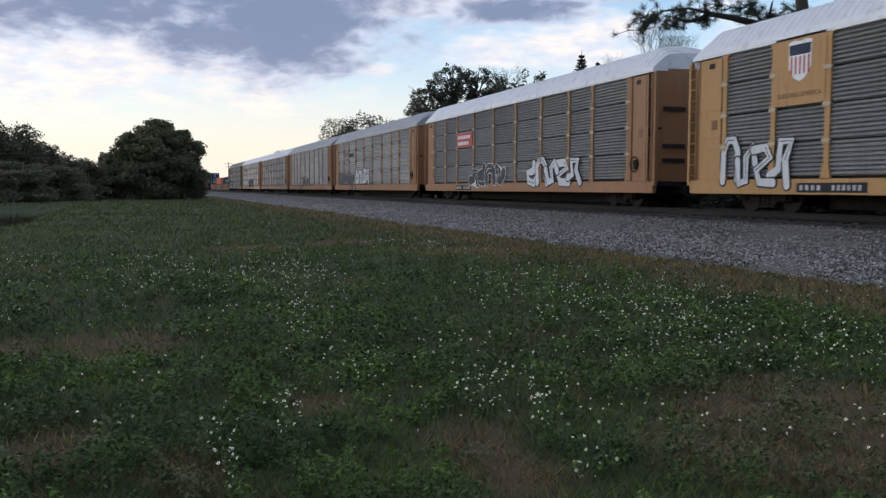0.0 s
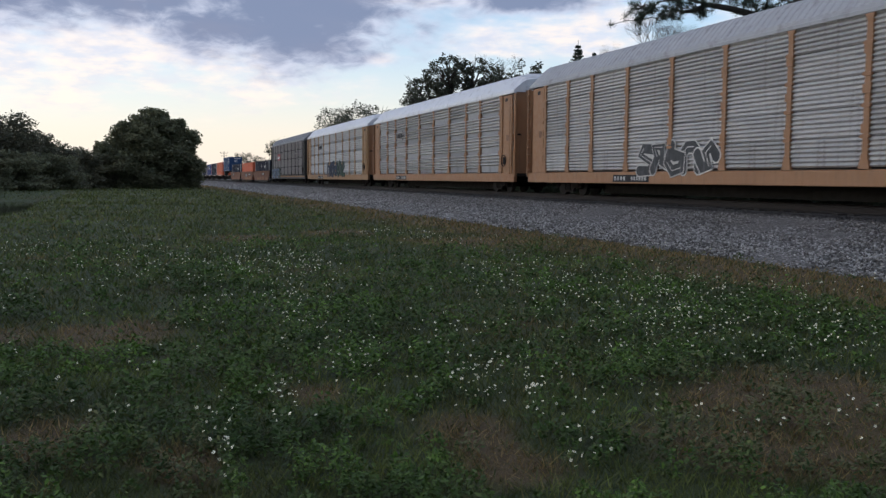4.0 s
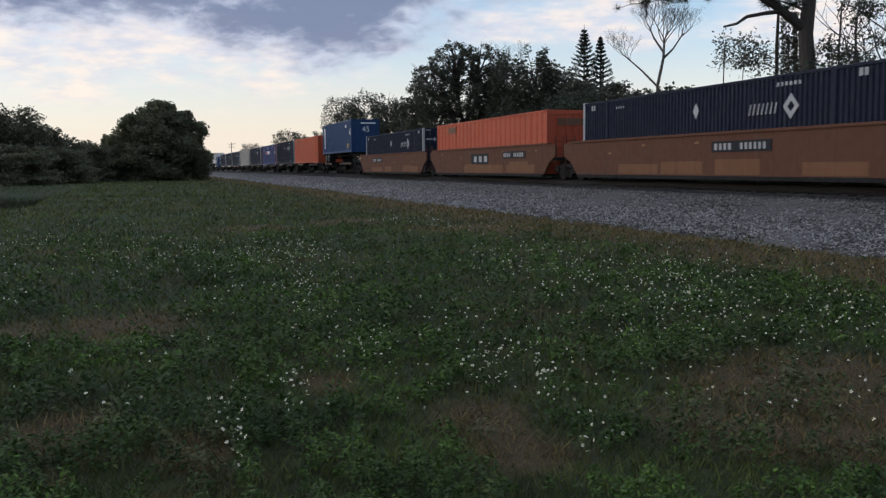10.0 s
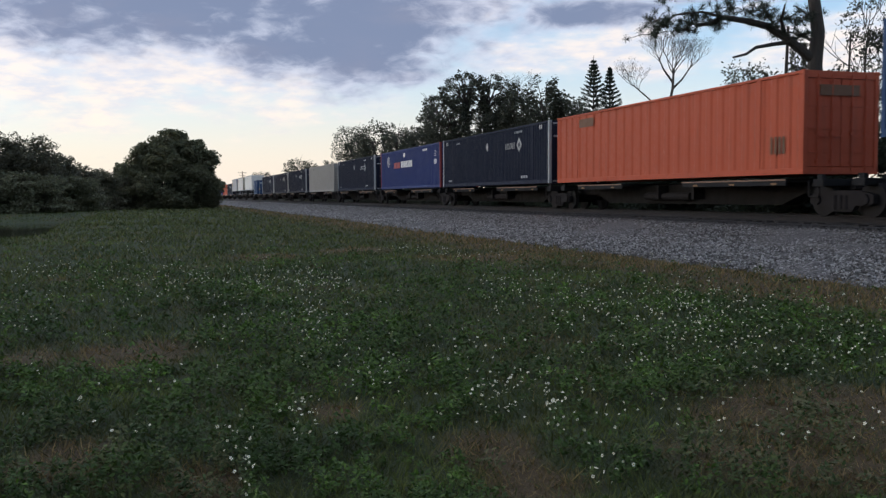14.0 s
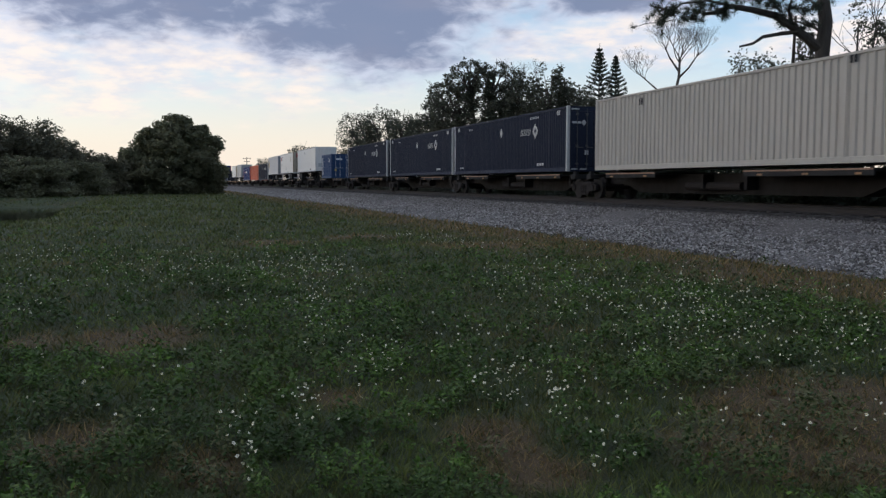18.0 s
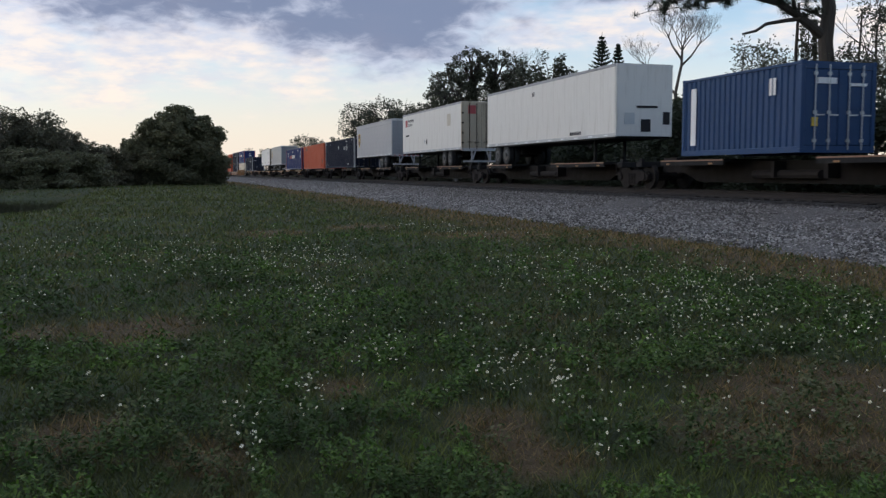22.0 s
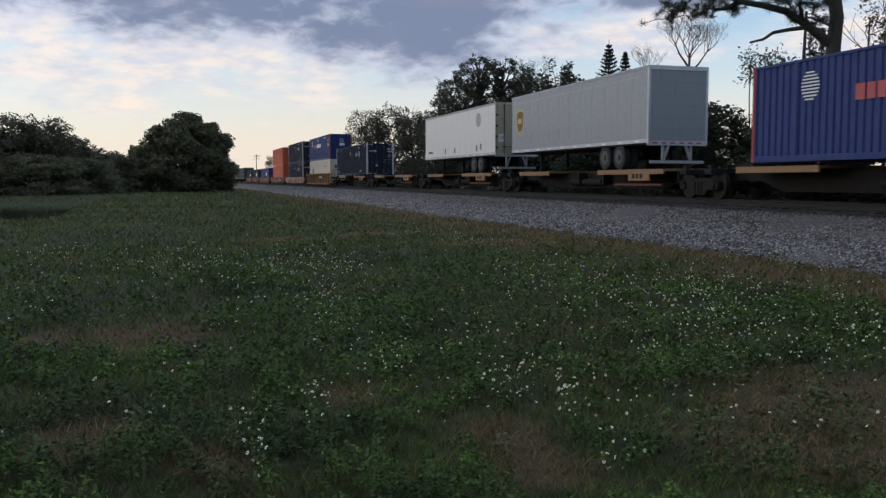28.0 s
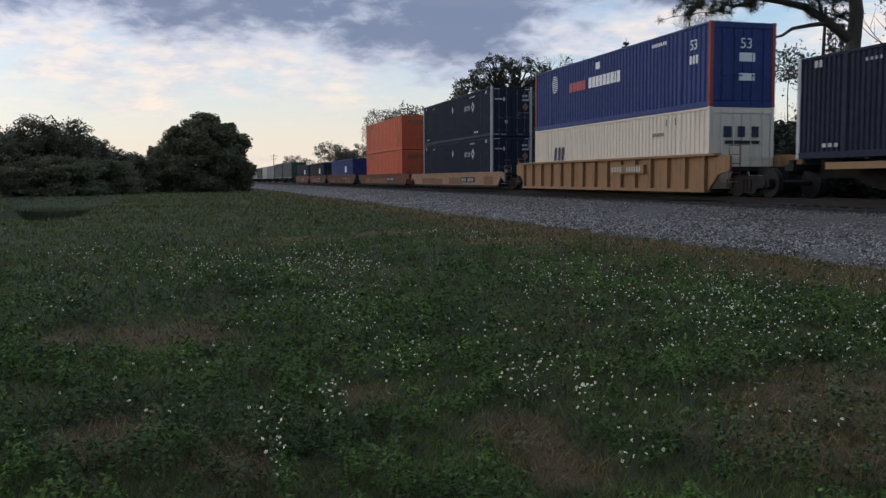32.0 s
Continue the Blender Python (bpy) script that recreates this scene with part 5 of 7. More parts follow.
        for x in (-0.65, 0.55):
            prism(bm, [(x, h0 - 0.7), (x + 0.1, h0 - 0.7), (x + 0.1 - 0.25 * np.sign(x), h0 - 0.05), (x - 0.25 * np.sign(x), h0 - 0.05)], "y", 0.0, 0.07)
            box(bm, x, x + 0.09, 0.0, 0.07, h0 - 0.7, h0 - 0.05)
        part("rear_guard", bm, coat("roof_grey"), t)
    for call in marks:
        call(t, hw, length, roof)
    wheels_under(t, wheels_y, 1.06, h0)
    prop_legs(t, length - 2.8 if not nose else 2.8, 1.06, h0)
    tagged(t, label, "trailer", group="highway trailers on the train")
    CONSIST.append((t, u))
    return t


def crest(y, z, w, h):
    """A brown shield with a pale gold field."""
    def call(b, hw, L, H):
        for s, key, d in ((1.0, "mark_yellow", 0.006), (0.86, "mark_brown", 0.01)):
            bm = bmesh.new()
            prism(bm, [(y + a * w * s, z + c * h * s) for a, c in ((-1, 0.85), (0, 1), (1, 0.85), (1, -0.3), (0.6, -0.75), (0, -1), (-0.6, -0.75), (-1, -0.3))], "x", -hw - d, -hw + 0.003)
            part("emblem", bm, coat(key), b)
        bars(b, -hw - 0.011, y + w * 0.55, z - h * 0.15, (w * 0.28,) * 3, h * 0.4, "mark_yellow", gap=w * 0.1)
    return call


trailer(438.1, 14.9, "white", "white highway trailer with its plain nose leading", True, 12.2, marks=(side_bars(4.2, 2.25, (0.14,) * 6, 0.14, "mark_dark", 0.05), side_bars(8.5, 4.3, (0.1, 0.1), 0.2, "mark_dark")))
trailer(457.6, 14.2, "white", "white trailer with stained tan rear doors and red emblem", False, 2.55, marks=(
    side_board("emblem", 12.75, 13.3, 4.0, 4.5, "mark_red"), side_words("INTERMODAL", 0.26, 11.75, 4.4, "mark_dark", "lettering"), side_words("SERVICES", 0.26, 11.95, 4.1, "mark_dark", "lettering"), side_board("lettering_bar", 12.3, 13.2, 3.3, 3.4, "mark_dark"),
    diamond(7.6, 2.75, 0.16, 0.22, "mark_dark"), diamond(8.1, 2.8, 0.12, 0.16, "silver"), side_board("stain", 2.2, 2.9, 3.6, 4.35, "stain"),
    front_board("emblem", -0.85, -0.35, 4.2, 4.7, "mark_red"), front_board("number_bar", 0.7, 1.1, 4.45, 4.53, "mark_dark"), front_board("number_bar", 0.7, 1.1, 4.28, 4.36, "mark_dark")))
trailer(475.35, 13.7, "dull_white", "pale grey trailer with a slate roll-up rear door", False, 2.4, door_key="slate", marks=(
    crest(12.5, 3.62, 0.48, 0.66), side_board("stripe", 0.2, 13.4, 4.55, 4.6, "roof_grey")))
trailer(548.2, 14.2, "van_grey", "silver-grey trailer with a slate roll-up rear door", False, 2.4, door_key="slate", marks=(
    crest(13.0, 3.62, 0.46, 0.64), side_bars(11.6, 2.5, (0.25, 0.12, 0.3, 0.16, 0.22), 0.5, "van_stain", 0.9), side_board("stripe", 0.2, 14.0, 4.55, 4.6, "roof_grey")))
trailer(564.9, 14.5, "white", "white trailer with a grey disc emblem and rusty doors", False, 2.75, door_key="door_tan", marks=(
    round_mark(2.9, 4.15, 0.42, "roof_grey"), side_board("placard", 9.5, 9.72, 2.35, 2.7, "slate"), side_board("placard", 7.4, 7.66, 2.35, 2.65, "slate"), side_board("placard", 3.1, 3.35, 2.35, 2.7, "slate"), side_board("placard", 2.35, 2.6, 2.4, 2.75, "slate"),
    side_bars(13.6, 2.45, (0.1,) * 7, 0.13, "mark_dark", 0.04), front_board("placard", -1.1, -0.72, 2.75, 3.2, "mark_white"), front_words("110", 0.22, -0.91, 2.99, "mark_dark", "lettering")))


# ---- cars that carry them ----
def spine_car(u, length, empty=False, style=0):
    """A skeleton car: a deep narrow centre sill, wheel platforms and end guide stands, riding on trucks."""
    c = new("spine_car")
    dark = coat("black_steel")
    body = coat("well_brown") if style == 0 else coat("well_yellow")
    bm = bmesh.new()
    prism(bm, [(1.0, 0.62), (2.4, 0.62), (3.4, 0.28), (length - 3.4, 0.28), (length - 2.4, 0.62), (length - 1.0, 0.62), (length - 0.35, 0.75), (length - 0.35, 0.98), (0.35, 0.98), (0.35, 0.75)], "x", -0.32, 0.32)
    part("centre_sill", bm, coat("sill_brown"), c)
    top = coat("black_steel") if style == 0 else coat("yellow")
    bm = bmesh.new()
    box(bm, -1.3, 1.3, 2.0, 7.3, 0.96, 1.05, bevel=0.01)
    box(bm, -1.3, -1.24, 2.0, 7.3, 0.86, 0.97)
    part("wheel_platform", bm, top, c)
    bm = bmesh.new()
    box(bm, -1.3, 1.3, length - 6.2, length - 2.4, 0.96, 1.05, bevel=0.01)
    box(bm, -1.3, -1.24, length - 6.2, length - 2.4, 0.86, 0.97)
    part("wheel_platform", bm, top, c)
    block("platform_edge", (-1.312, -1.302, 2.0, 7.3, 1.0, 1.045), coat("well_tan"), c)
    block("platform_edge", (-1.312, -1.302, length - 6.2, length - 2.4, 1.0, 1.045), coat("well_tan"), c)
    for y in (2.4, 4.4, 6.4, length - 5.6, length - 3.0):
        block("reflector", (-1.316, -1.303, y, y + 0.22, 0.88, 0.94), coat("well_yellow"), c)
    if style:
        block("name_board", (-1.312, -1.25, 3.0, 4.6, 0.62, 0.94), coat("yellow"), c)
        bars(c, -1.313, 4.3, 0.7, (0.22, 0.22, 0.22), 0.18, "mark_dark")
        block("lower_beam", (-1.2, -1.12, 2.3, 6.0, 0.42, 0.5), coat("well_brown"), c)
    for y in (0.55, length - 0.95):
        bm = bmesh.new()
        box(bm, -1.25, 1.25, y, y + 0.4, 0.82, 1.02, bevel=0.015)
        for x in (-1.18, 1.06):
            box(bm, x, x + 0.12, y + 0.1, y + 0.3, 1.0, 1.15)
        part("bolster", bm, dark, c)
    bm = bmesh.new()
    box(bm, -0.45, 0.45, length - 2.1, length - 1.2, 0.98, 1.16)
    if empty:
        rod(bm, (-0.35, length - 2.0, 1.1), (-0.1, length - 0.8, 1.7), 0.06)
        rod(bm, (0.35, length - 2.0, 1.1), (0.1, length - 0.8, 1.7), 0.06)
        box(bm, -0.35, 0.35, length - 1.0, length - 0.6, 1.66, 1.74)
    part("hitch", bm, coat("rust_steel"), c)
    bm = bmesh.new()
    for y in (length * 0.42, length * 0.55):
        box(bm, -0.75, 0.75, y, y + 0.16, 0.45, 0.95)
    rod(bm, (-0.5, length * 0.45, 0.55), (-0.5, length * 0.62, 0.55), 0.14, 10)
    part("brake_gear", bm, coat("rust_steel"), c)
    bm = bmesh.new()
    limb(bm, [(-1.2, 0.75, 1.0), (-1.2, 0.75, 0.57), (-1.2, 0.78, 0.54), (-1.2, 1.12, 0.54), (-1.2, 1.15, 0.57), (-1.2, 1.15, 1.0)], 0.025, 0.025, 6)
    part("step", bm, coat("rust_steel"), c)
    running_gear(c, 0.1)
    tagged(c, "empty yellow spine car with bare platforms" if empty else "dark skeleton spine car with brown platforms" if style == 0 else "skeleton spine car with yellow platforms", "railcar", group="spine cars of the freight train")
    CONSIST.append((c, u))


def well_car(u, length, key, top, label, ribbed=0, last=False, board=False, stencil=8.7):
    """A well car: deep side girders with sloping ends, hung low between trucks."""
    c = new("well_car")
    hw = 1.42
    k = coat(key)
    y0, y1 = 1.2, length - 1.2
    for s in (-1, 1):
        bm = bmesh.new()
        prism(bm, [(y0 + 0.5, 0.2), (y1 - 0.5, 0.2), (y1 + 0.1, 0.75), (y1 + 0.75, top - 0.55), (y1 + 0.75, top - 0.06), (y1 + 0.1, top), (y0 - 0.1, top), (y0 - 0.75, top - 0.06), (y0 - 0.75, top - 0.55), (y0 - 0.1, 0.75)],
              "x", s * hw - (0.0 if s < 0 else 0.09), s * hw + (0.09 if s < 0 else 0.0))
        part("side_girder", bm, k, c)
    block("top_chord", (-hw - (0.16 if ribbed else 0.05), -hw + 0.12, y0 - 0.1, y1 + 0.1, top - 0.05, top + 0.04), k, c, bevel=0.01)
    block("bottom_chord", (-hw - (0.15 if ribbed else 0.03), -hw + 0.12, y0 + 0.5, y1 - 0.5, 0.14, 0.26), coat("black_steel") if not ribbed else k, c)
    if ribbed:
        n = 15
        for i in range(n):
            y = y0 + 0.6 + (y1 - y0 - 1.2) * i / (n - 1)
            block("side_rib", (-hw - 0.14, -hw + 0.005, y - 0.06, y + 0.06, 0.26, top - 0.05), k, c)
    else:
        r = random.Random(int(u))
        for _ in range(4):
            y = r.uniform(y0 + 1, y1 - 4)
            block("repaint_patch", (-hw - 0.004 - r.uniform(0, 0.003), -hw + 0.01, y, y + r.uniform(1.5, 4), 0.3, r.uniform(0.6, 0.85)), coat("well_patch"), c)
        for _ in range(4):
            y = r.uniform(y0, y1 - 0.6)
            z = r.choice((0.95, 1.05, top - 0.3))
            block("reflector", (-hw - 0.011, -hw + 0.01, y, y + 0.22, z, z + 0.06), coat("yellow"), c)
    xm = -hw - (0.15 if ribbed else 0.03)
    if board:
        block("name_board", (-hw - 0.014, -hw + 0.01, 8.6, 11.2, 0.74, 1.3), coat("mark_dark"), c)
        bars(c, -hw - 0.015, 10.75, 0.86, (0.42, 0.42, 0.42), 0.3, "mark_pale", "emblem", 0.36)
        block("repaint_patch", (-hw - 0.009, -hw + 0.01, 6.6, 12.4, 0.28, 0.7), coat("well_patch"), c)
    bars(c, xm, stencil, top - 0.53, (0.15, 0.13, 0.13, 0.13), 0.2, "mark_pale", gap=0.1)
    bars(c, xm, stencil - 1.3, top - 0.53, (0.11,) * 6, 0.2, "mark_pale", gap=0.1)
    block("stencil_field", (xm + 0.006, -hw + 0.01, stencil - 2.7, stencil + 0.15, top - 0.6, top - 0.26), coat("mark_dark") if not ribbed else k, c)
    bm = bmesh.new()
    box(bm, -hw + 0.1, hw - 0.1, y0 + 0.5, y1 - 0.5, 0.18, 0.255)
    part("floor", bm, coat("black_steel"), c)
    for y, d in ((y0 - 0.3, -1), (y1 + 0.3, 1)):
        bm = bmesh.new()
        box(bm, -hw + 0.05, hw - 0.05, y - 0.45, y + 0.45, 0.85, 1.0, bevel=0.01)
        box(bm, -0.35, 0.35, min(y, y + d * 1.1), max(y, y + d * 1.1), 0.72, 0.98)
        part("end_platform", bm, coat("black_steel"), c)
        bm = bmesh.new()
        yy = y + d * 0.35
        for x in (-hw + 0.05, -hw + 0.45):
            rod(bm, (x, yy, 0.45), (x, yy, top + 0.35), 0.02)
        for i in range(5):
            rod(bm, (-hw + 0.05, yy, 0.5 + i * 0.3), (-hw + 0.45, yy, 0.5 + i * 0.3), 0.016)
        part("ladder", bm, k, c)
    running_gear(c, 0.0)
    if last:
        running_gear(c, length)
    tagged(c, label, "railcar", group="well cars of the freight train")
    CONSIST.append((c, u))


BROWN = "rust-brown well car with patched girder sides"
well_car(199.3, 19.9, "well_brown", 1.6, BROWN)
well_car(219.2, 19.2, "well_brown", 1.6, "rust-brown well car with a dark name board", board=True, stencil=6.4)
well_car(238.4, 19.9, "well_brown", 1.6, BROWN, last=True, stencil=14.7)
well_car(618.6, 20.9, "well_yellow", 1.42, "yellow well car with upright ribs", ribbed=1)
well_car(640.6, 23.3, "well_tan", 1.02, "tan well car with grime and graffiti stains")
well_car(663.9, 24.1, "well_brown", 1.1, BROWN)
well_car(689.0, 22.4, "well_brown", 1.2, BROWN)
well_car(711.5, 18.5, "well_brown", 1.2, BROWN)
well_car(730.0, 19.5, "well_brown", 1.2, BROWN, last=True)
JOINTS = (260.0, 277.1, 294.8, 311.9, 329.5, 348.0, 366.7, 384.4, 401.3, 419.2, 437.0, 455.4, 473.5, 489.6, 507.1, 524.7, 545.0, 563.6, 581.2, 598.8, 617.0)
for i_, (a_, b_) in enumerate(zip(JOINTS[:-1], JOINTS[1:])):
    spine_car(a_, b_ - a_, empty=i_ == 18, style=1 if a_ > 520 else 0)
for i_ in range(7):
    spine_car(755.5 + 18.9 * i_, 18.9)


# ---- plants ----
def leaf_material(name, a, b, rough=0.6):
    n = Nodes(name)
    r = n.t.nodes.new("ShaderNodeNewGeometry").outputs["Random Per Island"]
    c = n.mix(r, a, b)
    c = n.mix(n.m("MULTIPLY", n.noise(n.place(), 0.35, 3), 0.5), c, tuple(x * 0.6 for x in a))
    return n.leafy(c, rough)


def bark_material(name, a, b):
    n = Nodes(name)
    p = n.coords(scale=(4, 4, 0.8))
    n.bump(n.noise(p, 3, 5), 0.7, 0.05)
    return n.finish(n.mix(n.noise(p, 2.0, 5), a, b), 0.9)


LEAF_OAK = leaf_material("oak_leaf", (0.15, 0.152, 0.092), (0.25, 0.255, 0.145))
LEAF_DARK = leaf_material("dark_leaf", (0.145, 0.14, 0.098), (0.24, 0.232, 0.158))
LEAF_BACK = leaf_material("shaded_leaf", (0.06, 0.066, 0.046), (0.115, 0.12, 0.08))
LEAF_OLIVE = leaf_material("olive_brush", (0.14, 0.135, 0.088), (0.235, 0.22, 0.14))
LEAF_HEDGE = leaf_material("hedge_leaf", (0.038, 0.05, 0.033), (0.072, 0.09, 0.05))
NEEDLE = leaf_material("needle", (0.03, 0.042, 0.028), (0.055, 0.07, 0.042))
BARK = bark_material("bark", (0.035, 0.028, 0.023), (0.085, 0.07, 0.058))
BARK_BROWN = bark_material("twig_bark", (0.07, 0.058, 0.05), (0.14, 0.115, 0.098))


def leaf_mesh(name, pos, size, material, seed, narrow=0.55, droop=0.0, lie=0.0):
    """Many loose diamond leaves in one mesh."""
    rng = np.random.RandomState(seed)
    k = len(pos)
    u = rng.normal(size=(k, 3))
    u[:, 2] = u[:, 2] * (0.35 if lie else 0.7) - droop
    u /= np.linalg.norm(u, axis=1)[:, None]
    w = np.cross(u, np.array([0, 0, lie]) + rng.normal(size=(k, 3)))
    w /= np.linalg.norm(w, axis=1)[:, None]
    u, w = u * size[:, None], w * (size * narrow)[:, None]
    v = np.stack([pos - u, pos + w, pos + u, pos - w], 1).reshape(-1, 3)
    return raw_mesh(name, v, np.arange(4 * k).reshape(k, 4), material)


def clumped(blobs, n, seed, sub=26, spread_=0.34, hollow=0.45):
    """Points for leaves: each blob is broken up into clumps, denser near its skin."""
    rng = np.random.RandomState(seed)
    vol = np.array([b[3] * b[4] * b[5] for b in blobs]) ** 0.75
    out = []
    for b, share in zip(blobs, vol / vol.sum()):
        m = max(int(n * share), 20)
        d = rng.normal(size=(sub, 3))
        d /= np.linalg.norm(d, axis=1)[:, None]
        d *= (hollow + (1 - hollow) * rng.rand(sub) ** 0.5)[:, None]
        rs = rng.uniform(0.6, 1.25, sub) * spread_
        pick = rng.choice(sub, m, p=rs ** 2 / (rs ** 2).sum())
        q = rng.normal(size=(m, 3))
        q /= np.linalg.norm(q, axis=1)[:, None]
        q *= (rng.rand(m) ** 0.45)[:, None]
        p = d[pick] + q * rs[pick][:, None]
        out.append(np.array(b[:3]) + p * np.array(b[3:6]))
    return np.concatenate(out)


def broadleaf(name, x, y, blobs, leaves, leaf, material, seed, label, category="tree", group="", bark=None, sub=26, hollow=0.45, spread_=0.34, twigs=0, lie=1.6):
    """A trunk with limbs into each mass of its crown, and the crown's leaves."""
    t = new(name)
    z0 = float(ground_z(x, y)) - 0.05
    t.location = (x, y, z0)
    r = random.Random(seed)
    wood = bark or BARK
    top = max(b[2] for b in blobs)
    trunk_r = 0.03 * top + 0.05
    fork = (r.uniform(-0.3, 0.3), r.uniform(-0.3, 0.3), top * 0.35)
    bm = bmesh.new()
    limb(bm, [(0, 0, 0), (fork[0] * 0.5, fork[1] * 0.5, fork[2] * 0.5), fork], trunk_r, trunk_r * 0.75, 9)
    part("trunk", bm, wood, t)
    fine = bmesh.new()
    for b in blobs:
        c = Vector(b[:3])
        mid = (Vector(fork) + c) / 2 + Vector((r.uniform(-0.3, 0.3), r.uniform(-0.3, 0.3), 0.3))
        bm = bmesh.new()
        limb(bm, [fork, mid, c], trunk_r * 0.6, trunk_r * 0.2)
        part("limb", bm, wood, t)
        for _ in range(4 + twigs):
            e = c + Vector((r.uniform(-1, 1) * b[3], r.uniform(-1, 1) * b[4], r.uniform(-0.2, 1.12 if twigs else 0.9) * b[5]))
            limb(fine, [mid.lerp(c, r.uniform(0.3, 1)), c.lerp(e, 0.6) + Vector((0, 0, 0.15)), e], trunk_r * 0.2, 0.01, 5)
    tagged(part("twig_mass", fine, wood, t), kind="stuff")
    pos = clumped(blobs, leaves, seed, sub, spread_, hollow)
    pos = pos[pos[:, 2] > 0.05]
    size = leaf * np.random.RandomState(seed + 1).uniform(0.6, 1.35, len(pos))
    part("crown", leaf_mesh("crown", pos, size, material, seed + 2, lie=lie), None, t)
    return tagged(t, label, category, group)


def polar(az, dist):
    return dist * math.sin(radians(az)), dist * math.cos(radians(az))


def branching(bm, start, heading, length, r, depth, rand, tips):
    """A limb that forks again and again."""
    p = Vector(start)
    d = Vector(heading).normalized()
    pts = [p.copy()]
    bends = 3 if depth else 2
    for _ in range(bends):
        d = (d + Vector((rand.uniform(-0.22, 0.22), rand.uniform(-0.22, 0.22), rand.uniform(-0.1, 0.2)))).normalized()
        p = p + d * length / bends
        pts.append(p.copy())
    limb(bm, pts, r, r * 0.6, 6 if r > 0.04 else 4 if r > 0.012 else 3)
    if depth == 0:
        tips.append(p.copy())
        return
    for _ in range(3 if depth > 1 else 4):
        side = Vector((rand.uniform(-1, 1), rand.uniform(-1, 1), rand.uniform(-0.1, 0.8)))
        branching(bm, pts[rand.choice((2, -1, -1))], d * 0.8 + side * 0.75, length * rand.uniform(0.55, 0.8), r * 0.55, depth - 1, rand, tips)


def twiggy_tree(az, d, stems, seed, label, bark):
    """A bare tree: bent stems, each ending in a fan of ever finer twigs. stems: points (across, up), then the reach of its fan."""
    x, y = polar(az, d)
    t = new("bare_tree")
    t.location = (x, y, 0)
    t.rotation_euler = (0, 0, -radians(az))
    rand = random.Random(seed)
    fine, tips = bmesh.new(), []
    for i, (pts, reach, r) in enumerate(stems):
        bm = bmesh.new()
        way = [Vector((a, 0.25 * math.sin(i + a), z)) for a, z in pts]
        limb(bm, way, r, r * 0.45, 7)
        part("trunk" if i == 0 else "limb", bm, bark, t)
        up = (way[-1] - way[-2]).normalized()
        for j in range(7):
            f = 1 - 0.13 * (j // 2)
            start = way[-1].lerp(way[-2], 1 - f)
            a = j * 2.4 + i
            branching(fine, start, up * 0.8 + Vector((math.cos(a) * 0.75, math.sin(a) * 0.75, 0.25)), reach * rand.uniform(0.24, 0.46), r * 0.24, 5, rand, tips)
    tagged(part("twig_mass", fine, bark, t), kind="stuff")
    tagged(t, label, "tree", "thin trees behind the railway")


# the round oak by the track
broadleaf("oak_tree", 1.0, 125, ((0.0, 0, 3.3, 6.2, 5.0, 3.4), (0.2, 0, 6.6, 4.7, 4.0, 2.5), (0.3, 0, 9.0, 2.6, 2.4, 1.75), (5.0, 0, 6.9, 1.8, 2.0, 1.2), (-4.9, 0, 4.6, 1.9, 2.0, 2.5), (2.9, 0, 8.3, 2.0, 2.0, 1.1), (5.2, 0, 2.6, 1.8, 2, 2.4),
                                 (-2.6, 0, 7.3, 2.1, 2, 1.5), (-5.9, 0, 2.6, 1.5, 2, 2.3), (-6.6, 0.5, 4.6, 0.5, 0.7, 1.6), (4.4, 0, 4.9, 1.7, 2, 1.5)),
          84000, 0.19, LEAF_OAK, 41, "broad rounded oak tree with foliage to the ground", sub=90, hollow=0.2, spread_=0.28, lie=0.4)
# brush beyond the ditch: direction, distance, height, reach, kind
for i_, (az_, d_, h_, w_, m_) in enumerate(((-9.3, 106, 9.2, 3.9, 0), (-7.6, 106, 9.0, 3.9, 0), (-10.6, 104, 7.0, 2.8, 0), (-6.2, 110, 7.2, 3.0, 0), (-4.9, 114, 6.0, 2.9, 0), (-3.6, 120, 5.4, 2.8, 1), (-2.6, 124, 4.8, 2.2, 1), (-12.8, 106, 5.4, 4.2, 0),
                                            (-15.6, 102, 6.2, 4.8, 0), (-8.2, 103, 4.6, 5.6, 2), (-11.2, 102, 4.4, 4.6, 2), (-5.4, 108, 4.4, 4.0, 2), (-2.4, 128, 3.2, 2.6, 1))):
    x_, y_ = polar(az_, d_)
    broadleaf("wild_shrub", x_, y_, ((0, 0, h_ * 0.36, w_, w_ * 0.7, h_ * 0.40), (w_ * 0.1, 0, h_ * 0.66, w_ * 0.85, w_ * 0.6, h_ * 0.27), (-w_ * 0.4, 0.3, h_ * 0.56, w_ * 0.62, w_ * 0.5, h_ * 0.30), (0, -0.3, h_ * 0.1, w_ * 1.05, w_ * 0.7, h_ * 0.16)),
              17000, 0.15, (LEAF_DARK, LEAF_OLIVE, LEAF_OAK)[m_], 60 + i_, ("tall dark tangled shrub beyond the ditch", "dry olive brush on the ditch bank", "low green thicket beside the ditch")[m_], "shrub", "shrubs beyond the ditch", twigs=6 if m_ < 2 else 0, sub=70, hollow=0.25, spread_=0.27, lie=0.4)
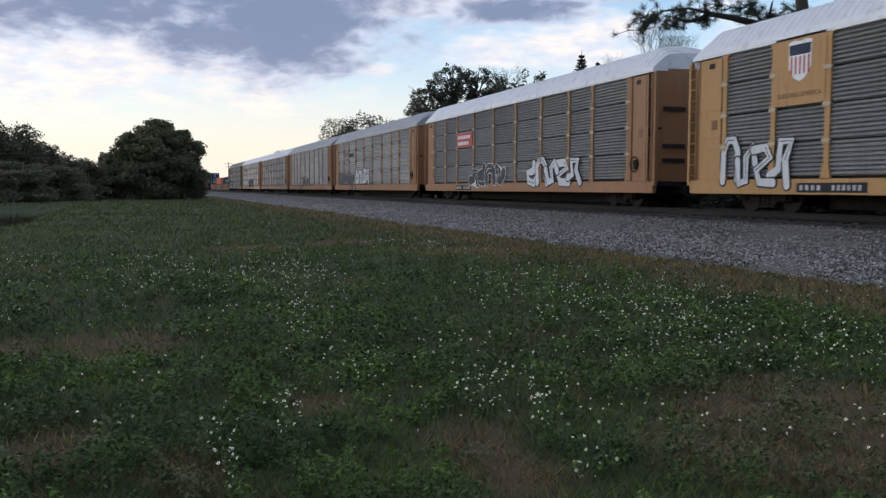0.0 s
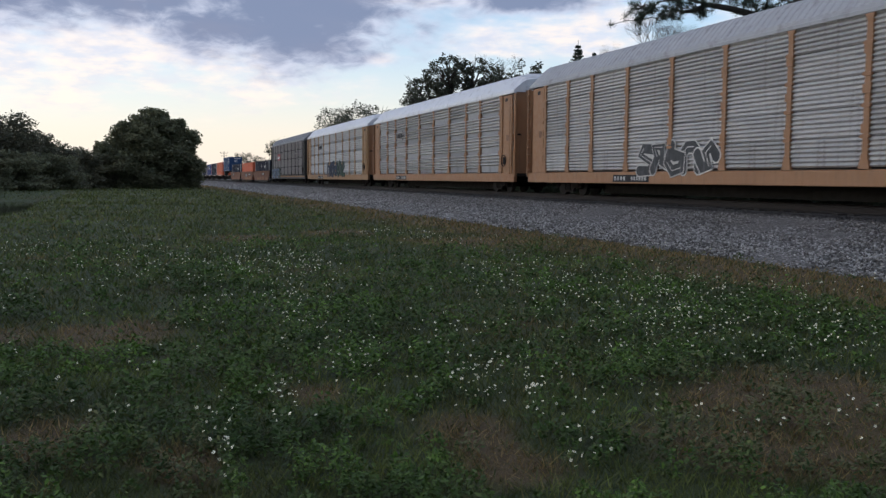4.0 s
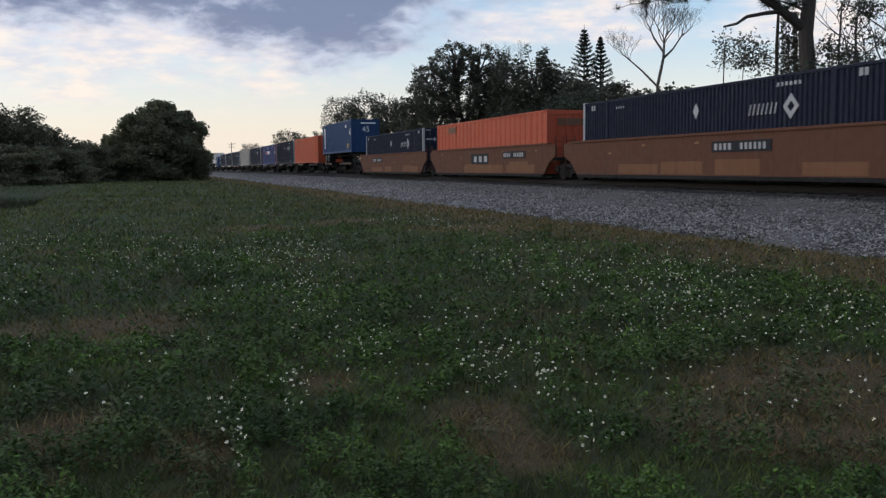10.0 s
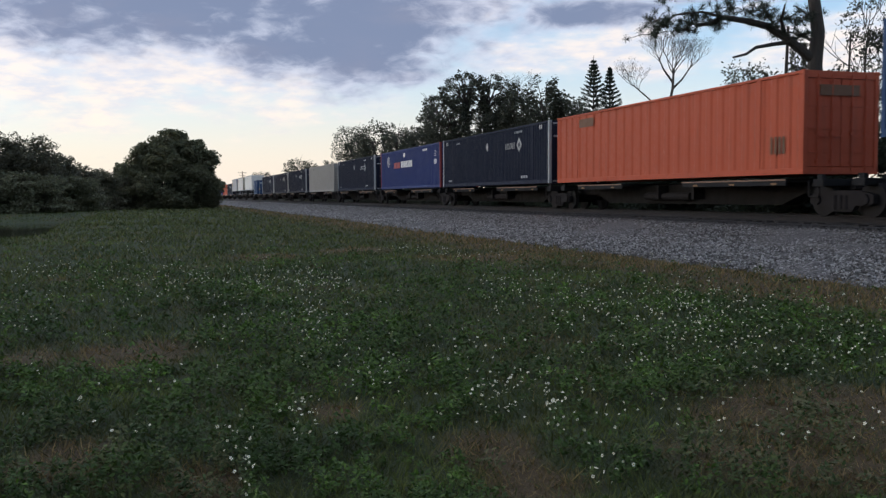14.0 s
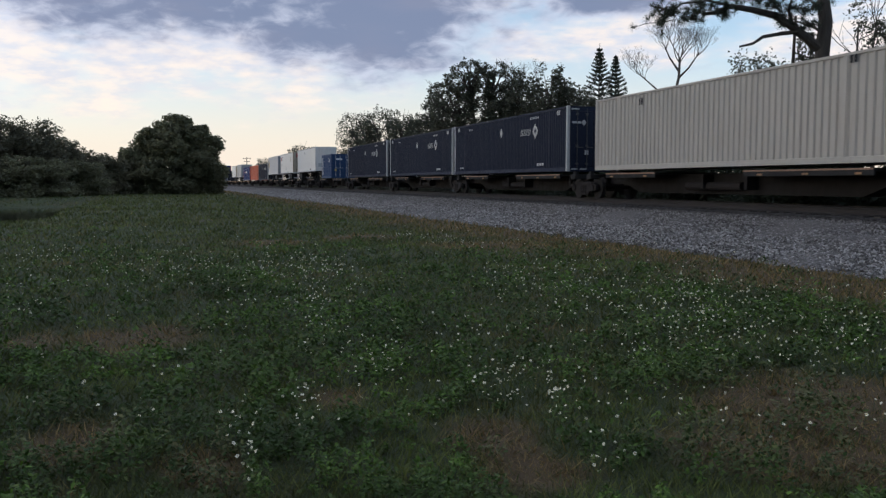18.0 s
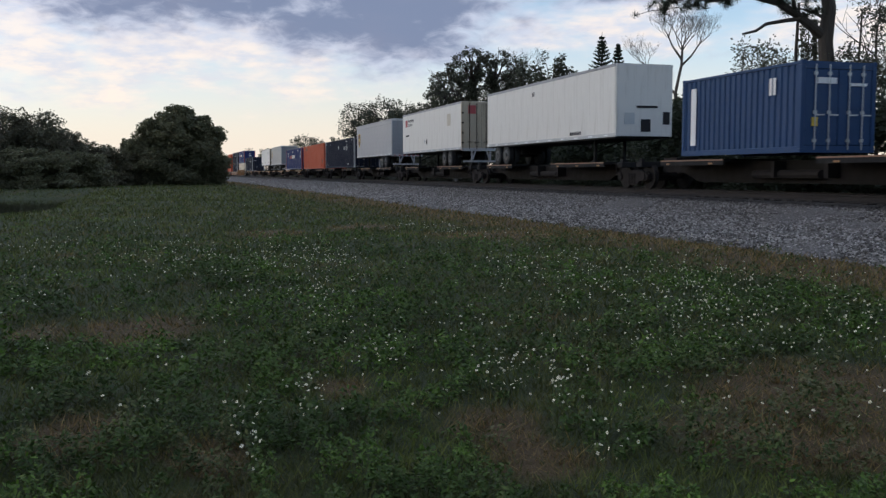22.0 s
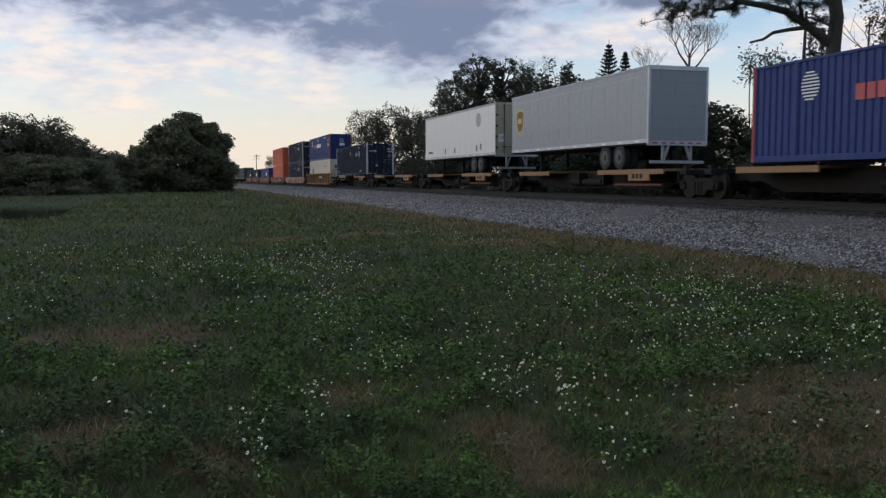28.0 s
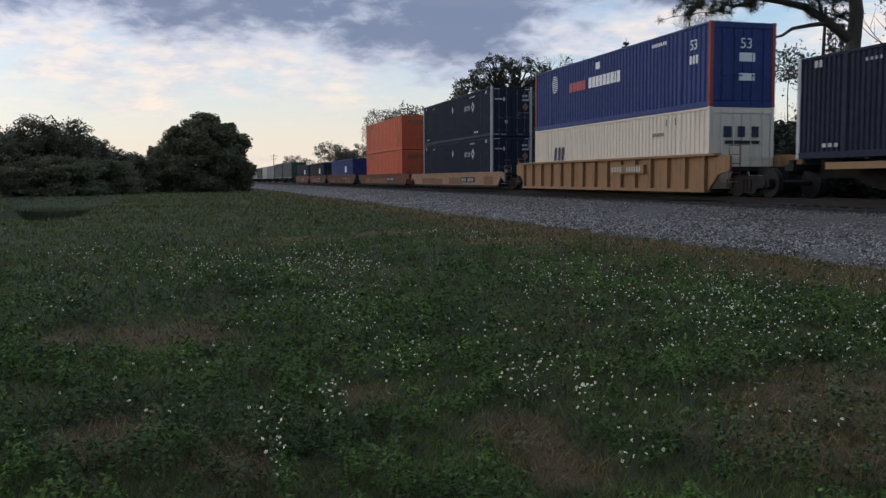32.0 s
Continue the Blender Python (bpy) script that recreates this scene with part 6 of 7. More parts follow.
# trees behind the railway
for i_, (az_, d_, h_, w_) in enumerate(((8.5, 215, 11.8, 4.6), (9.6, 205, 8.8, 3.6), (10.7, 190, 9.6, 4.2), (11.9, 140, 13.0, 4.2), (13.4, 128, 13.0, 4.0), (14.9, 120, 12.0, 3.8), (16.3, 112, 11.0, 3.4), (17.6, 98, 12.6, 3.6), (21.6, 92, 11.2, 3.2), (22.9, 88, 12.9, 3.2), (24.4, 84, 13.0, 3.2), (25.9, 84, 11.6, 3.2),
                                        (27.4, 78, 9.4, 3.2), (29.4, 72, 8.4, 3.2), (31.4, 66, 7.2, 2.8), (6.4, 260, 9.0, 5.0))):
    x_, y_ = polar(az_, d_)
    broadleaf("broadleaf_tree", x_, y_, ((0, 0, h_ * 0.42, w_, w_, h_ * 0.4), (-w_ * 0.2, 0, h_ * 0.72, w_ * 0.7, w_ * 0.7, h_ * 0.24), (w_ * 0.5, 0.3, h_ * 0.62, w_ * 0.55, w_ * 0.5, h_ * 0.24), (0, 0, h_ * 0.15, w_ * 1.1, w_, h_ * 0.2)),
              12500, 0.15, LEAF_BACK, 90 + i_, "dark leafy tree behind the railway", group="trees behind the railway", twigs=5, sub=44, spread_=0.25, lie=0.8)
x_, y_ = polar(19.7, 92)
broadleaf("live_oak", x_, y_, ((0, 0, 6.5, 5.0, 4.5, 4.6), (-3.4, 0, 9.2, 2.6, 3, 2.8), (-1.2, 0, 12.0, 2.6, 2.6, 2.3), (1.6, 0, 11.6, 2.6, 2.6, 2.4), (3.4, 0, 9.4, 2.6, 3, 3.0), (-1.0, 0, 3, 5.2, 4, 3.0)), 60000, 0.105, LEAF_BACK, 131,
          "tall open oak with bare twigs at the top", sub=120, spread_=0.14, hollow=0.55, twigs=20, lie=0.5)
twiggy_tree(21.2, 93, ((((0, 0), (0.3, 6), (0.2, 9.5), (0.9, 11.6)), 2.6, 0.14), (((0.3, 9.9), (1.6, 11.2), (3.0, 12.4)), 2.2, 0.07)), 19, "bare twiggy crown beside the oak", BARK)
for i_ in range(16):
    x_, y_ = 29.5 + 1.3 * math.sin(i_ * 2.1), 13 + i_ * 3.9
    h_, w_ = 5.3 + 0.9 * math.sin(i_ * 1.7) + (0.8 if i_ > 10 else 0), 3.3
    broadleaf("hedge_shrub", x_, y_, ((0, 0, h_ * 0.4, w_, w_, h_ * 0.45), (0.5, 0.6, h_ * 0.72, w_ * 0.7, w_ * 0.7, h_ * 0.26), (-0.8, -0.8, h_ * 0.55, w_ * 0.6, w_ * 0.6, h_ * 0.3), (-0.3, 0, 0.7, w_ * 1.05, w_, 1.1)), 12000, 0.15, LEAF_HEDGE, 150 + i_,
              "dense dark green shrub behind the railway", "shrub", "shrubs behind the railway", twigs=2)


def norfolk_pine(az, d, h, seed):
    """A straight stem with whorls of short level branches."""
    x, y = polar(az, d)
    t = new("norfolk_pine")
    t.location = (x, y, 0)
    bm = bmesh.new()
    limb(bm, [(0, 0, 0), (0, 0, h * 0.5), (0, 0, h)], 0.2, 0.02)
    part("trunk", bm, BARK, t)
    bm = bmesh.new()
    rng = np.random.RandomState(seed)
    pos = []
    z = 2.5
    while z < h - 0.3:
        r = min(0.03 + 0.32 * (h - z), 2.5) * rng.uniform(0.88, 1.08)
        for j in range(7):
            a = j * math.pi / 3.5 + rng.uniform(-0.2, 0.2)
            e = Vector((math.cos(a) * r, math.sin(a) * r, z + r * 0.36))
            limb(bm, [(0, 0, z), e], 0.035, 0.01, 4)
            s = rng.rand(95)
            p = np.outer(s, np.array([e.x, e.y, 0])) + np.stack([0 * s, 0 * s, z + r * 0.36 * s ** 1.5], 1)
            pos.append(p + rng.normal(size=p.shape) * np.array([0.045, 0.045, 0.05]))
        z += 0.3 + 0.035 * (h - z) + rng.uniform(-0.06, 0.06)
    tagged(part("branch_mass", bm, BARK, t), kind="stuff")
    pos = np.concatenate(pos)
    part("crown", leaf_mesh("crown", pos, rng.uniform(0.05, 0.11, len(pos)), NEEDLE, seed, 0.4), None, t)
    tagged(t, "slender tiered Norfolk pine behind the railway", "tree", "Norfolk pines")


norfolk_pine(27.15, 88, 15.0, 5)
norfolk_pine(28.15, 88, 13.9, 6)


def sparse_tree(name, az, d, h, seed, label, leaves=0, lean=(0, 0), depth=4, bark=None, leaf=0.1):
    x, y = polar(az, d)
    t = new(name)
    t.location = (x, y, 0)
    rand = random.Random(seed)
    bm, tips = bmesh.new(), []
    stem = [Vector((0, 0, 0))]
    for i in range(1, 7):
        stem.append(Vector((lean[0] * i / 6 + rand.uniform(-0.022, 0.022) * h, lean[1] * i / 6 + rand.uniform(-0.022, 0.022) * h, h * 0.115 * i)))
    limb(bm, stem, 0.011 * h, 0.003 * h, 8)
    part("trunk", bm, bark or BARK, t)
    bm = bmesh.new()
    for i in range(9):
        f = 0.36 + 0.64 * i / 8
        j = min(int(f * 6), 5)
        start = stem[j].lerp(stem[j + 1], f * 6 - j)
        turn = i * 2.4 + rand.uniform(-0.5, 0.5)
        branching(bm, start, (math.cos(turn), math.sin(turn), 0.3 + 0.6 * f), h * rand.uniform(0.14, 0.2), 0.0042 * h * (1.3 - 0.6 * f), depth - 1, rand, tips)
    tagged(part("branch_mass", bm, bark or BARK, t), kind="stuff")
    if leaves:
        rng = np.random.RandomState(seed)
        q = np.array([tuple(p) for p in tips])
        q = q[rng.choice(len(q), max(len(q) // 2, 1), replace=False)]
        q = q[rng.choice(len(q), leaves)] + rng.normal(size=(leaves, 3)) * 0.17
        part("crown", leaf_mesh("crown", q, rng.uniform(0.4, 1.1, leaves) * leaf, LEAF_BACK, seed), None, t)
    tagged(t, label, "tree", "thin trees behind the railway")


twiggy_tree(31.9, 60, (
    (((0.3, 0), (0.0, 3.5), (-0.25, 6.6), (0.1, 8.4), (0.15, 9.6)), 2.9, 0.15),
    (((0.1, 8.4), (0.7, 9.0), (1.3, 9.9)), 2.3, 0.08),
    (((0.1, 8.8), (-0.5, 9.7), (-0.8, 10.4)), 2.3, 0.08),
    (((-0.25, 6.6), (-1.3, 7.7), (-2.3, 8.6)), 1.9, 0.08),
), 7, "spreading bare tree with fine brown twigs", BARK_BROWN)
sparse_tree("bare_tree", 34.0, 58, 5.5, 8, "leafless brush tree tangled with vines", leaves=1500, depth=5, leaf=0.052)
sparse_tree("bare_tree", 36.4, 56, 4.8, 9, "leafless brush tree tangled with vines", leaves=1500, depth=5, leaf=0.052)
sparse_tree("thin_tree", 40.0, 52, 6.4, 14, "thin tree with vines and scant leaves", leaves=1500, depth=4)
sparse_tree("thin_tree", 35.2, 54, 5.1, 15, "leafless brush tree tangled with vines", leaves=1900, depth=5, leaf=0.052)
sparse_tree("thin_tree", 33.2, 55, 5.2, 16, "leafless brush tree tangled with vines", leaves=1900, depth=5, leaf=0.052)
sparse_tree("thin_tree", 37.6, 54, 5.0, 17, "leafless brush tree tangled with vines", leaves=1900, depth=5, leaf=0.052)
sparse_tree("thin_tree", 42.9, 50, 12.6, 11, "thin tree with scant dark leaf tufts", leaves=1100, depth=3)
sparse_tree("thin_tree", 44.8, 48, 12.8, 12, "thin tree with scant dark leaf tufts", leaves=1900, depth=3)
sparse_tree("thin_tree", 46.8, 50, 12.0, 13, "thin tree with scant dark leaf tufts", leaves=3800, depth=3)


def draped_tree(az, d, h, seed, label, r=0.13, falls=(), tufts=()):
    """A straight stem with hanging vines and leaf tufts. falls and tufts: across, up, reach, height, leaves."""
    x, y = polar(az, d)
    t = new("thin_tree")
    t.location = (x, y, 0)
    t.rotation_euler = (0, 0, -radians(az))
    rng = np.random.RandomState(seed)
    bm = bmesh.new()
    limb(bm, [(0, 0, 0), (0.05, 0.1, h * 0.4), (-0.04, 0, h * 0.75), (0.03, 0, h)], r, r * 0.55, 8)
    part("trunk", bm, BARK, t)
    bm, pos = bmesh.new(), []
    for a, z, w, tall, n in falls:
        strand = rng.normal(size=(22, 2)) * w * 0.5
        long_ = tall * rng.uniform(0.35, 1.0, 22)
        pick = rng.randint(0, 22, n)
        f = rng.rand(n)
        pos.append(np.stack([a + strand[pick, 0] + rng.normal(size=n) * 0.06, strand[pick, 1] + rng.normal(size=n) * 0.06, z - f * long_[pick]], 1))
        for i in range(22):
            limb(bm, [(a * 0.6, 0, z + 0.1), (a + strand[i, 0], strand[i, 1], z), (a + strand[i, 0] * 1.05, strand[i, 1], z - long_[i])], 0.014, 0.006, 4)
    for a, z, w, tall, n in tufts:
        pos.append(np.array([a, 0, z]) + rng.normal(size=(n, 3)) * np.array([w, w, tall]) * 0.5)
        limb(bm, [(0, 0, min(z, h) - abs(a) * 0.5), (a * 0.6, 0, z - 0.2), (a, 0, z)], 0.03, 0.012, 5)
    tagged(part("vine_mass", bm, BARK, t), kind="stuff")
    pos = np.concatenate(pos)
    part("crown", leaf_mesh("crown", pos, rng.uniform(0.05, 0.11, len(pos)), LEAF_BACK, seed, droop=0.4), None, t)
    tagged(t, label, "tree", "thin trees behind the railway")


draped_tree(38.6, 50, 10.2, 81, "straight dark trunk draped with hanging vines", falls=((0.75, 9.2, 0.8, 3.8, 900), (0.55, 8.0, 0.7, 3.4, 700), (1.2, 7.0, 0.9, 2.6, 600)), tufts=((-1.4, 7.6, 1.0, 0.7, 420), (-0.9, 6.9, 1.0, 0.8, 420), (1.4, 6.0, 1.2, 1.0, 500), (0.3, 5.4, 1.4, 0.9, 600)))
draped_tree(35.6, 55, 8.6, 82, "slim stem with one ragged leaf tuft", r=0.05, tufts=((0, 8.4, 0.55, 0.7, 260), (0.1, 7.5, 0.7, 0.5, 160)))
draped_tree(36.7, 55, 8.2, 83, "slim stem with one ragged leaf tuft", r=0.04, tufts=((0, 7.4, 0.6, 0.4, 220), (-0.2, 8.6, 0.25, 0.5, 60)))
draped_tree(28.9, 80, 8.6, 84, "slim young conifer standing over the hedge", r=0.06, tufts=((0, 8.3, 0.4, 0.5, 200), (0, 7.6, 0.8, 0.6, 320), (0, 6.8, 1.0, 0.7, 360)))
draped_tree(42.0, 46, 9.0, 85, "thin tree with drooping leafy vines", r=0.07, falls=((0.3, 6.6, 1.0, 2.4, 700),), tufts=((0.8, 8.6, 0.9, 0.6, 380), (-0.5, 7.0, 0.8, 0.5, 300), (0.9, 5.6, 1.2, 0.8, 500)))

# the great pine: a thick stem, a heavy limb towards the track and a dead one
PINE_LIMBS = (
    (0.41, 0.22, ((29.78, 35.06, -0.10), (29.80, 35.04, 5.50), (29.65, 35.17, 7.59), (29.74, 35.09, 9.14), (29.58, 35.23, 10.70), (29.80, 35.04, 13.23), (29.67, 35.16, 15.28))),
    (0.24, 0.07, ((29.59, 35.22, 7.86), (28.85, 35.18, 8.29), (28.01, 35.22, 8.82), (27.08, 35.31, 9.31), (26.01, 35.49, 9.54), (24.93, 35.65, 9.67), (24.05, 35.64, 9.32), (23.65, 35.91, 9.30))),
    (0.11, 0.05, ((28.16, 35.10, 8.60), (27.60, 35.55, 8.55), (26.68, 35.62, 8.37), (26.04, 35.47, 8.01), (25.28, 35.40, 7.82))),
    (0.07, 0.03, ((24.93, 35.65, 9.67), (23.84, 35.78, 9.89), (22.55, 36.02, 9.72), (21.57, 36.04, 8.80))),
    (0.09, 0.04, ((29.68, 35.15, 8.63), (29.66, 35.81, 9.00), (29.40, 36.67, 9.40))),
    (0.1, 0.04, ((28.01, 35.22, 8.82), (27.55, 34.95, 9.52), (27.35, 34.46, 10.16))),
)
pine = new("pine_tree")
pine.location = (PINE_LIMBS[0][2][0][0], PINE_LIMBS[0][2][0][1], 0)
bunches = []
base_ = Vector((*pine.location[:2], 0))
for r0_, r1_, pts_ in PINE_LIMBS:
    bm = bmesh.new()
    limb(bm, [Vector(p) - base_ for p in pts_], r0_, r1_, 10)
    part("trunk" if r0_ > 0.3 else "limb", bm, BARK, pine)
rng = np.random.RandomState(77)
sprays = bmesh.new()
for cx_, cy_, cz_, s_ in (
    (21.57, 36.04, 8.88, 1.0),
    (21.98, 35.79, 9.15, 0.9),
    (22.87, 35.82, 9.07, 0.8),
    (21.56, 36.04, 9.43, 0.8),
    (23.64, 35.92, 9.76, 0.8),
    (24.44, 35.38, 9.74, 0.8),
    (26.20, 35.35, 9.98, 0.9),
    (27.96, 35.26, 9.08, 0.9),
    (27.55, 34.95, 9.64, 1.0),
    (26.58, 35.07, 9.87, 0.8),
    (22.07, 35.74, 10.39, 1.0),
    (24.23, 35.52, 10.59, 1.0),
    (26.56, 35.08, 10.75, 1.0),
    (28.29, 34.99, 11.08, 1.1),
    (30.36, 34.56, 11.62, 1.2),
    (23.17, 35.63, 9.30, 0.6),
    (27.00, 35.20, 9.72, 0.7),
    (25.30, 35.50, 10.10, 0.8),
    (28.60, 35.00, 9.60, 0.8),
    (29.30, 35.30, 10.00, 0.9),
    (24.60, 35.60, 9.30, 0.5),
    (28.90, 35.10, 8.95, 0.6),
):
    core_ = np.array([cx_, cy_, cz_]) - np.array(base_)
    for _ in range(13):
        o_ = core_ + rng.normal(size=3) * np.array([0.46, 0.5, 0.27]) * s_
        limb(sprays, [core_ + np.array([0.1, 0, -0.05]), (core_ + o_) / 2 + np.array([0, 0, 0.06]), o_], 0.022, 0.01, 4)
        bunches.append(np.repeat(o_[None], 64, 0))
hub = np.concatenate(bunches)
k = len(hub)
u = rng.normal(size=(k, 3)) + np.array([0, 0, 0.25])
u *= (rng.uniform(0.16, 0.30, k) / np.linalg.norm(u, axis=1))[:, None]
w = np.cross(u, rng.normal(size=(k, 3)))
w *= (0.0085 / np.linalg.norm(w, axis=1))[:, None]
v = np.stack([hub - w * 0.6, hub + w * 0.6, hub + u + w * 0.5, hub + u - w * 0.5], 1).reshape(-1, 3)
tagged(part("spray_mass", sprays, BARK, pine), kind="stuff")
part("crown", raw_mesh("crown", v, np.arange(4 * k).reshape(k, 4), NEEDLE), None, pine, "stiff needle tufts")
tagged(pine, "great dark pine with heavy crooked limbs", "tree")

# far pole
pole = new("utility_pole")
pole.location = (24.2, 285, 0)
bm = bmesh.new()
rod(bm, (0, 0, 0), (0, 0, 9.6), 0.15, 8, 0.1)
part("shaft", bm, BARK, pole)
for z_, w_ in ((9.0, 1.2), (8.1, 0.9)):
    bm = bmesh.new()
    box(bm, -w_, w_, -0.06, 0.06, z_, z_ + 0.12)
    part("crossarm", bm, BARK, pole)
    for x_ in (-w_ + 0.1, 0.4, w_ - 0.1):
        bm = bmesh.new()
        rod(bm, (x_, 0, z_ + 0.12), (x_, 0, z_ + 0.32), 0.05, 6)
        part("insulator", bm, coat("rust_steel"), pole)
tagged(pole, "distant wooden utility pole with two crossarms", "utility pole")

# unseen woods added far behind the viewer: close the field, cut low sky light
rng = np.random.RandomState(91)
a_ = np.radians(rng.uniform(-75, -200, 9000))
r_ = 62 + rng.rand(9000) * 14
top_ = 12.5 + 2.5 * np.sin(a_ * 9) + 1.5 * np.sin(a_ * 23 + 1)
pos = np.stack([r_ * np.sin(a_), r_ * np.cos(a_), top_ * rng.rand(9000) ** 0.8], 1)
tagged(new("unseen_woods", leaf_mesh("unseen_woods", pos, rng.uniform(0.7, 1.5, 9000), LEAF_HEDGE, 92)), "unseen belt of woods added to cut low sky light", "woods", kind="stuff")


# ---- the field's plants ----
def blade_material(name, a, b, dry_a, dry_b):
    n = Nodes(name)
    r = n.t.nodes.new("ShaderNodeNewGeometry").outputs["Random Per Island"]
    p = n.place()
    green = n.mix(n.m("POWER", r, 1.4), a, b)
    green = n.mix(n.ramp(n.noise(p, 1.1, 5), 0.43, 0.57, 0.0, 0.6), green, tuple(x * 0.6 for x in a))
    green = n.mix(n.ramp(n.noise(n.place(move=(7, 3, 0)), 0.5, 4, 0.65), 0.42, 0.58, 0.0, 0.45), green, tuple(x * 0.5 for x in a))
    green = n.mix(n.ramp(n.noise(p, 0.22, 3), 0.5, 0.72, 0.0, 0.4), green, tuple(x * 0.8 for x in b))
    green = n.mix(n.ramp(r, 0.965, 0.985, 0.0, 0.55), green, dry_b)
    return n.leafy(n.mix(n.m("MULTIPLY", dryness(n, p), n.ramp(r, 0.15, 0.5)), green, n.mix(r, dry_a, dry_b)), 0.75, 0.15)


def field_points(k, near, far, seed, az0=-32, az1=66):
    """Places on the grass round where one stands, thinning out with distance."""
    rng = np.random.RandomState(seed)
    d = near * (far / near) ** rng.rand(k)
    a = np.radians(rng.uniform(az0, az1, k))
    x, y = d * np.sin(a), d * np.cos(a)
    rim = TRACK_X - 7.35 + 0.22 * waves(x, y, 14, 2.2) + 0.3 * waves(x, y, 15, 0.7)
    z = ground_z(x, y)
    keep = (x < rim) & (z > -0.7)
    return x[keep], y[keep], z[keep], d[keep], rng


def parched(x, y):
    """How bare a place is, 0 to 1."""
    out = np.zeros_like(x)
    for dx, dy, r in DRY:
        out = np.maximum(out, 1 - np.hypot((x - dx) / r, (y - dy) / (1.4 * r)))
    return np.clip(out * 1.3 + 0.6 * waves(x, y, 35, 0.5) * (out > 0) + 0.3 * waves(x, y, 36, 0.16) * (out > 0) - 0.15, 0, 1)


def lushness(x, y):
    """How thick the weeds stand, about -1.5 to 1.5."""
    return 0.65 * waves(x, y, 31, 2.3) + 0.65 * waves(x, y, 32, 0.9) + 0.55 * waves(x, y, 33, 0.4) - 1.6 * parched(x, y) - 0.6 * smooth((x - 6.0) / 4.0) + 0.15


# blades of grass
x, y, z, d, rng = field_points(340000, 2.0, 170, 21)
behind = field_points(60000, 0.5, 40, 23, 66, 328)
x, y, z, d = (np.concatenate(q) for q in zip((x, y, z, d), behind[:4]))
k = len(x)
bare = parched(x, y)
thick = np.clip(lushness(x, y), 0, 1)
h = (0.03 + 0.07 * rng.rand(k) ** 1.5) * (1 - 0.45 * bare) * (1 + np.minimum(d, 60) / 45) * (1 - 0.35 * thick * (d < 16))
w = (0.0026 + 0.003 * rng.rand(k)) * np.maximum(np.minimum(d / 4.5, 2.2) * np.maximum(d / 10.0, 1) ** 0.8, 0.8)
a, tilt, ta = rng.uniform(0, 6.28, k), rng.uniform(0.2, 1.3, k) * (1 + 0.9 * bare), rng.uniform(0, 6.28, k)
root = np.stack([x, y, z - 0.01], 1)
side = np.stack([np.cos(a) * w, np.sin(a) * w, 0 * w], 1)
bend = np.stack([np.cos(ta) * h * tilt, np.sin(ta) * h * tilt, h], 1)
v = np.stack([root - side, root + side, root + bend], 1).reshape(-1, 3)
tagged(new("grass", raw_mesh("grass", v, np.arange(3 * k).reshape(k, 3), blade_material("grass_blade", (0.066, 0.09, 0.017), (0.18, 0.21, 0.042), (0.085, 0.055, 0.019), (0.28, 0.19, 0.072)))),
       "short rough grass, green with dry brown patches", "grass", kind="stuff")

# low broad-leaved weeds: leaves on small bushy plants
x, y, z, d, rng = field_points(21000, 2.0, 50, 22)
behind = field_points(2600, 0.8, 20, 24, 66, 328)
x, y, z, d = (np.concatenate(q) for q in zip((x, y, z, d), behind[:4]))
lush = lushness(x, y)
keep = (lush + rng.uniform(-0.4, 0.4, len(x)) > 0.18) & (rng.rand(len(x)) > 0.95 * smooth((d - 8) / 24.0))
x, y, z, d, lush = x[keep], y[keep], z[keep], d[keep], np.clip(lush[keep], 0, 1.5)
m = 34
k = len(x) * m
grow = np.maximum(d / 5, 0.8)
wide = (0.045 + 0.05 * lush) * rng.uniform(0.6, 1.4, len(x)) * grow ** 0.7
tall = (0.06 + 0.20 * lush) * rng.uniform(0.5, 1.3, len(x)) / (1 + np.maximum(d - 16, 0) / 20)


def rep(q):
    return np.repeat(q, m)


ang, up_ = rng.uniform(0, 6.28, k), rng.rand(k) ** 0.7
out_ = np.sqrt(1 - up_ ** 2) * (0.55 + 0.45 * rng.rand(k))
pos = np.stack([rep(x) + np.cos(ang) * out_ * rep(wide), rep(y) + np.sin(ang) * out_ * rep(wide), rep(z) + 0.012 + rep(tall) * up_ * (0.75 + 0.25 * rng.rand(k))], 1)
size = (0.009 + 0.015 * rng.rand(k)) * rep(np.minimum(grow, 1.6) ** 0.66 * np.maximum(grow / 1.6, 1) ** 0.35)
u = np.stack([np.cos(ang) * (0.4 + out_), np.sin(ang) * (0.4 + out_), rng.uniform(-0.6, 0.5, k)], 1) + rng.normal(size=(k, 3)) * 0.4
u /= np.linalg.norm(u, axis=1)[:, None]
wv = np.cross(u, np.array([0, 0, 1.0]) + 0.4 * rng.normal(size=(k, 3)))
wv /= np.linalg.norm(wv, axis=1)[:, None]
u, wv = u * size[:, None], wv * (size * 0.45)[:, None]
v = np.stack([pos - u, pos + wv - u * 0.1, pos + u, pos - wv - u * 0.1], 1).reshape(-1, 3)
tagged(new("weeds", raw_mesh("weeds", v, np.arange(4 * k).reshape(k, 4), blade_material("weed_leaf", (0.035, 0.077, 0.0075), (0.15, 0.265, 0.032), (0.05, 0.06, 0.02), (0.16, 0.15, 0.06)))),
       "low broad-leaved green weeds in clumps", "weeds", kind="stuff")

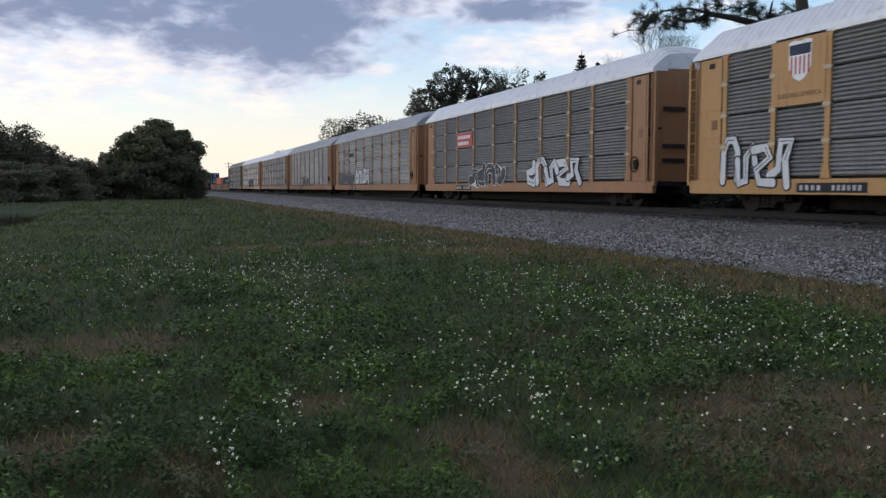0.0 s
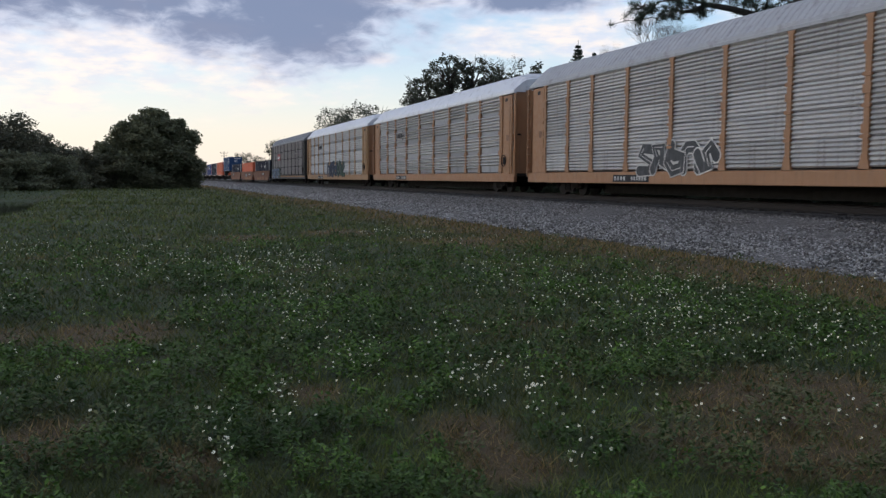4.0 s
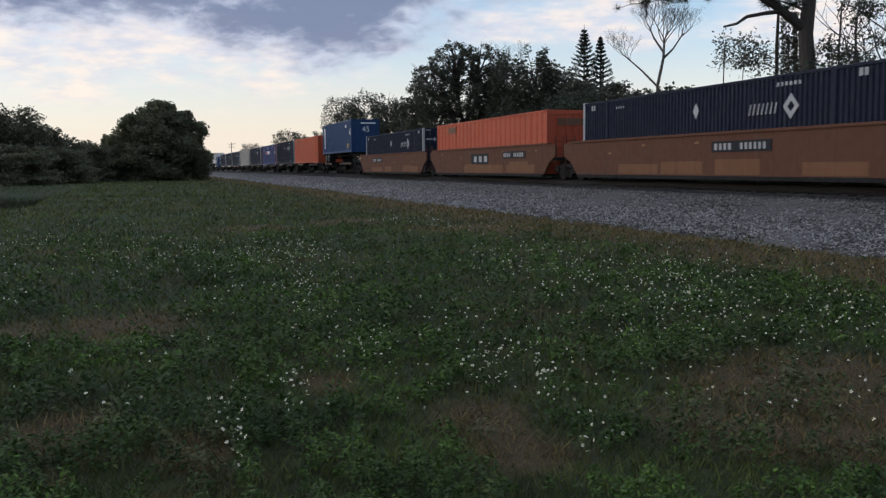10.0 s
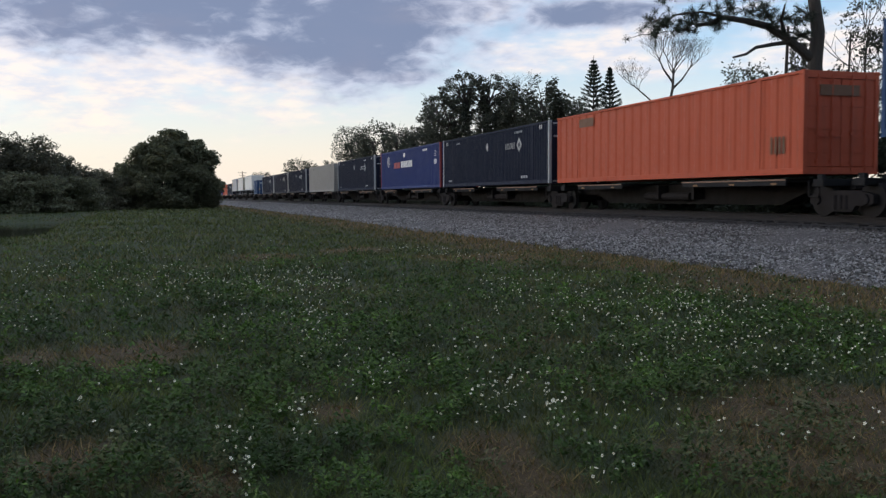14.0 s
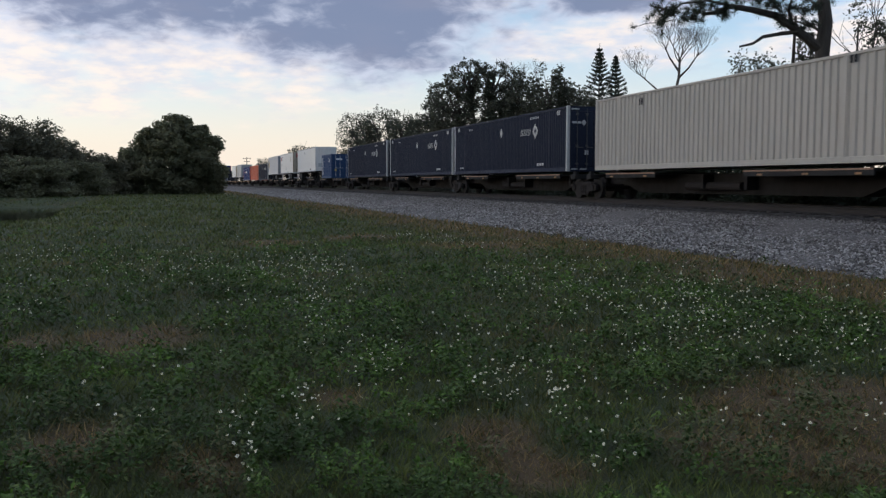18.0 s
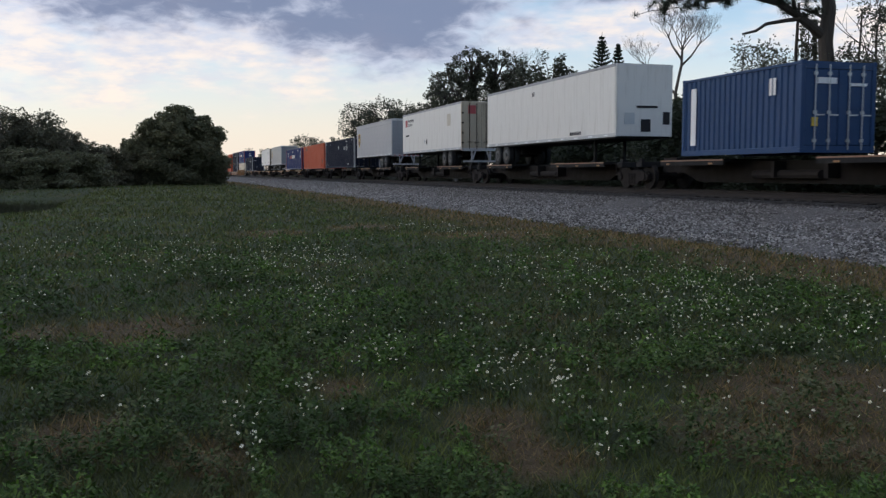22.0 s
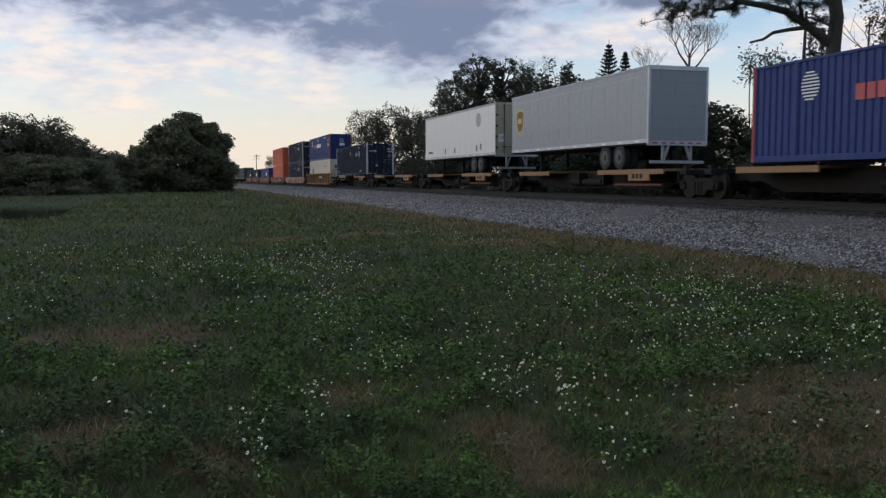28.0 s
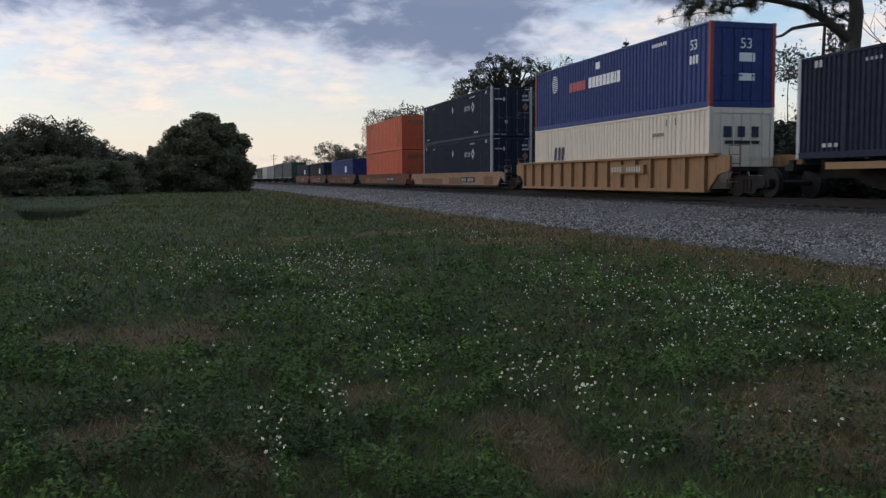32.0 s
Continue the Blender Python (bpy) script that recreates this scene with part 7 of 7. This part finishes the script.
# white flowers, patch by patch: place, reach across and along, count
FLOWERS = (
    (-0.12, 15.70, 0.66, 3.22, 110), (1.53, 14.51, 0.73, 2.85, 160), (2.53, 14.73, 0.38, 1.69, 55), (-2.18, 18.05, 0.46, 3.22, 50),
    (-1.53, 11.30, 0.19, 0.68, 18), (5.78, 21.05, 0.56, 1.89, 25), (6.12, 18.54, 0.38, 1.50, 25), (4.90, 11.95, 0.37, 1.73, 60),
    (4.91, 9.92, 0.39, 2.80, 90), (6.34, 10.30, 0.61, 1.63, 85), (5.06, 7.38, 0.61, 1.95, 180), (5.44, 8.48, 0.25, 1.57, 40),
    (7.17, 8.54, 0.40, 1.18, 22), (5.98, 6.38, 0.36, 1.08, 60), (1.58, 8.45, 0.33, 1.37, 45), (1.61, 10.36, 0.26, 1.10, 35),
    (1.59, 6.73, 0.13, 0.42, 14), (2.45, 7.09, 0.29, 1.21, 25), (2.30, 5.69, 0.20, 0.47, 40), (2.36, 5.08, 0.09, 0.39, 14),
    (0.36, 4.76, 0.05, 0.24, 9), (0.35, 4.31, 0.03, 0.07, 6), (0.81, 5.28, 0.05, 0.22, 9), (0.82, 5.67, 0.04, 0.09, 5),
    (2.05, 3.92, 0.07, 0.21, 9),
)
rng = np.random.RandomState(51)
fp = []
for x_, y_, ra_, rb_, n_ in FLOWERS:
    n_ = int(n_ * 1.45) + 2
    q_ = rng.normal(size=(n_, 2)) * (0.8 if n_ > 20 else 1.1)
    o_ = Vector((x_, y_)).normalized()
    px_ = x_ + q_[:, 0] * ra_ * o_.y + q_[:, 1] * rb_ * o_.x
    py_ = y_ - q_[:, 0] * ra_ * o_.x + q_[:, 1] * rb_ * o_.y
    fp.append(np.stack([px_, py_], 1))
sx, sy, sz, sd, _ = field_points(560, 5.0, 40, 52, -14, 50)
fp = np.concatenate(fp + [np.stack([sx, sy], 1)])
twins = fp[rng.rand(len(fp)) < 0.2]
fp = np.concatenate([fp, twins + rng.normal(size=twins.shape) * 0.025])
fp = fp[fp[:, 0] < TRACK_X - 7.6]
k = len(fp)
hz = ground_z(fp[:, 0], fp[:, 1]) + rng.uniform(0.10, 0.27, k)
rad = rng.uniform(0.006, 0.0118, k) * np.interp(np.hypot(fp[:, 0], fp[:, 1]), [6, 10, 20], [1.0, 1.1, 1.3])
nrm = rng.normal(size=(k, 3)) * 0.8 + np.array([-0.25, -0.45, 0.95])
nrm /= np.linalg.norm(nrm, axis=1)[:, None]
e1 = np.cross(nrm, np.array([1.0, 0.3, 0]))
e1 /= np.linalg.norm(e1, axis=1)[:, None]
e2 = np.cross(nrm, e1)
c = np.concatenate([fp, hz[:, None]], 1)
petals = []
for j in range(5):
    a = 2 * math.pi * j / 5 + rng.uniform(-0.25, 0.25, k)
    u = (e1 * np.cos(a)[:, None] + e2 * np.sin(a)[:, None]) * rad[:, None]
    s = (e2 * np.cos(a)[:, None] - e1 * np.sin(a)[:, None]) * rad[:, None] * 0.42
    up = nrm * rad[:, None] * rng.uniform(-0.1, 0.25, k)[:, None]
    petals.append(np.stack([c + u * 0.12, c + u * 0.65 + s + up, c + u * 1.1 + up, c + u * 0.65 - s + up], 1))
v = np.concatenate(petals).reshape(-1, 3)
pn_ = Nodes("petal")
pn_.finish(pn_.mix(pn_.t.nodes.new("ShaderNodeNewGeometry").outputs["Random Per Island"], (0.80, 0.74, 0.52), (0.95, 0.90, 0.72)), 0.6)
flowers = tagged(new("wildflowers", raw_mesh("wildflowers", v, np.arange(len(v)).reshape(-1, 4), pn_.mat)), "small white five-petalled wildflowers scattered over the field", "flowers", kind="stuff")
yn_ = Nodes("flower_heart")
yn_.finish((0.5, 0.36, 0.04), 0.7)
r_ = rad[:, None] * 0.3
hv = np.stack([c + e1 * r_, c + e2 * r_, c - e1 * r_, c - e2 * r_], 1) + (nrm * rad[:, None] * 0.2)[:, None]
part("flower_hearts", raw_mesh("flower_hearts", hv.reshape(-1, 3), np.arange(4 * k).reshape(k, 4), yn_.mat), None, flowers, "yellow flower hearts")
st = np.stack([c - e1 * 0.0016, c + e1 * 0.0016, c * np.array([1, 1, 0]) + np.stack([rng.normal(size=k) * 0.03, rng.normal(size=k) * 0.03, ground_z(fp[:, 0], fp[:, 1])], 1)], 1).reshape(-1, 3)
sn_ = Nodes("flower_stem")
sn_.finish((0.04, 0.08, 0.02), 0.8)
part("flower_stems", raw_mesh("flower_stems", st, np.arange(3 * k).reshape(k, 3), sn_.mat), None, flowers, "thin green stems")


# ---- what moves ----
def travelled(t):
    """Metres that the train has come since the start."""
    return 18.3863 * t - 0.000328 * t * t + 0.000166 * t ** 3


def motions():
    times = [0, 4, 8, 12, 16, 20, 24, 28, 32]
    for thing, u in CONSIST:
        z = thing.get("z", 0.0)
        walk(thing, [(t, pose(TRACK_X, u - travelled(t), RAIL + z)) for t in times])
    walk(low_clouds, [(0, pose(0, 0, EYE, 0, 0, 0)), (16, pose(0, 0, EYE, 0, 0, -4.4)), (32, pose(0, 0, EYE, 0, 0, -8.2))])
    walk(high_clouds, [(0, pose(0, 0, EYE, 0, 0, 0)), (32, pose(0, 0, EYE, 0, 0, -2.0))])


motions()
